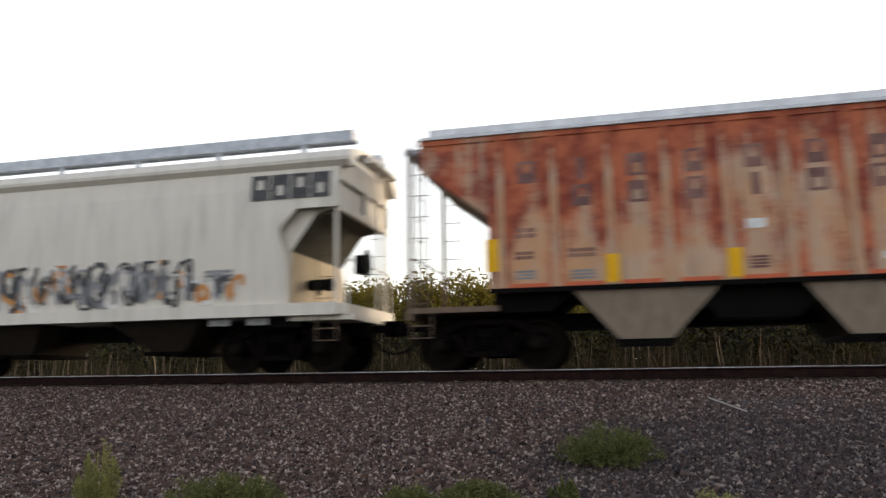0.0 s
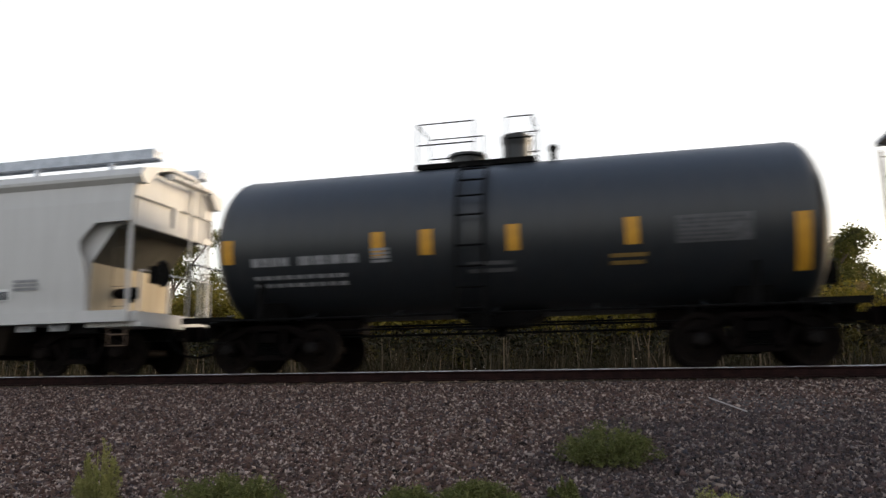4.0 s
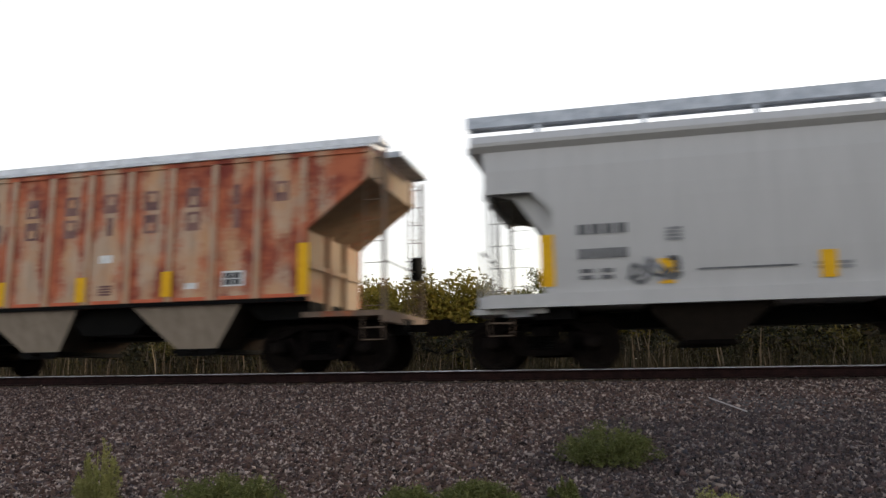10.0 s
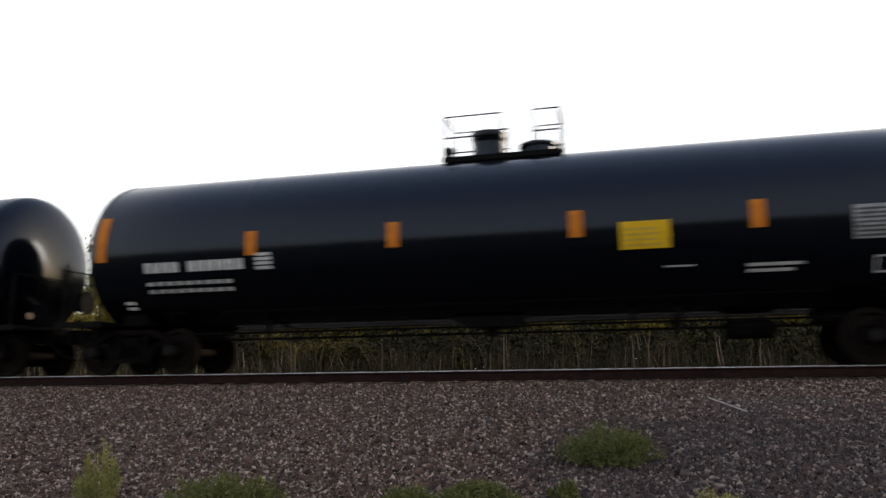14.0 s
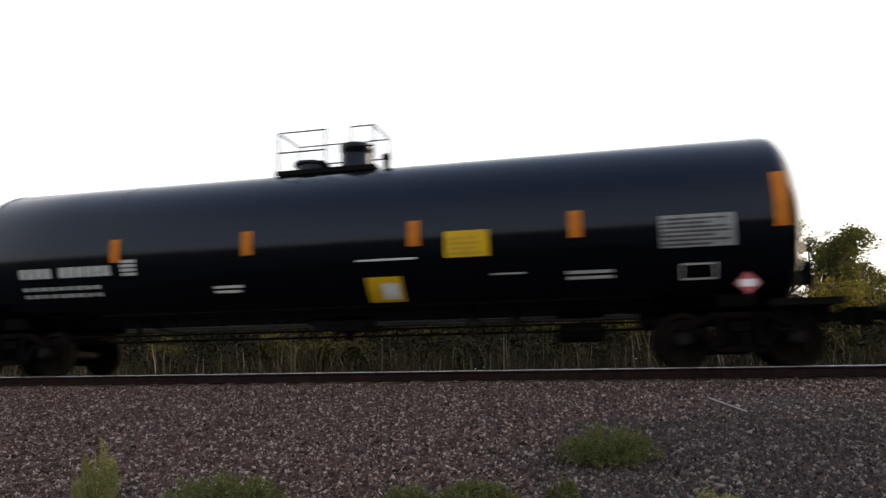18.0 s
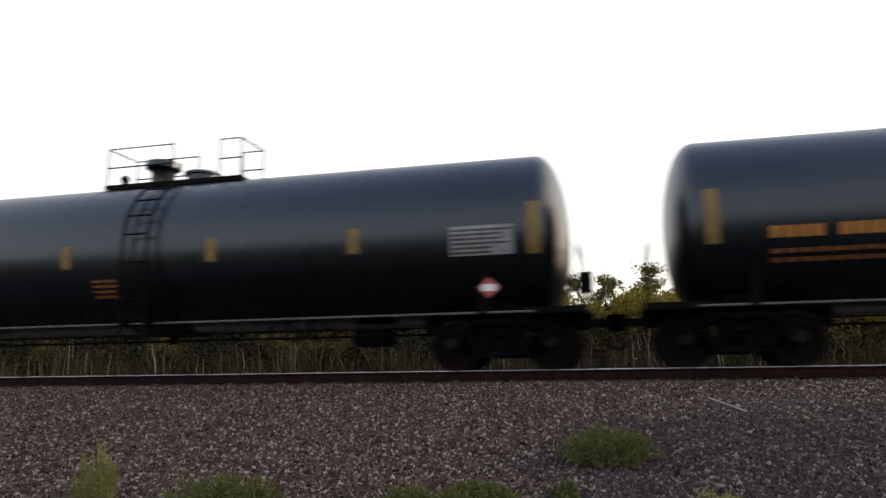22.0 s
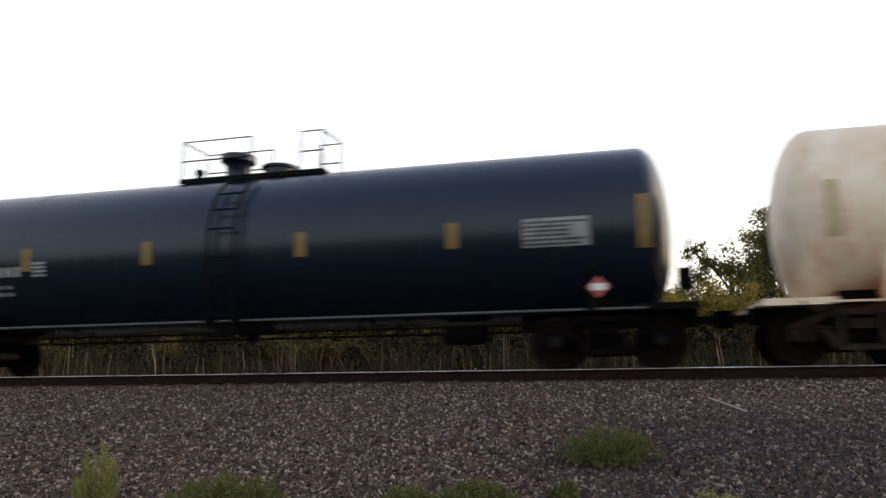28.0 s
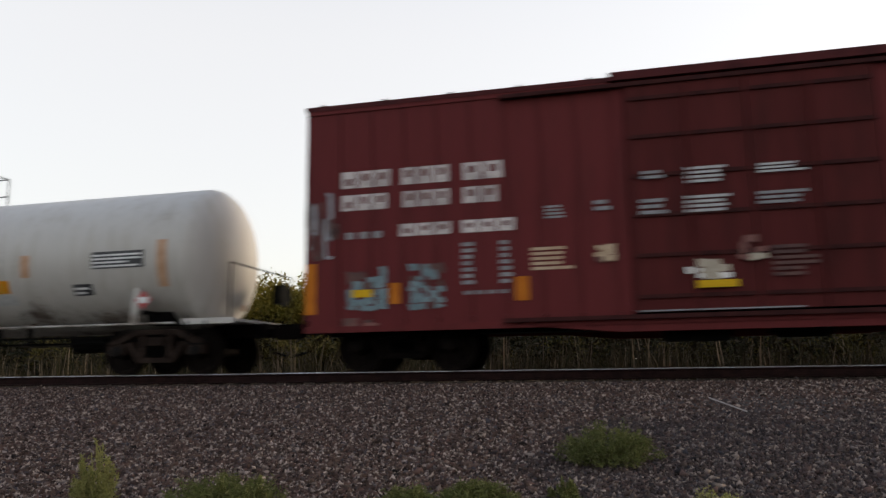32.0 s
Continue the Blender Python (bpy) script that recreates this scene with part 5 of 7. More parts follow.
    # markings
    if name_at:
        x0, x1, z0, z1, cols = name_at
        part("reporting_mark", on_shell(bars(x0, x0 + (x1 - x0) * 0.36, z0, z1, 0, 1, 4, 0.22), r, z).mesh("reporting_mark"), name_mat, car, "car marking painted as plain bars")
        part("reporting_mark", on_shell(bars(x0 + (x1 - x0) * 0.44, x1, z0, z1, 0, 1, cols - 3, 0.2), r, z).mesh("reporting_mark"), name_mat, car, "car marking painted as plain bars")
        fine = SOOTY_ORANGE if name_mat is MARK_ORANGE else name_mat
        part("data_block", on_shell(bars(x0 + 0.02, x1 - 0.25, z0 - 0.38, z0 - 0.10, 0, 2, 9, 0.5).slim(0.16), r, z).mesh("data_block"), fine, car)
        part("data_block", on_shell(bars(x1 + 0.22, x1 + 0.55, z0 - 0.02, z1 + 0.06, 0, 4, 1, 0.3), r, z).mesh("data_block"), fine, car)
    if yellow:
        x, zz, w, h = yellow
        part("warning_label", on_shell(plate(x - w / 2, x + w / 2, zz - h / 2, zz + h / 2, 0), r, z).mesh("warning_label"), label_mat or LABEL_YELLOW, car, "yellow rectangular warning label" if label_mat is None else "orange rectangular warning label")
        part("label_text", on_shell(bars(x - w * 0.42, x + w * 0.42, zz - h * 0.40, zz + h * 0.36, -0.004, 4, 1, 0.55, random.Random(3)), r, z).mesh("label_text"), LABEL_INK, car)
    rn = random.Random(int(cx * 10))
    for kind, x, zz, w, h, m in extras:
        if kind == "lines":
            part("data_block", on_shell(bars(x, x + w, zz, zz + h, 0, max(1, int(h / 0.085)), 1, 0.45, rn), r, z).mesh("data_block"), m, car)
        elif kind == "plain":
            part("data_panel", on_shell(plate(x, x + w, zz, zz + h, 0.003), r, z).mesh("data_panel"), m, car)
        elif kind == "panel":
            part("data_panel", on_shell(plate(x, x + w, zz, zz + h, 0), r, z).mesh("data_panel"), m, car)
            part("panel_text", on_shell(bars(x + 0.03, x + w - 0.04, zz + 0.03, zz + h - 0.02, -0.004, max(2, int(h / 0.075)), 1, 0.5, rn), r, z).mesh("panel_text"), MARK_BLACK if m is not MARK_BLACK else MARK_WHITE, car)
        elif kind == "frame":
            part("data_frame", on_shell(Shape().add([(x, 0, zz), (x + w, 0, zz), (x + w, 0, zz + 0.03), (x, 0, zz + 0.03)], [(0, 1, 2, 3)]).add([(x, 0, zz + h - 0.03), (x + w, 0, zz + h - 0.03), (x + w, 0, zz + h), (x, 0, zz + h)], [(0, 1, 2, 3)]).add([(x, 0, zz), (x + 0.03, 0, zz), (x + 0.03, 0, zz + h), (x, 0, zz + h)], [(0, 1, 2, 3)]).add([(x + w - 0.03, 0, zz), (x + w, 0, zz), (x + w, 0, zz + h), (x + w - 0.03, 0, zz + h)], [(0, 1, 2, 3)]), r, z, 0.008).mesh("data_frame"), m, car)
        elif kind == "diamond":
            yy = -(r * math.cos(math.asin(max(-0.95, min(0.95, (zz - z) / r)))) + 0.09)
            yy = min(yy, -1.53)
            part("placard", Shape().prism([(x - 0.19, zz), (x, zz - 0.19), (x + 0.19, zz), (x, zz + 0.19)], yy, yy + 0.012).mesh("placard"), MARK_RED, car, "red diamond hazard placard")
            part("placard_band", plate(x - 0.12, x + 0.12, zz - 0.06, zz + 0.06, yy - 0.003).mesh("placard_band"), MARK_WHITE, car)
            part("placard_holder", Shape().box(x - 0.03, x + 0.03, yy + 0.012, -1.1, zz - 0.28, zz - 0.2).mesh("placard_holder"), STEEL_DARK, car)
        elif kind == "square":
            part("yellow_panel", on_shell(plate(x, x + w, zz, zz + h, 0), r, z).mesh("yellow_panel"), LABEL_YELLOW, car)
            part("pale_patch", on_shell(plate(x + w * 0.42, x + w * 0.9, zz + h * 0.12, zz + h * 0.75, -0.004), r, z).mesh("pale_patch"), MARK_WHITE, car)
    for k in (-1, 1):
        add_truck(car, k * tc, BEARING, trucks)
    add_ends(car, half_l, half_l - 0.5, "tank%.1f" % length)
    return car


# sheen tints the reflections blue, standing for bluer sky on the paint
def gloss(name, seed, rough, base=(0.0015, 0.0021, 0.0036), dirty=0.08, bump=0.0, spec=0.40, sheen=(0.78, 0.85, 1.0)):
    return paint(name, base, seed, 0.95, 0.5, rough=rough, dirty=dirty, dirt=(0.008, 0.008, 0.009), spec=spec, bump=bump, vary=0.9, sheen=sheen)


BLACK = [gloss("gloss_black_%s" % c, 2.0 + i, 0.13 + 0.012 * i, spec=0.30, sheen=(0.64, 0.75, 1.0)) for i, c in enumerate("abcde")]
SATIN = [gloss("satin_black_%s" % c, 9.0 + i, 0.29, (0.0014, 0.0018, 0.0027), 0.12, 0.05, 0.72 if i else 1.0, (0.75, 0.85, 1.0)) for i, c in enumerate("abcd")]
DULL = gloss("dull_black", 17.0, 0.45, (0.003, 0.003, 0.0034), 0.10, 0.05, 0.065)
OLD_BLACK = paint("old_black", (0.014, 0.017, 0.021), 21, 0.9, 0.6, rough=0.42, dirty=0.4, dirt=(0.030, 0.027, 0.026))
NAVY = gloss("navy_black", 23.0, 0.25, (0.006, 0.010, 0.020), 0.15, 0.03)
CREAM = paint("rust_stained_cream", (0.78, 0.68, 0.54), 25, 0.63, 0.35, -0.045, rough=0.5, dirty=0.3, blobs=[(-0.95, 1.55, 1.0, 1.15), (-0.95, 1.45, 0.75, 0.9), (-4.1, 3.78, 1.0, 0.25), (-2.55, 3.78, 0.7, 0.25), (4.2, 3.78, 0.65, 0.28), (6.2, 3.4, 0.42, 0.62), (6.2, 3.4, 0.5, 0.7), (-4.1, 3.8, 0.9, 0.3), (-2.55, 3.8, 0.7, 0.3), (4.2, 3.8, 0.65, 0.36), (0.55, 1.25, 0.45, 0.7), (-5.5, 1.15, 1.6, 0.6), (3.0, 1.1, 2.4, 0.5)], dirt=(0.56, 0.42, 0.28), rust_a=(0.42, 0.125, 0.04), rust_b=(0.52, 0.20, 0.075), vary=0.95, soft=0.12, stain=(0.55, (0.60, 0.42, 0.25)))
# low blobs: brown belly grime that also stands in for the belly's shade
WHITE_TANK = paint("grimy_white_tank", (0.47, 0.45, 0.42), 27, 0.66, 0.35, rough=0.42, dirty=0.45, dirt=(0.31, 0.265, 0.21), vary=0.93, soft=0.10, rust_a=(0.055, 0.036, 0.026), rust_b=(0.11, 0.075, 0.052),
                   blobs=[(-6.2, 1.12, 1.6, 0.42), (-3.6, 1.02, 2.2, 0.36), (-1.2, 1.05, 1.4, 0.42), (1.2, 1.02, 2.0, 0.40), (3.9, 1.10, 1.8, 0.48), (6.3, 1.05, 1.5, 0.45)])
DOME_RED = surf("faded_maroon_dome", (0.085, 0.045, 0.042), (0.14, 0.085, 0.078), 6, 0.7, 0, 0.2, spec=0.15)
RAIL_GREY = surf("dusty_grey_pipe", (0.06, 0.06, 0.06), (0.11, 0.11, 0.11), 6, 0.6, 0, 0.05)
PANEL_INK = surf("faded_panel_print", (0.44, 0.43, 0.43), (0.56, 0.55, 0.55), 9, 0.6, 0, 0.05)
LABEL_ORANGE = surf("orange_label", (0.52, 0.20, 0.010), (0.60, 0.25, 0.014), 4, 0.6, 0, 0.05, spec=0.12)

def labels(panel=(6.05, 1.96, 1.17, 0.53), lines=4.48, box=(6.36, 1.45, 0.56, 0.26), at=7.36, short=3.16, side=True):
    """Stencils towards the end of a black tank: data panel, test box, lines and a hazard placard."""
    made = [("panel", *panel, MARK_GREY), ("frame", *box, PALE_GREY), ("lines", lines, 1.53, 0.96, 0.18, PALE_GREY), ("diamond", at, 1.33, 0, 0, None)]
    return made + ([("lines", short, 1.66, 0.6, 0.05, PALE_GREY)] if side else [])


LABEL_A = [("panel", 6.24, 2.05, 1.08, 0.53, MARK_GREY), ("diamond", 7.16, 1.33, 0, 0, None)]
NEAR_BOX = dict(panel=(6.23, 1.92, 1.13, 0.52), lines=4.5, box=(5.6, 1.52, 0.60, 0.28), at=7.2, side=False)
TWO_LINES = [("lines", 2.36, 1.92, 0.86, 0.05, PALE_GREY), ("lines", 2.56, 1.73, 1.2, 0.06, PALE_GREY)]
NAME = (-6.68, -4.5, 1.97, 2.22, 9)
tank_car(-177.70, OLD_BLACK, half=5.75, length=13.2, patches=(-5.1, -2.06, -1.13, 0.45, 2.48, 5.16), lift=-0.17, rise=-0.30, amber=surf("aged_amber_reflector", (0.46, 0.22, 0.015), (0.54, 0.27, 0.02), 6, 0.6, 0, 0.05), name_at=(-4.6, -2.4, 2.0, 2.2, 7), name_mat=MARK_GREY, dome=(0.36, 0.28), deck=(-1.6, 0.8), extras=[("panel", 3.2, 2.05, 1.2, 0.46, MARK_SMOKE), ("lines", -0.4, 1.72, 1.0, 0.25, MARK_SMOKE), ("lines", 2.1, 1.75, 0.75, 0.24, DULL_AMBER)], ladder=(STEEL_DARK, 0.5), side_rail=STEEL_DARK, tc=4.4, r=1.50, z=2.50, tall=(5,), label="short dark grey-black tank car with amber reflectors")
SMOKE = [surf("spray_smoke", (0.035, 0.034, 0.032), (0.075, 0.073, 0.068), 5, 0.6), surf("spray_dim", (0.014, 0.013, 0.014), (0.034, 0.031, 0.032), 5, 0.6), surf("spray_olive", (0.03, 0.031, 0.022), (0.06, 0.062, 0.045), 5, 0.6)]
smoky = tank_car(-69.24, DULL, half=8.32, lift=0.16, rise=0.0, r=1.585, z=2.47, patches=(-7.47, -4.53, -1.68, 1.69, 4.35, 7.52), name_at=(-6.81, -4.63, 2.03, 2.28, 9), name_mat=TANK_WHITE, extras=LABEL_A, label="dull black tank car with grey graffiti")
for seed, span, n in ((62, (1.43, 3.0, 1.62, 2.3), 34), (63, (2.7, 4.6, 1.6, 2.35), 40), (64, (4.3, 6.1, 1.62, 2.2), 26)):
    spray(on_shell(wisps(*span, 0, seed, n, 3), 1.585, 2.47, 0.006).mesh("graffiti"), SMOKE, smoky, "smoky grey spray-painted graffiti")
spray(on_shell(scrawl(-4.2, -2.9, 1.55, 2.18, 0, 61, 12, 2), 1.585, 2.47, 0.006).mesh("graffiti"), [SMOKE[1], surf("spray_dim_violet", (0.020, 0.013, 0.018), (0.040, 0.026, 0.034), 5, 0.6)], smoky, "dim violet-grey spray-painted tag")
tank_car(-50.68, BLACK[0], lift=-0.05, rise=0.25, patches=(-7.80, -4.52, -1.56, 1.80, 4.85, 7.97), name_at=NAME, name_mat=TANK_WHITE, yellow=(2.87, 2.19, 0.80, 0.46), extras=labels() + [("lines", -1.1, 1.64, 1.14, 0.05, PALE_GREY)], dome=(0.0, 0.33), label="glossy black tank car with a yellow label and orange reflectors")
tank_car(-32.04, BLACK[1], lift=-0.02, rise=0.24, name_at=NAME, name_mat=TANK_WHITE, yellow=(2.87, 2.20, 0.80, 0.46), extras=labels() + [("lines", -7.3, 1.3, 0.25, 0.2, MARK_WHITE)], dome=(0.0, 0.33), label="glossy black tank car with white markings")
tank_car(-13.35, BLACK[2], lift=0.07, rise=-0.02, patches=(-7.65, -4.4, -1.55, 1.73, 4.42, 8.04), name_at=NAME, name_mat=TANK_WHITE, yellow=(3.33, 2.295, 0.90, 0.31), extras=[("panel", 6.29, 2.14, 1.17, 0.48, MARK_GREY), ("frame", 5.84, 1.56, 0.57, 0.27, PALE_GREY), ("lines", 4.19, 1.66, 0.96, 0.17, PALE_GREY), ("lines", 3.0, 1.72, 0.75, 0.05, PALE_GREY), ("lines", 1.45, 1.74, 0.85, 0.05, PALE_GREY), ("diamond", 7.16, 1.32, 0, 0, None)], roofwalk=True, deck=(-0.9, 0.9), label="glossy black tank car with a full-length roof walkway")
tank_car(5.28, BLACK[3], lift=-0.11, rise=0.21, patches=(-7.72, -4.41, -1.55, 1.79, 4.59, 7.98), name_at=NAME, name_mat=TANK_WHITE, yellow=(3.37, 2.155, 0.82, 0.46), extras=labels(**NEAR_BOX) + TWO_LINES + [("square", 0.15, 1.35, 0.70, 0.44, None), ("lines", -2.3, 1.66, 0.64, 0.18, MARK_WHITE)], deck=(-1.5, 0.7), dome=(0.1, 0.33), label="glossy black tank car with two yellow labels")
tank_car(23.86, BLACK[0], lift=-0.02, rise=0.24, patches=(-7.75, -4.40, -1.51, 1.79, 4.66, 7.95), name_at=NAME, name_mat=TANK_WHITE, yellow=(2.75, 2.215, 0.80, 0.46), extras=labels() + [("square", 0.81, 1.28, 0.68, 0.43, None), ("lines", 0.67, 1.99, 1.2, 0.06, MARK_WHITE), ("lines", -2.3, 1.55, 0.62, 0.17, MARK_WHITE)], deck=(-1.5, 0.7), dome=(0.1, 0.33), label="glossy black tank car with two yellow labels")
SOOTY_ORANGE = surf("sooty_orange_stencil", (0.13, 0.045, 0.012), (0.19, 0.068, 0.018), 6, 0.6, 0, 0.05)
UT = dict(side_rail=RAIL_GREY, amber=DULL_AMBER, lift=-0.095, rise=0.08)
tank_car(42.50, SATIN[0], lift=-0.09, rise=0.13, name_at=(-6.73, -4.85, 2.05, 2.28, 9), name_mat=MARK_GREY, extras=[("panel", 6.6, 2.0, 1.12, 0.55, MARK_GREY), ("diamond", 6.58, 1.46, 0, 0, None), ("lines", -1.2, 1.8, 0.9, 0.2, MARK_SMOKE), ("lines", 1.9, 1.75, 1.4, 0.25, MARK_SMOKE)], ladder=(STEEL_DARK, 0.55), dome=(-0.6, 0.33), deck=(-1.1, 1.4), amber=DIM_ORANGE, label="satin grey-black tank car with a side ladder", gear_right=True, side_rail=RAIL_GREY, valve=1.85)
tank_car(61.17, BLACK[4], lift=-0.10, rise=0.18, patches=(-7.65, -4.37, -1.60, 1.76, 4.62, 8.02), name_at=NAME, name_mat=TANK_WHITE, yellow=(3.41, 2.19, 0.82, 0.44), extras=labels(**NEAR_BOX) + TWO_LINES + [("lines", -2.4, 1.64, 0.68, 0.17, MARK_WHITE)], label="glossy black tank car with a yellow label and bright markings")
NAME_U = (-6.78, -4.45, 2.04, 2.28, 9)
UTX = [("panel", 6.47, 2.0, 1.13, 0.52, MARK_GREY), ("diamond", 7.14, 1.42, 0, 0, None), ("lines", -0.98, 1.54, 0.78, 0.40, SOOTY_ORANGE)]
tank_car(79.74, SATIN[1], name_at=NAME_U, name_mat=MARK_ORANGE, extras=UTX, ladder=(STEEL_DARK, 0.55), dome=(-0.5, 0.36), deck=(-1.6, 1.75), label="satin black tank car with orange marking bars", **UT)
tank_car(98.28, SATIN[2], name_at=NAME_U, name_mat=MARK_ORANGE, extras=UTX, ladder=(STEEL_DARK, 0.55), dome=(1.15, 0.36), deck=(-1.65, 1.5), label="satin black tank car with orange marking bars and an air reservoir", gear_right=True, **UT)
tank_car(116.80, SATIN[3], name_at=NAME_U, name_mat=MARK_ORANGE, extras=UTX, ladder=(STEEL_DARK, 0.55), dome=(-0.5, 0.36), deck=(-1.6, 1.75), label="satin black tank car with white graffiti", **UT)
MIST = [surf("spray_mist_grey", (0.10, 0.105, 0.11), (0.20, 0.205, 0.21), 4, 0.6), surf("spray_mist_teal", (0.045, 0.065, 0.07), (0.09, 0.115, 0.12), 4, 0.6), surf("spray_mist_white", (0.26, 0.26, 0.265), (0.44, 0.44, 0.44), 4, 0.6)]
for seed, span, n in ((71, (2.2, 3.1, 1.78, 2.20), 16), (72, (2.9, 4.1, 1.74, 2.26), 26), (73, (4.0, 5.08, 1.80, 2.28), 18), (74, (1.62, 2.15, 1.60, 2.18), 6)):
    spray(on_shell(wisps(*span, 0, seed, n, 3), off=0.006).mesh("graffiti"), MIST, WAGONS[-1][0], "wispy white and pale teal graffiti")
tank_car(135.42, SATIN[1], name_at=NAME_U, name_mat=MARK_ORANGE, extras=[UTX[0], ("diamond", 6.53, 1.44, 0, 0, None)], ladder=(STEEL_DARK, 0.55), dome=(-0.45, 0.30), deck=(-0.8, 1.8), label="satin black tank car with an orange marking", gear_right=True, **UT)
tank_car(153.98, SATIN[2], name_at=NAME_U, name_mat=MARK_ORANGE, extras=UTX, ladder=(STEEL_DARK, 0.55), dome=(-0.5, 0.36), deck=(-1.6, 1.75), label="satin black tank car with orange marking bars", **UT)
tank_car(172.50, NAVY, name_at=NAME_U, name_mat=MARK_GREY, extras=[("panel", 5.9, 2.08, 1.15, 0.5, MARK_GREY), ("diamond", 7.15, 1.36, 0, 0, None)], ladder=(STEEL_DARK, 0.55), dome=(-0.5, 0.36), deck=(-1.6, 1.75), label="blue-black tank car with dusty markings", **UT)
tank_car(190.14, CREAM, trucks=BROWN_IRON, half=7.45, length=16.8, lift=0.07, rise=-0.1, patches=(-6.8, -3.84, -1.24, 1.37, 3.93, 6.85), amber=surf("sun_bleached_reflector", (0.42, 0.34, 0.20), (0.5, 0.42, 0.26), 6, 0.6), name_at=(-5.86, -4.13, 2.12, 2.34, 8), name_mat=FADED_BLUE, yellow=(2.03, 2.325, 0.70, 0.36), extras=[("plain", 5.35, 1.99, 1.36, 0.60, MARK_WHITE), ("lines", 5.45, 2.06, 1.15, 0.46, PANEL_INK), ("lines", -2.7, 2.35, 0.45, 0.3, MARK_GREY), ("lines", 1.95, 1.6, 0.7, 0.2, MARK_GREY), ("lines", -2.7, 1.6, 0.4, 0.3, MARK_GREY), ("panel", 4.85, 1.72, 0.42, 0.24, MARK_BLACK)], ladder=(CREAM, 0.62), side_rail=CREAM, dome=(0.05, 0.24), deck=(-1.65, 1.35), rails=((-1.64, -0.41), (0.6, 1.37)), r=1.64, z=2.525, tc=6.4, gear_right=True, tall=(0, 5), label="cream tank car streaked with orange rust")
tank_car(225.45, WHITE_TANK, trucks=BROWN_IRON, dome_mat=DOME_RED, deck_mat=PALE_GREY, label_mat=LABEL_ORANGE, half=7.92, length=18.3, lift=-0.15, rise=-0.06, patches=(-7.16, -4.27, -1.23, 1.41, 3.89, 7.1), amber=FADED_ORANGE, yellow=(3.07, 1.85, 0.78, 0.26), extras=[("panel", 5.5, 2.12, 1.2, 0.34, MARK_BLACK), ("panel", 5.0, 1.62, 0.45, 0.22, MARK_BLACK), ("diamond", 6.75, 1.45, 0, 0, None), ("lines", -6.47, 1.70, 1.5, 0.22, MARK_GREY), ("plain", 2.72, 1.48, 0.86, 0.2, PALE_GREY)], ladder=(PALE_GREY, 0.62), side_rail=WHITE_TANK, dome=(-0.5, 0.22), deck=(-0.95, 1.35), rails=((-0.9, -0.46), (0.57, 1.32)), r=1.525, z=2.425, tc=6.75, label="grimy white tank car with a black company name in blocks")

for w in [c for c, x in WAGONS if abs(x - 225.45) < 0.1]:
    for i in range(6):
        x = -6.53 + 0.60 * i
        part("letter_block", on_shell(emblem(x, x + 0.52, 2.46, 2.86, 0, 0.30, (2, 2, 0, 0, 0, 2)[i]), 1.525, 2.425).mesh("letter_block"), MARK_BLACK, w, "bold black lettering drawn as plain blocks")
    part("reporting_mark", on_shell(bars(-6.48, -4.78, 2.07, 2.26, 0, 1, 9, 0.2), 1.525, 2.425).mesh("reporting_mark"), MARK_GREY, w, "car marking painted as plain bars")

# ---------------------------------------------------------------- boxcars
def mottle(x0, x1, z0, z1, y, seed, weights, cell=(0.20, 0.115), fill=0.86, wave=0.3):
    """Broken-up graffiti: many small uneven patches in several colours under an uneven top line."""
    rnd = random.Random(seed)
    s = Shape()
    nx, nz = int((x1 - x0) / cell[0]), int((z1 - z0) / cell[1])
    pool = [i for i, k in enumerate(weights) for _ in range(k)]
    for i in range(nx):
        x = x0 + (i + 0.5) * cell[0]
        top = z1 - wave * (0.5 + 0.9 * noise.noise(Vector((x * 1.3, seed, 0.5)))) * (z1 - z0)
        for j in range(nz):
            z = z0 + (j + 0.5) * cell[1]
            gap = 0.72 if noise.noise(Vector((x * 2.6, seed * 0.7, z * 0.35))) > 0.12 else 1.0
            if z > top or rnd.random() > fill * gap:
                continue
            q = noise.noise(Vector((x * 1.7, z * 1.1, seed * 1.3))) * 0.9 + rnd.uniform(-0.28, 0.28) + 0.5
            c = pool[min(max(int(q * len(pool)), 0), len(pool) - 1)]
            w, h = cell[0] * rnd.uniform(0.45, 0.8), cell[1] * rnd.uniform(0.40, 0.62)
            d = [rnd.uniform(-0.03, 0.03) for _ in range(8)]
            yy = y - 0.0008 * ((i + 2 * j) % 5)
            s.add([(x - w + d[0], yy, z - h + d[1]), (x + w + d[2], yy, z - h + d[3]), (x + w + d[4], yy, z + h + d[5]), (x - w + d[6], yy, z + h + d[7])], [(0, 1, 2, 3)], c)
    return s


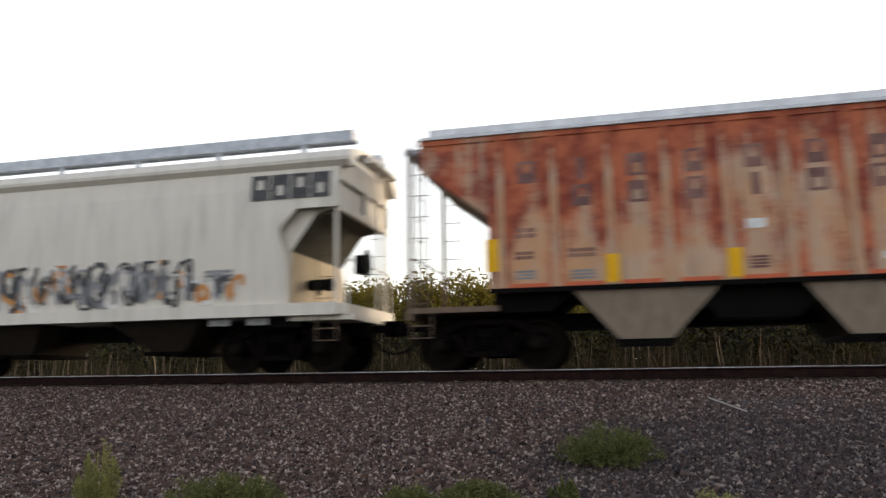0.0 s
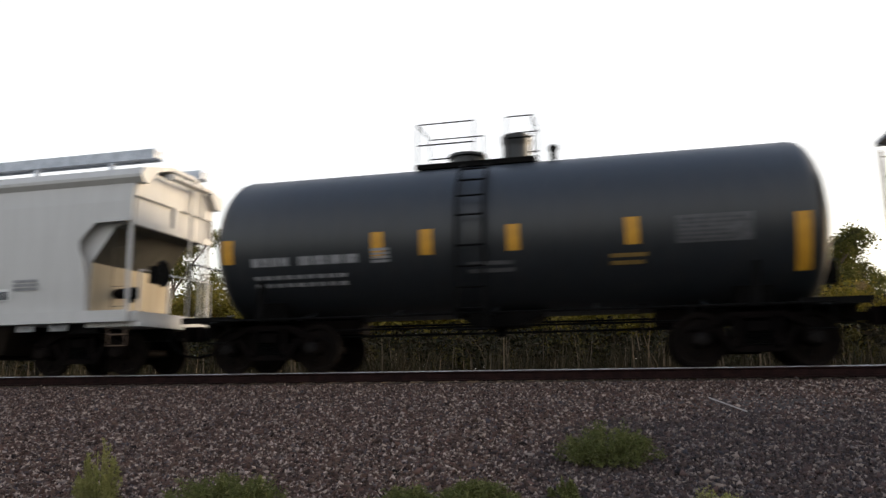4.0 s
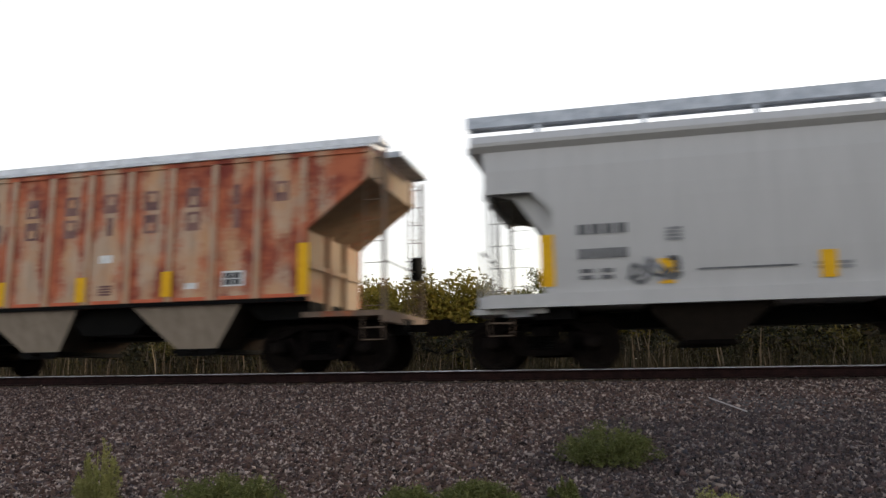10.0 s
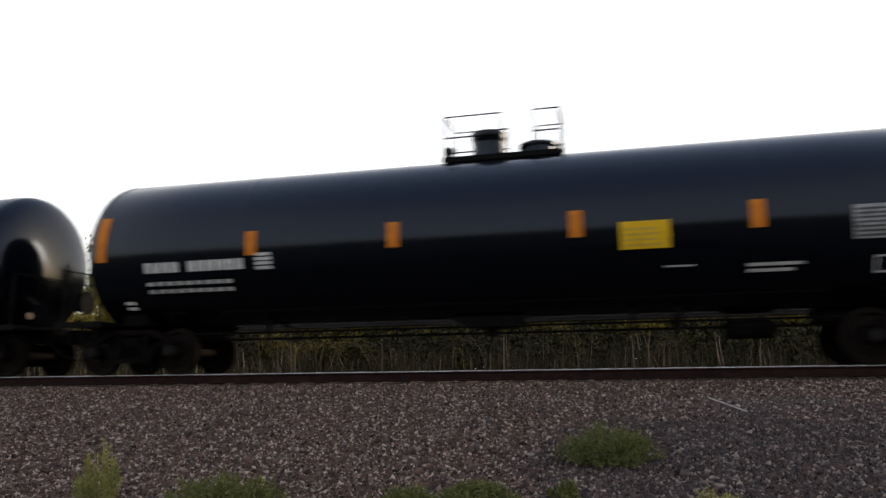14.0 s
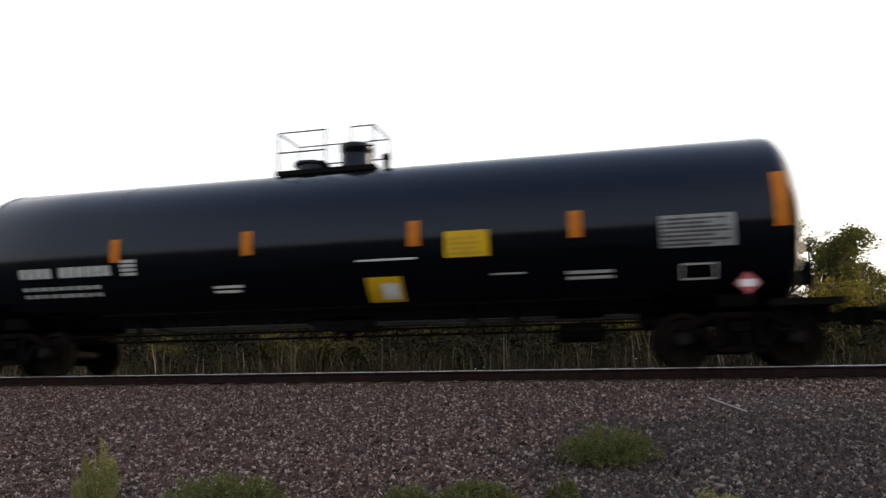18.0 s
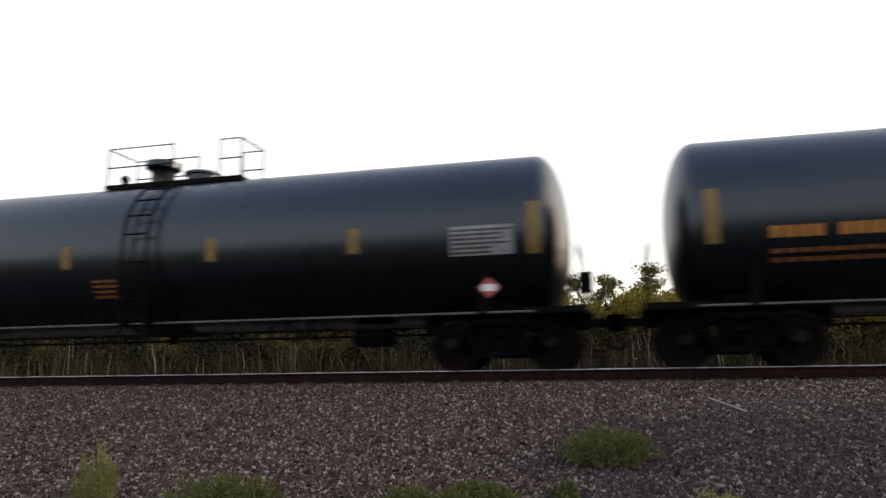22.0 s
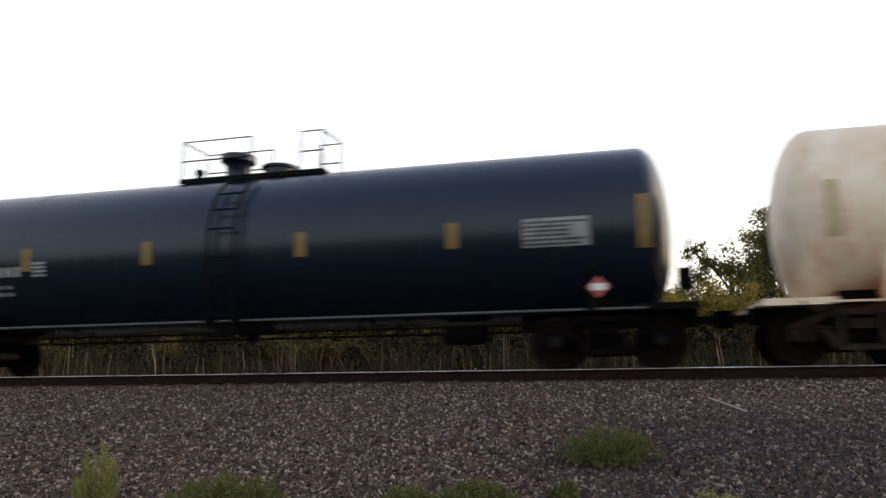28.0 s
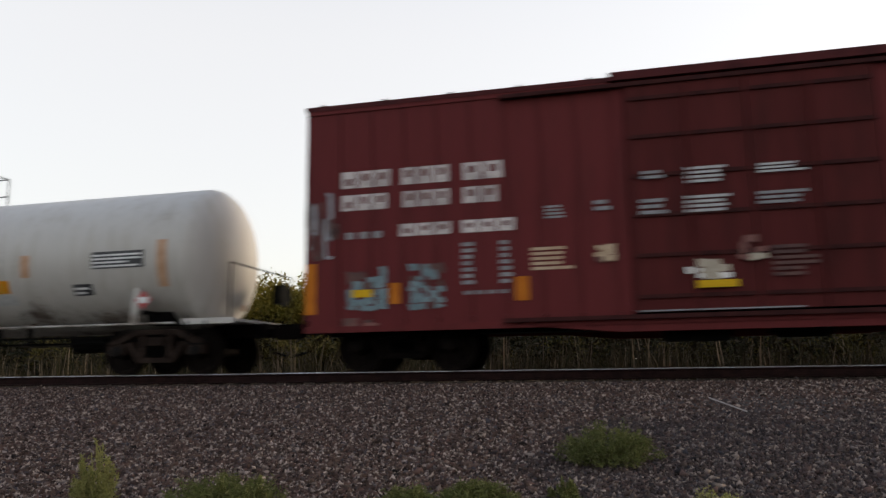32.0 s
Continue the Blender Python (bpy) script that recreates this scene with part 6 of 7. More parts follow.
def boxcar(cx, body, end_mat, half, eave, floor, door, bare, marks, tags, length, label, door_mat, patches, roof_mat, name_mat, rib_mat):
    car = thing("boxcar", label, "boxcar", "freight cars of the train")
    WAGONS.append((car, cx))
    key = "%.2f%.2f" % (half, eave)
    Y = 1.43
    part("box_body", Shape().box(-half, half, -Y, Y, 0.95, eave).mesh("box_body"), body, car, "steel box body")
    part("roof", Shape().prism_x([(-1.50, eave - 0.02), (0, eave + 0.22), (1.50, eave - 0.02), (1.50, eave + 0.07), (0, eave + 0.31), (-1.50, eave + 0.07)], -half - 0.03, half + 0.03).mesh("roof"), roof_mat, car, "low-pitched metal roof")
    for i in range(13):
        x = -half + 0.3 + (2 * half - 0.6) * i / 12
        part("roof_rib", kept("roof_rib:" + key, lambda: Shape().prism_x([(-1.5, eave + 0.05), (0, eave + 0.29), (1.5, eave + 0.05), (1.5, eave + 0.10), (0, eave + 0.34), (-1.5, eave + 0.10)], -0.035, 0.035)), roof_mat, car, at=pose(x, 0, 0))
    a, b = door
    for k in (-1, 1):
        y0, y1 = sorted((Y * k, (Y + 0.035) * k))
        n = 9
        for x0, x1 in ((-half + 0.06, a - 0.25), (b + 0.25, half - 0.06)):
            for i in range(n):
                p, q = x0 + (x1 - x0) * i / n, x0 + (x1 - x0) * (i + 1) / n
                part("side_sheet", kept("side_sheet:%s%.3f%d" % (key, q - p, k), lambda: Shape().box(0.012, q - p - 0.012, y0, y1, floor + 0.12, eave - 0.1)), body, car, at=pose(p, 0, 0))
        c0, c1 = sorted((Y * k, (Y + 0.06) * k))
        part("side_sill", kept("side_sill:%s%d" % (key, k), lambda: Shape().box(-half, half, c0, c1, floor + 0.05, floor + 0.16).prism([(a - 1.6, floor + 0.06), (a - 0.3, floor - 0.06), (b + 0.3, floor - 0.06), (b + 1.6, floor + 0.06)], c0, c1)), body, car)
        part("top_chord", kept("top_chord:%s%d" % (key, k), lambda: Shape().box(-half, half, c0, c1, eave - 0.1, eave + 0.01)), body, car)
        d0, d1 = sorted(((Y + 0.02) * k, (Y + 0.11) * k))
        dm = (a + b) / 2
        for x0, x1 in ((a, dm - 0.01), (dm + 0.01, b)):
            dr = part("door", kept("door:%s%d%.2f" % (key, k, x0), lambda: Shape().box(x0, x1, d0, d1, floor + 0.25, eave - 0.16)), door_mat, car, "sliding steel door leaf")
            for z in [floor + 0.5 + j * (eave - floor - 0.9) / 5 for j in range(6)]:
                e0, e1 = sorted(((Y + 0.11) * k, (Y + 0.15) * k))
                part("door_rib", kept("door_rib:%s%d%.2f" % (key, k, x0), lambda: Shape().box(x0 + 0.05, x1 - 0.05, e0, e1, -0.032, 0.032)), rib_mat, dr, at=pose(0, 0, z))
            part("door_rod", kept("door_rod:%s%d%.2f" % (key, k, x0), lambda: Shape().rod(((x0 + x1) / 2, (Y + 0.17) * k, floor + 0.3), ((x0 + x1) / 2, (Y + 0.17) * k, eave - 0.25), 0.025)), door_mat, dr)
        for z in (floor + 0.17, eave - 0.13):
            e0, e1 = sorted((Y * k, (Y + 0.16) * k))
            part("door_track", kept("door_track:%s%d" % (key, k), lambda: Shape().box(a - 2.2, b + 0.3, e0, e1, -0.03, 0.04)), rib_mat, car, at=pose(0, 0, z))
        h0, h1 = sorted((Y * k, (Y + 0.17) * k))
        part("door_header", kept("door_header:%s%d" % (key, k), lambda: Shape().box(a - 0.25, half - 0.02, h0, h1, eave - 0.04, eave + (0.11 if eave > 4.7 else 0.055))), roof_mat, car, "rail cover over the doors")
        for x in (a - 0.14, b + 0.14):
            part("door_post", kept("door_post:%s%d" % (key, k), lambda: Shape().box(-0.1, 0.1, c0, c1, floor + 0.15, eave - 0.1)), body, car, at=pose(x, 0, 0))
        part("corner_ladder", kept("ladder:%s%d" % (key, k), lambda: ladder_mesh((half - 0.33) * (-k), (Y + 0.1) * k, floor, floor + 1.7, 0.42, "x", 0.36)), body, car)
    for k in (-1, 1):
        e0, e1 = sorted((half * k, (half + 0.02) * k))
        part("end_wall", kept("end_wall:%s%d" % (key, k), lambda: Shape().box(e0, e1, -Y, Y, 0.75, eave + 0.02).prism_x([(-1.43, eave), (1.43, eave), (0, eave + 0.24)], e0, e1)), end_mat, car)
        nr = int((eave - 1.3) / 0.37)
        for i in range(nr):
            z = 1.25 + i * 0.37
            p = (half + 0.02) * k
            part("end_rib", kept("end_rib:%s%d" % (key, k), lambda: Shape().loft([(p, -1.32, -0.10), (p, 1.32, -0.10), (p, 1.32, 0.10), (p, -1.32, 0.10)], [(p + 0.09 * k, -1.2, -0.03), (p + 0.09 * k, 1.2, -0.03), (p + 0.09 * k, 1.2, 0.05), (p + 0.09 * k, -1.2, 0.05)])), end_mat, car, at=pose(0, 0, z))
        part("end_ladder", kept("end_ladder:%s%d" % (key, k), lambda: ladder_mesh((half + 0.16) * k, -1.15 * k, 0.8, floor + 1.9, 0.42, "y", 0.36)), end_mat, car)
        part("end_step", kept("end_step:%s%d" % (key, k), lambda: grating(min(half * k, (half + 0.3) * k), max(half * k, (half + 0.3) * k), -0.9, 0.9, 1.02, 1.06)), STEEL_DARK, car)
    part("brake_wheel", kept("brake_wheel:" + key, lambda: Shape().lathe([(0.25, 0.0), (0.28, 0.015), (0.25, 0.03), (0.22, 0.015)], "x", (half + 0.25, 0.6, 2.0), 16).box(half + 0.02, half + 0.25, 0.45, 0.75, 1.8, 2.2)), STEEL_DARK, car)
    part("underframe", Shape().box(-half, half, -0.3, 0.3, 0.70, 0.96).box(-half + 0.2, half - 0.2, -1.3, 1.3, 0.86, 0.96).box(-1.5, -0.4, -0.9, -0.4, 0.45, 0.86).lathe([(0.1, 0.2), (0.19, 0.3), (0.19, 1.1), (0.1, 1.2)], "x", (0, -0.8, 0.66), 14).mesh("underframe"), STEEL_DARK, car)
    y = -(Y + 0.041)
    for (x0, x1, z0, z1, i) in bare:
        part("letter_block", emblem(x0, x1, z0, z1, y, 0.31, 2 if i % 2 else 0).mesh("letter_block"), name_mat, car, "white railway name drawn as plain blocks")
    for x0, x1, z0, z1, rows, cols, m, dy in marks:
        part("data_block", bars(x0, x1, z0, z1, y - dy, rows, cols, 0.4, random.Random(int(x0 * 10))).mesh("data_block"), m, car)
    for x0, x1, z0, z1, m, dy in patches:
        part("painted_patch", plate(x0, x1, z0, z1, y - 0.003 - dy).mesh("painted_patch"), m, car)
    for cols, (p, q, c, d, n, wd), seed, dy in tags:
        if isinstance(n, tuple):
            me = mottle(p, q, c, d, y - 0.006 - dy, seed, n, *wd).mesh("graffiti")
        else:
            me = scrawl(p, q, c, d, y - 0.006 - dy, seed, n, len(cols), wd).mesh("graffiti")
        spray(me, cols, car, "spray-painted graffiti in broken pale and bright colours")
    for k in (-1, 1):
        add_truck(car, k * (half - 1.75))
    add_ends(car, length / 2, half - 0.1, "box" + key)
    return car


# rib paint darker than the doors, to draw the ribs' shadow lines
RIB_DARK = surf("dark_door_rib", (0.016, 0.006, 0.006), (0.034, 0.011, 0.011), 4, 0.7, spec=0.1)
ROOF_DARK = surf("dark_roof", (0.02, 0.018, 0.02), (0.045, 0.035, 0.035), 2, 0.7, spec=0.12)
OXIDE_A = paint("oxide_red_a", (0.086, 0.0125, 0.0135), 31, 0.80, 0.5, rough=0.6, dirty=0.7, dirt=(0.036, 0.009, 0.010), spec=0.1, vary=0.85)
OXIDE_END = paint("oxide_end", (0.13, 0.030, 0.027), 33, 0.85, 0.5, rough=0.6, dirty=0.35, dirt=(0.08, 0.028, 0.025), spec=0.15)
OXIDE_B = paint("oxide_brown_b", (0.126, 0.0225, 0.0235), 35, 0.82, 0.5, rough=0.6, dirty=0.45, dirt=(0.045, 0.014, 0.013), spec=0.1, vary=0.85)
DOOR_A = paint("oxide_door_a", (0.052, 0.0105, 0.0105), 37, 0.85, 0.5, rough=0.6, dirty=0.6, dirt=(0.024, 0.007, 0.007), spec=0.08)
DOOR_B = paint("oxide_door_b", (0.088, 0.017, 0.0165), 39, 0.85, 0.5, rough=0.6, dirty=0.55, dirt=(0.03, 0.010, 0.009), spec=0.08)
NAME_BRIGHT = surf("bright_white_lettering", (0.34, 0.29, 0.28), (0.62, 0.56, 0.54), 2.2, 0.7, 0, 0.05)
OXIDE_ROOF = surf("oxide_roof_edge", (0.045, 0.010, 0.011), (0.085, 0.018, 0.019), 2, 0.7, spec=0.12)
RIB_BROWN = surf("dark_brown_rib", (0.028, 0.008, 0.008), (0.05, 0.014, 0.013), 4, 0.7, spec=0.1)
NAME_WHITE = surf("weathered_white_lettering", (0.20, 0.14, 0.125), (0.46, 0.40, 0.36), 2.2, 0.7, 0, 0.05)
PALE = surf("spray_pale_blue", (0.22, 0.24, 0.25), (0.34, 0.36, 0.37), 5, 0.6)
TANS = surf("spray_tan", (0.38, 0.26, 0.16), (0.50, 0.37, 0.25), 5, 0.6)
ROSE = surf("spray_dusty_rose", (0.13, 0.045, 0.038), (0.20, 0.08, 0.065), 5, 0.6)
RUSTY = surf("rust_red_spray", (0.22, 0.05, 0.025), (0.32, 0.09, 0.04), 5, 0.6)
DIM_ROSE = surf("worn_rose_spray", (0.050, 0.019, 0.017), (0.11, 0.05, 0.042), 4, 0.7)
CREAMY = surf("overpaint_cream", (0.34, 0.285, 0.215), (0.46, 0.40, 0.315), 5, 0.7)
TEAL = surf("spray_dull_teal", (0.10, 0.15, 0.17), (0.18, 0.25, 0.27), 5, 0.6)
name_a = []
for i in range(8):
    if i in (5, 6):
        continue
    w = 0.52 if i == 0 else 0.40
    x = 2.95 + (0 if i == 0 else 0.58 + 0.44 * (i - 1))
    name_a.append((x, x + w * 0.85, 3.48, 3.98 if i == 0 else 3.86, (6, 3, 4, 7, 0, 2, 5, 4)[i]))
for i in range(7):
    w = 0.50 if i == 0 else 0.40
    x = 3.85 + (0 if i == 0 else 0.55 + 0.42 * (i - 1))
    name_a.append((x, x + w * 0.85, 2.78, 3.22 if i == 0 else 3.12, (2, 0, 3, 1, 7, 5, 3)[i]))
boxcar(207.53, OXIDE_A, OXIDE_END, 7.8, 4.43, 0.68, (-1.75, 1.85), name_a, [],
       [([TANS, CREAMY, ROSE, SPRAY[2], DIM_ROSE], (-7.8, -6.6, 0.78, 1.95, (5, 3, 4, 1, 3), ((0.16, 0.12), 0.82, 0.35)), 81, 0.0),
        ([CREAMY, SPRAY[3], PALE, TANS, ROSE, RUSTY], (-6.95, -4.4, 0.72, 2.45, (8, 4, 3, 6, 2, 5), ((0.14, 0.12), 0.88, 0.28)), 82, 0.003),
        ([PALE, SPRAY[3], CREAMY, TANS, ROSE, RUSTY], (-4.6, -2.05, 0.70, 2.50, (6, 5, 7, 3, 1, 4), ((0.14, 0.12), 0.88, 0.24)), 85, 0.006),
        ([RUSTY, ROSE, DIM_ROSE], (-6.3, -2.5, 0.95, 1.75, (4, 2, 3), ((0.19, 0.09), 0.30, 0.1)), 86, 0.012),
        ([SPRAY[1], TEAL, MARK_GREY], (-5.4, -2.3, 0.9, 2.2, (3, 2, 1), ((0.17, 0.08), 0.16, 0.3)), 99, 0.014),
        ([SPRAY[2], TANS], (-4.15, -3.61, 2.46, 2.76, (3, 1), ((0.16, 0.09), 0.8, 0.2)), 87, 0.0), ([SPRAY[2], TANS], (-3.14, -2.73, 2.46, 2.76, (3, 1), ((0.16, 0.09), 0.8, 0.2)), 100, 0.0),
        ([RUSTY, ROSE, DIM_ROSE, SPRAY[2]], (-1.95, -1.0, 1.0, 2.05, (5, 3, 2, 1), ((0.24, 0.10), 0.62, 0.4)), 83, 0.11),
        ([DIM_ROSE, ROSE, MARK_GREY, CREAMY], (-1.6, 0.0, 1.55, 2.25, (5, 3, 2, 1), ((0.26, 0.09), 0.55, 0.3)), 88, 0.112),
        ([DIM_ROSE, ROSE, MARK_GREY], (0.35, 1.1, 1.4, 2.0, (3, 3, 1), ((0.24, 0.09), 0.6, 0.3)), 101, 0.11),
        ([DIM_ROSE, ROSE, MARK_GREY], (1.92, 3.5, 0.95, 2.2, (6, 3, 1), ((0.24, 0.10), 0.6, 0.4)), 89, 0.03),
        ([CREAMY, MARK_GREY, TANS, PALE, ROSE], (3.88, 5.85, 0.80, 2.0, (6, 2, 5, 2, 3), ((0.16, 0.12), 0.86, 0.06)), 84, 0.0),
        ([DIM_ROSE, RUSTY, SPRAY[1]], (3.95, 5.8, 0.9, 1.9, (3, 2, 2), ((0.20, 0.08), 0.22, 0.1)), 102, 0.008),
        ([PALE, SPRAY[1], CREAMY, TEAL], (5.88, 6.85, 0.74, 1.96, (3, 4, 2, 2), ((0.15, 0.13), 0.86, 0.05)), 90, 0.0),
        ([PALE, CREAMY], (6.32, 6.88, 1.98, 2.34, (2, 1), ((0.14, 0.09), 0.75, 0.6)), 94, 0.0)],
       17.7, "dark red boxcar with pale graffiti along its lower side", DOOR_A,
       # the two RIB_DARK strips on the doors are painted shadow lines
       [(-6.98, -6.48, 2.56, 2.77, CREAMY, 0.0), (-6.13, -5.6, 2.52, 2.72, PALE, 0.0), (-2.78, -2.12, 3.32, 3.40, RIB_DARK, 0.0), (5.5, 6.08, 3.36, 3.43, RIB_DARK, 0.0), (5.9, 6.05, 2.05, 3.3, DOOR_A, 0.0), (-1.62, -0.26, 3.22, 3.31, RIB_DARK, 0.12), (0.1, 1.6, 3.23, 3.33, RIB_DARK, 0.12), (6.35, 6.78, 0.72, 1.0, ORANGE, 0.010), (-0.05, 0.5, 0.9, 1.02, SPRAY[2], 0.13), (3.06, 3.46, 0.86, 0.96, SPRAY[2], 0.04), (-7.0, -6.65, 0.78, 1.0, SPRAY[2], 0.012),
        (7.08, 7.72, 3.35, 3.62, PALE, 0.0), (7.1, 7.6, 3.74, 3.94, DIM_ROSE, 0.0), (7.06, 7.45, 1.12, 1.42, SPRAY[3], 0.0), (7.08, 7.5, 1.62, 1.86, TEAL, 0.0)], ROOF_DARK, NAME_WHITE, RIB_DARK)
name_b = []
for z, h, groups in ((3.40, 0.32, ((-7.19, -6.2, 3), (-6.02, -5.08, 3), (-4.86, -4.08, 2))), (2.97, 0.30, ((-7.19, -6.25, 3), (-6.0, -5.08, 3), (-4.86, -4.18, 2))), (2.43, 0.23, ((-6.05, -5.05, 3), (-4.9, -3.9, 3)))):
    for q, (x0, x1, n) in enumerate(groups):
        for i in range(n):
            x = x0 + (x1 - x0) * i / n
            name_b.append((x, x + (x1 - x0) / n * 0.86, z, z + h, (3, 0, 6, 2, 4)[(i + q) % 5]))
boxcar(243.5, OXIDE_B, OXIDE_B, 7.9, 4.99, 0.66, (-1.95, 1.95), name_b,
       [(-7.1, -6.3, 2.43, 2.64, 1, 3, MARK_GREY, 0), (-3.4, -3.0, 2.6, 2.85, 4, 1, MARK_GREY, 0), (-4.9, -4.68, 1.5, 2.3, 7, 1, MARK_GREY, 0), (-4.22, -4.0, 1.5, 2.3, 7, 1, MARK_GREY, 0), (-4.86, -4.02, 1.32, 1.43, 1, 4, MARK_GREY, 0), (-3.66, -2.86, 1.7, 2.13, 5, 1, TANS, 0),
        (-1.75, -1.3, 3.15, 3.32, 2, 1, MARK_GREY, 0.12), (-1.05, -0.35, 3.03, 3.33, 4, 1, PALE_GREY, 0.12), (0.1, 0.88, 3.12, 3.30, 3, 1, PALE_GREY, 0.12), (-1.8, -1.33, 2.54, 2.84, 3, 1, MARK_GREY, 0.12), (-1.08, -0.3, 2.53, 2.84, 4, 1, PALE_GREY, 0.12), (0.06, 0.95, 2.60, 2.84, 3, 1, MARK_GREY, 0.12), (-1.9, 1.4, 0.91, 0.95, 1, 1, MARK_GREY, 0.12), (0.2, 0.9, 1.42, 1.95, 6, 1, DIM_ROSE, 0.12), (-2.56, -2.24, 2.68, 2.9, 2, 1, MARK_GREY, 0.03)],
       [([TEAL, DIM_ROSE], (-7.05, -6.3, 1.1, 2.0, (3, 1), ((0.12, 0.1), 0.8, 0.3)), 91, 0.0), ([TEAL, DIM_ROSE], (-5.85, -5.15, 1.1, 2.0, (3, 1), ((0.12, 0.1), 0.8, 0.3)), 95, 0.0), ([DIM_ROSE, SPRAY[1]], (-7.85, -7.3, 2.1, 3.3, 8, 0.1), 92, 0.0),
        ([CREAMY, SPRAY[3]], (-1.1, -0.4, 1.42, 1.8, (1, 1), ((0.13, 0.1), 0.85, 0.6)), 93, 0.125), ([ROSE, CREAMY], (-0.3, 0.15, 1.7, 2.25, (3, 1), ((0.14, 0.1), 0.8, 0.3)), 96, 0.125), ([TANS, DIM_ROSE], (-2.55, -2.2, 1.8, 2.15, (2, 2), ((0.1, 0.09), 0.8, 0.3)), 97, 0.03),
        ([DIM_ROSE, ROSE], (-7.1, -6.4, 0.78, 0.95, (2, 1), ((0.12, 0.08), 0.8, 0.3)), 98, 0.0)],
       17.6, "brown-red high-cube boxcar with white name blocks", DOOR_B, [(-7.9, -7.68, 1.05, 2.0, ORANGE, 0.0), (-6.97, -6.58, 1.34, 1.48, LABEL_YELLOW, 0.008), (-6.25, -6.05, 1.2, 1.58, ORANGE, 0.008), (-3.96, -3.72, 1.18, 1.6, ORANGE, 0.008), (-1.0, -0.34, 1.27, 1.39, LABEL_YELLOW, 0.14)], OXIDE_ROOF, NAME_BRIGHT, RIB_BROWN)

# ---------------------------------------------------------------- plants
LEAF_SUNNY = islands("sunlit_shrub_leaves", [(0.11, 0.095, 0.016), (0.21, 0.165, 0.028), (0.14, 0.115, 0.02), (0.27, 0.20, 0.045)], 0.8, transl=0.35)
LEAF_BRUSH = islands("brushwood_leaves", [(0.040, 0.038, 0.011), (0.095, 0.078, 0.02), (0.06, 0.052, 0.014), (0.14, 0.105, 0.035)], 0.85, transl=0.15)
LEAF_DARK = islands("tree_leaves", [(0.058, 0.066, 0.018), (0.125, 0.12, 0.032), (0.085, 0.09, 0.024), (0.19, 0.165, 0.052)], 0.8, transl=0.3)
LEAF_WEED = islands("weed_leaves", [(0.062, 0.074, 0.022), (0.12, 0.128, 0.042), (0.08, 0.095, 0.028), (0.20, 0.19, 0.085)], 0.85, transl=0.3)
LEAF_GOLD = islands("goldenrod_leaves", [(0.17, 0.18, 0.055), (0.29, 0.27, 0.105), (0.21, 0.21, 0.07)], 0.85, transl=0.3)
# grass tones lowered to hold the shade behind the train
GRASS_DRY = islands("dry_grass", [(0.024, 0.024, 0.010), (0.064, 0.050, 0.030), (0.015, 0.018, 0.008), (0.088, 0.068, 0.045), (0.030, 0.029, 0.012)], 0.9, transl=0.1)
BARK = surf("bark", (0.05, 0.038, 0.028), (0.11, 0.085, 0.065), 6, 0.9, 0, 0.6, 18)


def leaf_mesh(name, pts, size, rnd, flat=0.45):
    """Small bent leaf quads at the given places."""
    v, f = [], []
    for p in pts:
        a = Vector((rnd.gauss(0, 1), rnd.gauss(0, 1), rnd.gauss(0, 0.6))).normalized()
        b = a.orthogonal().normalized()
        b.rotate(Euler((rnd.random() * 6, rnd.random() * 6, 0)))
        b = (b - a * b.dot(a)).normalized()
        s = size * (0.6 + 0.8 * rnd.random())
        k = len(v)
        v += [p - a * s, p + b * s * flat, p + a * s, p - b * s * flat]
        f.append((k, k + 1, k + 2, k + 3))
    me = bpy.data.meshes.new(name)
    me.from_pydata([tuple(p) for p in v], [], f)
    return me


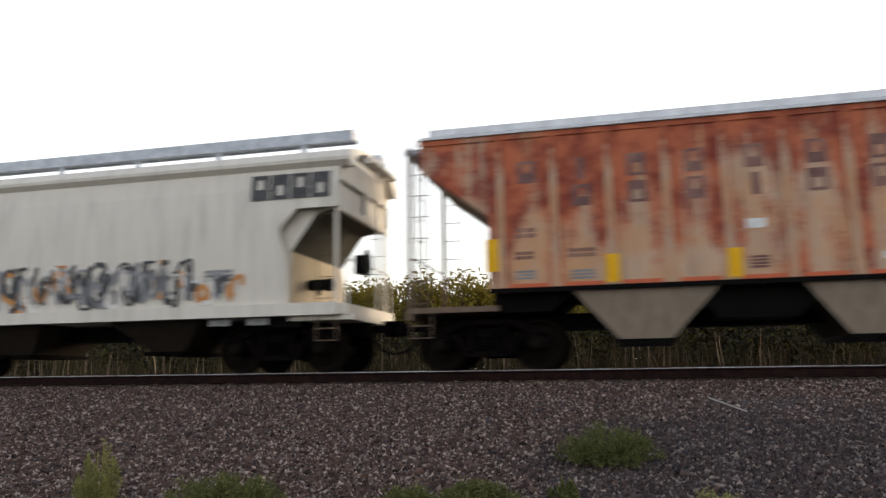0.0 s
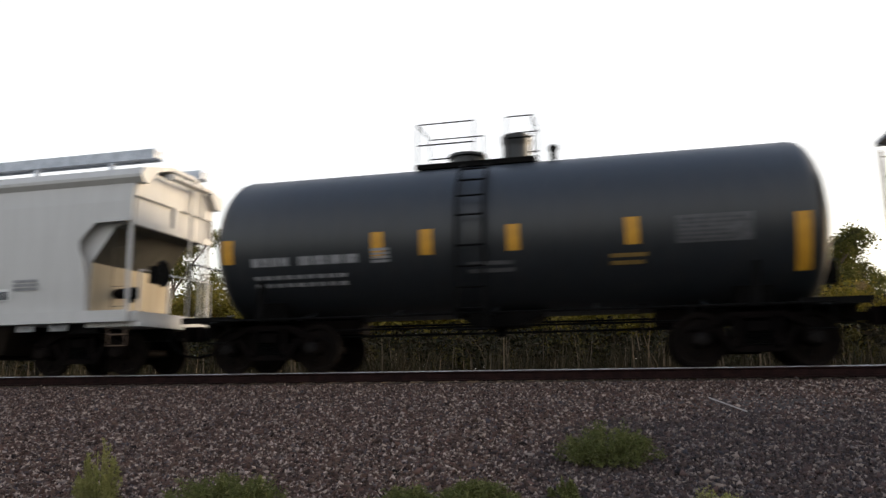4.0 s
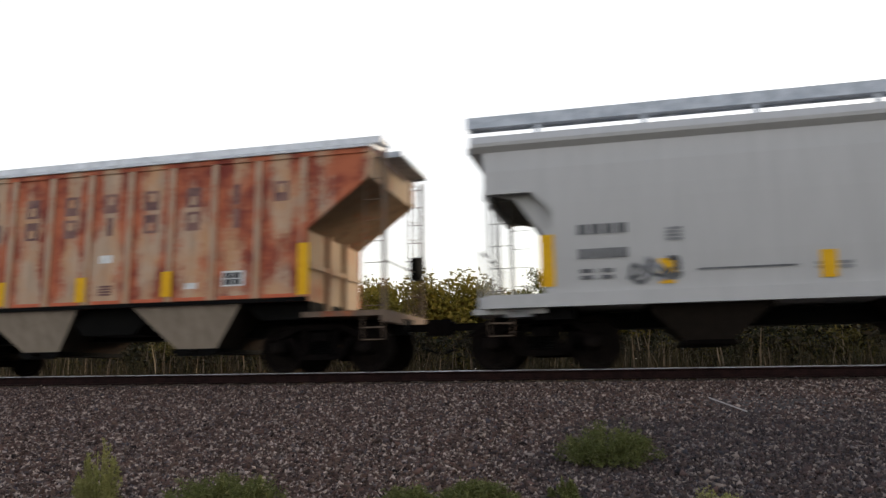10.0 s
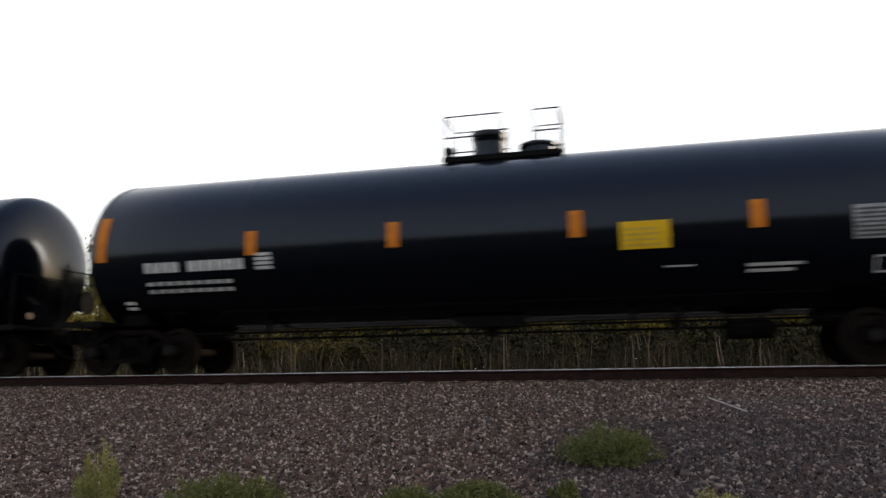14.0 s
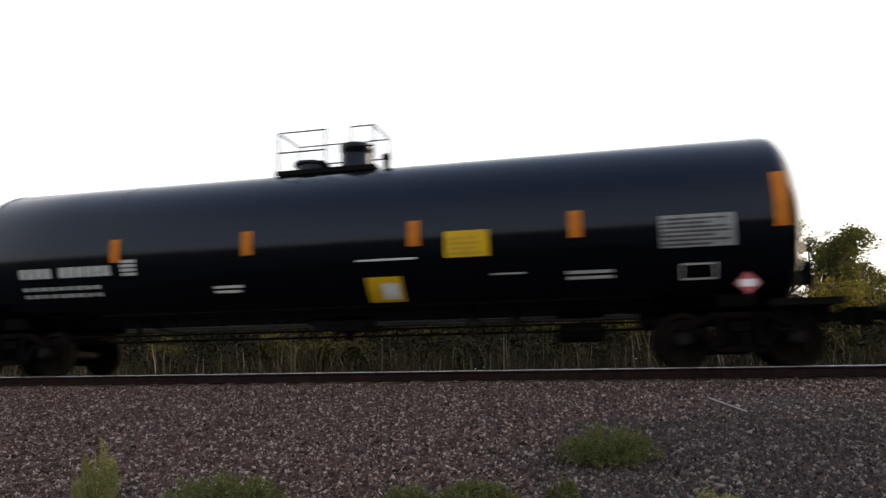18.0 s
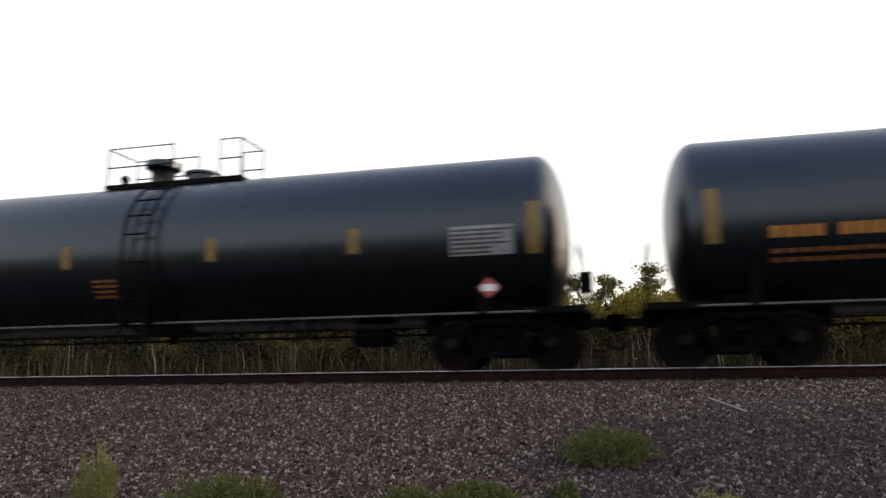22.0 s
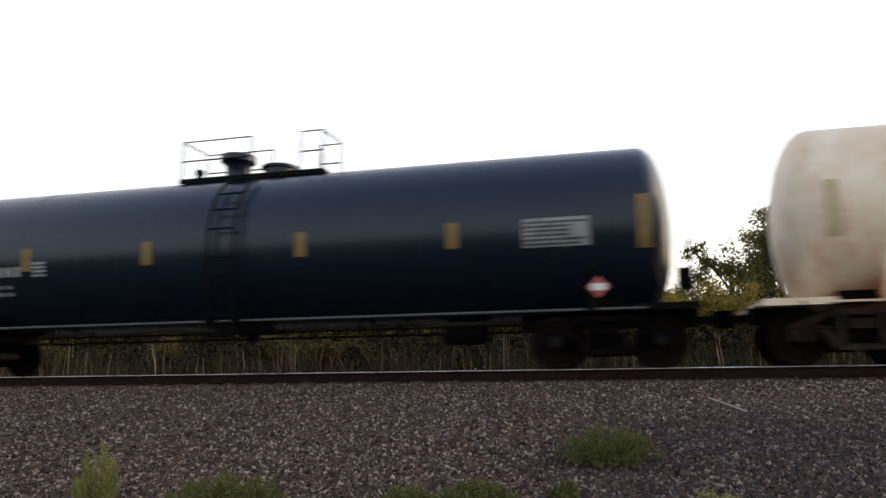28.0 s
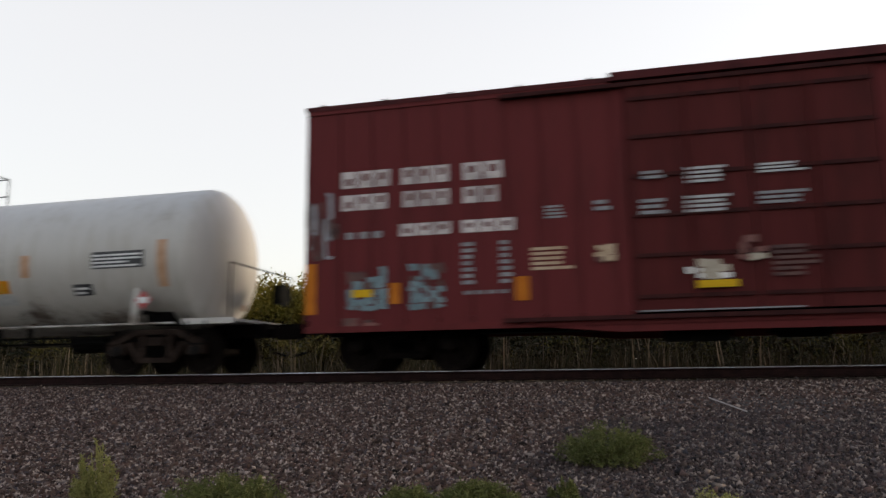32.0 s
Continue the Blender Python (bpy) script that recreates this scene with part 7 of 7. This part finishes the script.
def tree_meshes(seed, h, w, n, size, bush=False):
    """Trunk and limbs, and a crown of leaves in uneven clumps. Height h, crown width w."""
    rnd = random.Random(seed)
    s = Shape()
    tips = []
    base = 0.12 * h if bush else 0.30 * h

    def limb(a, d, length, r, depth):
        q = a + d * length
        m = (a + q) / 2 + Vector((rnd.gauss(0, 1), rnd.gauss(0, 1), 0)) * length * 0.06
        for p0, p1, r0, r1 in ((a, m, r, r * 0.8), (m, q, r * 0.8, r * 0.55)):
            dd = (p1 - p0).normalized()
            u = dd.orthogonal().normalized()
            o = dd.cross(u)
            ring = [u * math.cos(i * 1.2566) + o * math.sin(i * 1.2566) for i in range(5)]
            s.loft([p0 + g * r0 for g in ring], [p1 + g * r1 for g in ring])
        tips.append(q)
        if depth:
            for _ in range(3 if depth > 1 else 2):
                e = (d + Vector((rnd.gauss(0, 0.6), rnd.gauss(0, 0.6), rnd.gauss(0.15, 0.3)))).normalized()
                limb(m if rnd.random() < 0.3 else q, e, length * (0.6 + 0.25 * rnd.random()), r * 0.5, depth - 1)

    stems = rnd.randint(3, 5) if bush else 1
    for i in range(stems):
        lean = Vector((rnd.gauss(0, 0.35 if bush else 0.05), rnd.gauss(0, 0.3 if bush else 0.05), 1)).normalized()
        limb(Vector((rnd.gauss(0, 0.15) if bush else 0, rnd.gauss(0, 0.15) if bush else 0, -0.1)), lean, h * 0.42, max(0.02, h * (0.012 if bush else 0.020)), 3)
    top = max(p.z for p in tips)
    wid = max(max(abs(p.x), abs(p.y)) for p in tips)
    for i, p in enumerate(s.v):
        s.v[i] = (p[0] * w / 2 / wid * 0.86, p[1] * w / 2 / wid * 0.86, p[2] * (h * 0.95 / top if p[2] > 0 else 1))
    tips = [Vector((p.x * w / 2 / wid * 0.86, p.y * w / 2 / wid * 0.86, p.z * h * 0.95 / top)) for p in tips]
    tips = [p for p in tips if p.z > base] or tips
    pts = []
    clump = 0.030 * h + 0.030 * w
    keep = [p for p in tips if rnd.random() < (0.8 if bush else 0.5)]
    heavy = [(p, rnd.uniform(0.5, 1.5)) for p in keep]
    while len(pts) < n:
        c, k = rnd.choice(heavy)
        for _ in range(int(14 * k)):
            pts.append(c + Vector((rnd.gauss(0, clump), rnd.gauss(0, clump), rnd.gauss(0, clump * 0.8))))
    pts = [p for p in pts if p.z > 0.05]
    return s.mesh("trunk"), leaf_mesh("crown", pts, size, rnd)


def plant(name, label, category, group, meshes, mats, x, y, turn, scale=1.0):
    e = thing(name, label, category, group, at=pose(x, y, ground_z(y) - 0.03, 0, 0, turn))
    for nm, me, m in zip(("trunk", "crown"), meshes, mats):
        part(nm, me, m, e)
    e.scale = (scale, scale, scale)
    return e


# distance behind the eye's plane, bearing and height of each plant
BUSH = [tree_meshes(100 + i, 1.0, 1.0, 5400, 0.0215, True) for i in range(4)]
BRUSH = [tree_meshes(150 + i, 1.0, 1.1, 2000, 0.032, True) for i in range(3)]
def lumpy_tree(seed, n, size):
    """Unit-high tree: a trunk forking to several uneven crowns with gaps between them."""
    rnd = random.Random(seed)
    s = Shape()
    lumps = []
    for i in range(10):
        hz = 0.34 + 0.58 * (i + rnd.random()) / 10
        sp = 0.20 * (1.15 - hz) + 0.07
        lumps.append((Vector((rnd.gauss(0, sp), rnd.gauss(0, sp), hz)), rnd.uniform(0.055, 0.125)))
    fork = Vector((rnd.gauss(0, 0.02), rnd.gauss(0, 0.02), 0.26))
    top = Vector((rnd.gauss(0, 0.03), rnd.gauss(0, 0.03), 0.62))
    s.pipe([(0, 0, -0.02), fork, top], 0.016, 6)
    pts = []
    for c, q in lumps:
        j = fork.lerp(top, min(max((c.z - 0.3) / 0.6, 0.05), 0.9))
        s.pipe([j, (j + c) / 2 + Vector((0, 0, 0.015)), c], 0.006, 5)
        twigs = []
        for _ in range(11):
            d = Vector((rnd.gauss(0, 1), rnd.gauss(0, 1), rnd.gauss(0.25, 0.9))).normalized() * q * rnd.uniform(0.55, 1.25)
            twigs.append((c + d, rnd.uniform(0.4, 1.6)))
            s.rod(c, c + d, 0.002, 4)
        want = n * q * q / sum(k * k for _, k in lumps)
        weight = sum(k for _, k in twigs)
        for p, k in twigs:
            for _ in range(int(want * k / weight)):
                pts.append(p + Vector((rnd.gauss(0, 0.30), rnd.gauss(0, 0.30), rnd.gauss(0, 0.24))) * q)
    return s.mesh("trunk"), leaf_mesh("crown", pts, size, rnd)


BELT = [tree_meshes(300 + i, 1.0, 0.66, 1500, 0.030) for i in range(2)]
TREE = [lumpy_tree(200 + i, 8600, 0.0115) for i in range(5)]


def bearing(px, d):
    """Ground place on the bearing of a picture column, d metres ahead of the eye along the track's normal."""
    a = math.atan((px - 784) / 1305.7) - YAW
    return EYE.x + math.tan(a) * d, EYE.y + d


rnd = random.Random(5)
for px, d, h, kind in ([(1300, 58, 11.6, 1), (1385, 56, 12.0, 1), (1440, 55, 10.8, 1), (1490, 54, 10.2, 1), (1345, 60, 9.5, 1), (270, 48, 11.6, 1), (318, 50, 12.0, 1), (215, 52, 11.5, 1), (160, 54, 10.0, 1),
                        (985, 66, 9.6, 1), (1040, 64, 9.9, 1), (1100, 66, 10.1, 1), (1165, 64, 9.0, 1), (1212, 70, 8.6, 1), (930, 70, 8.4, 1), (880, 72, 8.6, 1), (90, 60, 9.4, 1), (30, 60, 9.0, 1), (1545, 60, 8.6, 1)]
                       + [(x + rnd.uniform(-14, 14), 29 + rnd.uniform(-2, 3), 4.7 + rnd.uniform(-0.35, 0.3), 0) for x in range(360, 860, 46)]
                       + [(x + rnd.uniform(-14, 14), 27 + rnd.uniform(-2, 3), 3.4 + rnd.uniform(-0.3, 0.4), 0) for x in range(880, 1560, 58)]
                       + [(x + rnd.uniform(-14, 14), 30 + rnd.uniform(-2, 3), 4.0 + rnd.uniform(-0.3, 0.4), 0) for x in range(-60, 350, 62)]):
    x, y = bearing(px, d)
    i = rnd.randrange(4)
    if kind:
        i = rnd.randrange(5)
        plant("tree", "leafy broadleaf tree behind the track", "tree", "trees behind the track", TREE[i], (BARK, LEAF_DARK), x, y, rnd.uniform(0, 360), h)
    else:
        plant("shrub", "yellow-green sunlit shrub behind the track", "shrub", "shrubs behind the track", BUSH[i], (BARK, LEAF_SUNNY), x, y, rnd.uniform(0, 360), h)


# low brushwood close behind the track
for i in range(30):
    x, y = -33 + 1.55 * i + rnd.uniform(-0.7, 0.7), rnd.uniform(6.2, 10.5)
    plant("shrub", "low yellow-green brushwood behind the track", "shrub", "brushwood behind the track", BRUSH[rnd.randrange(3)], (BARK, LEAF_BRUSH), x, y, rnd.uniform(0, 360), rnd.uniform(1.2, 2.0))


# a low belt of young trees across the field behind the viewpoint
for i in range(90):
    plant("tree", "young broadleaf tree at the far side of the field", "tree", "trees across the field", BELT[i % 2], (BARK, LEAF_DARK), -135 + 3.0 * i + rnd.uniform(-1.2, 1.2), -58 - 3 * (i % 2) + rnd.uniform(-1, 1), rnd.uniform(0, 360), 5.6 + rnd.uniform(-0.7, 0.7))


def blades(name, spots, rnd, h0, h1, w, lean=0.25):
    """Grass blades as narrow bent strips, in one mesh."""
    v, f = [], []
    for x, y in spots:
        h = rnd.uniform(h0, h1) * (1.0 + 0.55 * noise.noise(Vector((x * 0.9, y * 0.7, 4))))
        a = rnd.uniform(0, 6.283)
        dx, dy = math.cos(a), math.sin(a)
        b = rnd.uniform(0, 6.283)
        lx, ly = math.cos(b) * lean * h * rnd.random(), math.sin(b) * lean * h * rnd.random()
        z = ground_z(y) - 0.02
        k = len(v)
        ww = w * rnd.uniform(0.6, 1.4)
        v += [(x - dx * ww, y - dy * ww, z), (x + dx * ww, y + dy * ww, z), (x + dx * ww * 0.8 + lx * 0.35, y + dy * ww * 0.8 + ly * 0.35, z + h * 0.55), (x - dx * ww * 0.8 + lx * 0.35, y - dy * ww * 0.8 + ly * 0.35, z + h * 0.55), (x + lx, y + ly, z + h)]
        f += [(k, k + 1, k + 2, k + 3), (k + 3, k + 2, k + 4)]
    me = bpy.data.meshes.new(name)
    me.from_pydata(v, [], f)
    return me


rnd = random.Random(8)
spots = []
while len(spots) < 15000:
    y = rnd.uniform(3.2, 12.0)
    x = rnd.uniform(-34, 14)
    if noise.noise(Vector((x * 0.6, y * 0.6, 0))) + rnd.uniform(-0.3, 0.3) > -0.08:
        spots.append((x, y))
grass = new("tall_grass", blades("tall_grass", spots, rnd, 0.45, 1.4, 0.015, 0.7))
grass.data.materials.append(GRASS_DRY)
tagged(grass, "tall dry grass and reeds behind the track", "grass", kind="stuff")


reeds = []
for i in range(420):
    reeds.append((rnd.uniform(-34, 14), rnd.uniform(3.6, 7.5)))
stalks = new("dead_reeds", blades("dead_reeds", reeds, rnd, 0.7, 1.6, 0.021, 0.18))
stalks.data.materials.append(islands("dead_reed", [(0.20, 0.155, 0.105), (0.11, 0.085, 0.058), (0.30, 0.235, 0.165)], 0.9, transl=0.15))
tagged(stalks, "pale dead reed stalks behind the track", "reeds", kind="stuff")

# dense undergrowth between the grass and the shrubs, shade put into its leaf colours
rnd = random.Random(18)
pts = []
while len(pts) < 95000:
    x, y = rnd.uniform(-36, 16), rnd.uniform(7.0, 17.0)
    hh = 1.25 + 0.7 * noise.noise(Vector((x * 0.45, y * 0.3, 7))) + 0.21 * (y - 7.0)
    z = ground_z(y) + hh * rnd.random() ** 0.8
    pts.append(Vector((x, y, z)))
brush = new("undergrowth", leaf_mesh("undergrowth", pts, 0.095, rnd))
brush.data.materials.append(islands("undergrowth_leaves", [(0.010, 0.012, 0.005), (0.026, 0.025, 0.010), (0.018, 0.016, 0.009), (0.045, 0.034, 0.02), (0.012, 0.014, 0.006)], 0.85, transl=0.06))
rnd = random.Random(19)
far = []
while len(far) < 45000:
    x, y = rnd.uniform(-52, 30), rnd.uniform(17.0, 22.0)
    far.append(Vector((x, y, ground_z(y) + (3.3 + 0.7 * noise.noise(Vector((x * 0.3, y * 0.3, 2)))) * rnd.random() ** 0.75)))
# leaf layer added to close sky gaps, in the same shade-darkened leaves
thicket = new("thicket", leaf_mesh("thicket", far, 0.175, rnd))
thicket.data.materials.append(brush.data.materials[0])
tagged(thicket, "dense dark thicket behind the shrubs", "thicket", kind="stuff")
tagged(brush, "tangled dark undergrowth behind the track", "undergrowth", kind="stuff")


# low weeds on the ballast
def weed(x, y, r, h, n, seed, mat, label, size=0.03, dome=True):
    rnd = random.Random(seed)
    z = ground_z(y)
    e = thing("weed_clump", label, "weed", "weeds beside the track", at=pose(x, y, z))
    s = Shape()
    pts = []
    for i in range(max(8, n // 60)):
        a, q = rnd.uniform(0, 6.283), r * math.sqrt(rnd.random())
        if dome:
            hh = h * (1 - (q / r) ** 2) ** 0.5 * rnd.uniform(0.75, 1.05) * (1 + 0.5 * noise.noise(Vector((q * math.cos(a) * 7, q * math.sin(a) * 7, seed))))
        else:
            hh = h * (1 - 0.72 * q / r) * rnd.uniform(0.8, 1.0)
        b = Vector((q * 0.5 * math.cos(a), q * 0.5 * math.sin(a), -0.03))
        t = Vector((q * math.cos(a), q * math.sin(a), max(hh, 0.05)))
        s.rod(b, t, 0.003, 4)
        for _ in range(60):
            u = 0.15 + 0.85 * rnd.random() ** 0.6
            pts.append(b.lerp(t, u) + Vector((rnd.gauss(0, 1), rnd.gauss(0, 1), rnd.gauss(0, 0.7))) * (0.022 if dome else 0.030 * (1.15 - u)))
    part("stem", s.mesh("stem"), mat, e)
    part("leaves", leaf_mesh("leaves", pts, size, rnd, 0.2), mat, e)
    return e


W_MAIN = (-0.19, -7.28, 0.50, 0.32)
W_GOLD = (-4.04, -9.0, 0.19, 0.72)
W_FRONT_A = (-2.92, -9.1, 0.56, 0.31)
W_FRONT_B = (-2.74, -8.89, 0.10, 0.36)
W_FRONT_C = (-1.57, -8.85, 0.30, 0.19)
W_FRONT_D = (-1.1, -8.57, 0.31, 0.16)
W_FRONT_E = (-0.48, -8.51, 0.16, 0.25)
W_FRONT_F = (0.56, -8.6, 0.21, 0.16)
W_STICK0 = (1.035, -3.778, -0.402)
W_STICK1 = (1.328, -4.877, -0.522)
weed(*W_MAIN, 9000, 1, LEAF_WEED, "low bushy green weed growing on the ballast", 0.020)
GOLD = weed(*W_GOLD, 3000, 2, LEAF_GOLD, "tall yellow-green weed plume on the ballast", 0.020, False)
weed(*W_FRONT_A, 9000, 3, LEAF_WEED, "rounded green weed at the foot of the ballast", 0.022)
weed(*W_FRONT_B, 500, 4, LEAF_GOLD, "thin yellow-green weed at the foot of the ballast", 0.022, False)
weed(*W_FRONT_C, 3600, 5, LEAF_WEED, "low green weed at the foot of the ballast", 0.022)
weed(*W_FRONT_D, 3600, 6, LEAF_WEED, "sprawling green weed at the foot of the ballast", 0.022)
weed(*W_FRONT_E, 900, 7, LEAF_WEED, "thin green weed at the foot of the ballast", 0.022, False)
weed(*W_FRONT_F, 700, 8, LEAF_GOLD, "dry tan weed at the foot of the ballast", 0.02)

stick = Shape().pipe([W_STICK0, W_STICK1], 0.009, 6).mesh("stick")
st = new("stick", stick)
stick.materials.append(surf("bleached_wood", (0.32, 0.28, 0.26), (0.42, 0.38, 0.35), 8, 0.8))
tagged(st, "bleached stick lying on the ballast", "stick")

# ---------------------------------------------------------------- ballast stones
def build_stones():
    rg = np.random.default_rng(4)
    n = 185000
    y = -0.95 - 8.2 * rg.random(n * 2) ** 0.85
    d = y + 14.16
    x = rg.uniform(-1, 1, n * 2) * 0.70 * d - 0.335 * d
    keep = (y > -9.4)
    x, y = x[keep][:n], y[keep][:n]
    n = len(x)
    zs = np.interp(y, [p[0] for p in PROFILE], [p[1] for p in PROFILE])
    r = rg.uniform(0.0125, 0.025, n) * (1 + 0.5 * (rg.random(n) > 0.95))
    base = np.array([[1, 0, 0], [-0.5, 0.87, 0], [-0.5, -0.87, 0], [0, 0, 1], [0, 0, -1]], float)
    faces = np.array([[0, 1, 3], [1, 2, 3], [2, 0, 3], [1, 0, 4], [2, 1, 4], [0, 2, 4]])
    v = base[None] * rg.uniform(0.85, 1.3, (n, 5, 1)) + rg.uniform(-0.35, 0.35, (n, 5, 3))
    v *= (r[:, None] * rg.uniform(0.7, 1.25, (n, 3)))[:, None, :]
    q = rg.normal(size=(n, 4))
    q /= np.linalg.norm(q, axis=1)[:, None]
    w, a, b, c = q.T
    rot = np.stack([np.stack([1 - 2 * (b * b + c * c), 2 * (a * b - w * c), 2 * (a * c + w * b)], 1), np.stack([2 * (a * b + w * c), 1 - 2 * (a * a + c * c), 2 * (b * c - w * a)], 1), np.stack([2 * (a * c - w * b), 2 * (b * c + w * a), 1 - 2 * (a * a + b * b)], 1)], 1)
    v = np.einsum("nij,nkj->nki", rot, v)
    v += np.stack([x, y, zs + r * rg.uniform(-0.2, 0.7, n)], 1)[:, None, :]
    f = (faces[None] + 5 * np.arange(n)[:, None, None]).reshape(-1, 3)
    me = bpy.data.meshes.new("ballast_stones")
    me.vertices.add(n * 5)
    me.vertices.foreach_set("co", v.reshape(-1))
    me.loops.add(n * 18)
    me.loops.foreach_set("vertex_index", f.reshape(-1))
    me.polygons.add(n * 6)
    me.polygons.foreach_set("loop_start", np.arange(0, n * 18, 3))
    me.update(calc_edges=True)
    me.materials.append(islands("ballast", [(0.034, 0.021, 0.017), (0.100, 0.065, 0.050), (0.014, 0.0105, 0.0095), (0.15, 0.097, 0.076), (0.052, 0.047, 0.053), (0.40, 0.31, 0.255), (0.038, 0.026, 0.0225), (0.125, 0.073, 0.058), (0.018, 0.0135, 0.013)], 0.9, 0.3, blotch=(0.42, (0.030, 0.031, 0.036))))
    tagged(new("ballast_stones", me), "grey-brown crushed stone ballast on the track's shoulder", "ballast", kind="stuff")


build_stones()


# ---------------------------------------------------------------- what moves
STEPS = sorted([*range(0, 33, 2), *[k / 30 for k in range(516, 526)]])


def motions():
    for car, cx in WAGONS:
        walk(car, [(t, pose(cx - run(t), 0, 0)) for t in STEPS])
    # the tall weed nods in the wind of the train
    base = GOLD.matrix_basis.copy()
    nods = [(0, 0), (12.6, 0), (15.6, -1), (17, -6), (18, -3), (19, -9), (20, -14), (21, -9), (22, -6), (23, 0), (24, -2), (25, -5), (26, 0), (26.4, 1), (28.6, -3), (29.1, 0), (30.7, 0), (31, -3), (31.4, -6), (32, -8)]
    walk(GOLD, [(t, base @ pose(0, 0, 0, 0, a, 0)) for t, a in nods])
    where = {car: cx for car, cx in WAGONS}
    for w, car, x in WHEELSETS:
        cx = where[car]
        seen = [k for k in range(0, 961) if -28 < cx - run(k / 30) < 20]
        if not seen:
            continue
        ks = sorted({0, *seen, 960})
        rows = []
        for k in ks:
            q = min(max(k, seen[0]), seen[-1])
            rows.append((k / 30, pose(x, 0, WHEEL_R, 0, -math.degrees((run(q / 30) - run(seen[0] / 30)) / WHEEL_R), 0)))
        walk(w, rows)


motions()
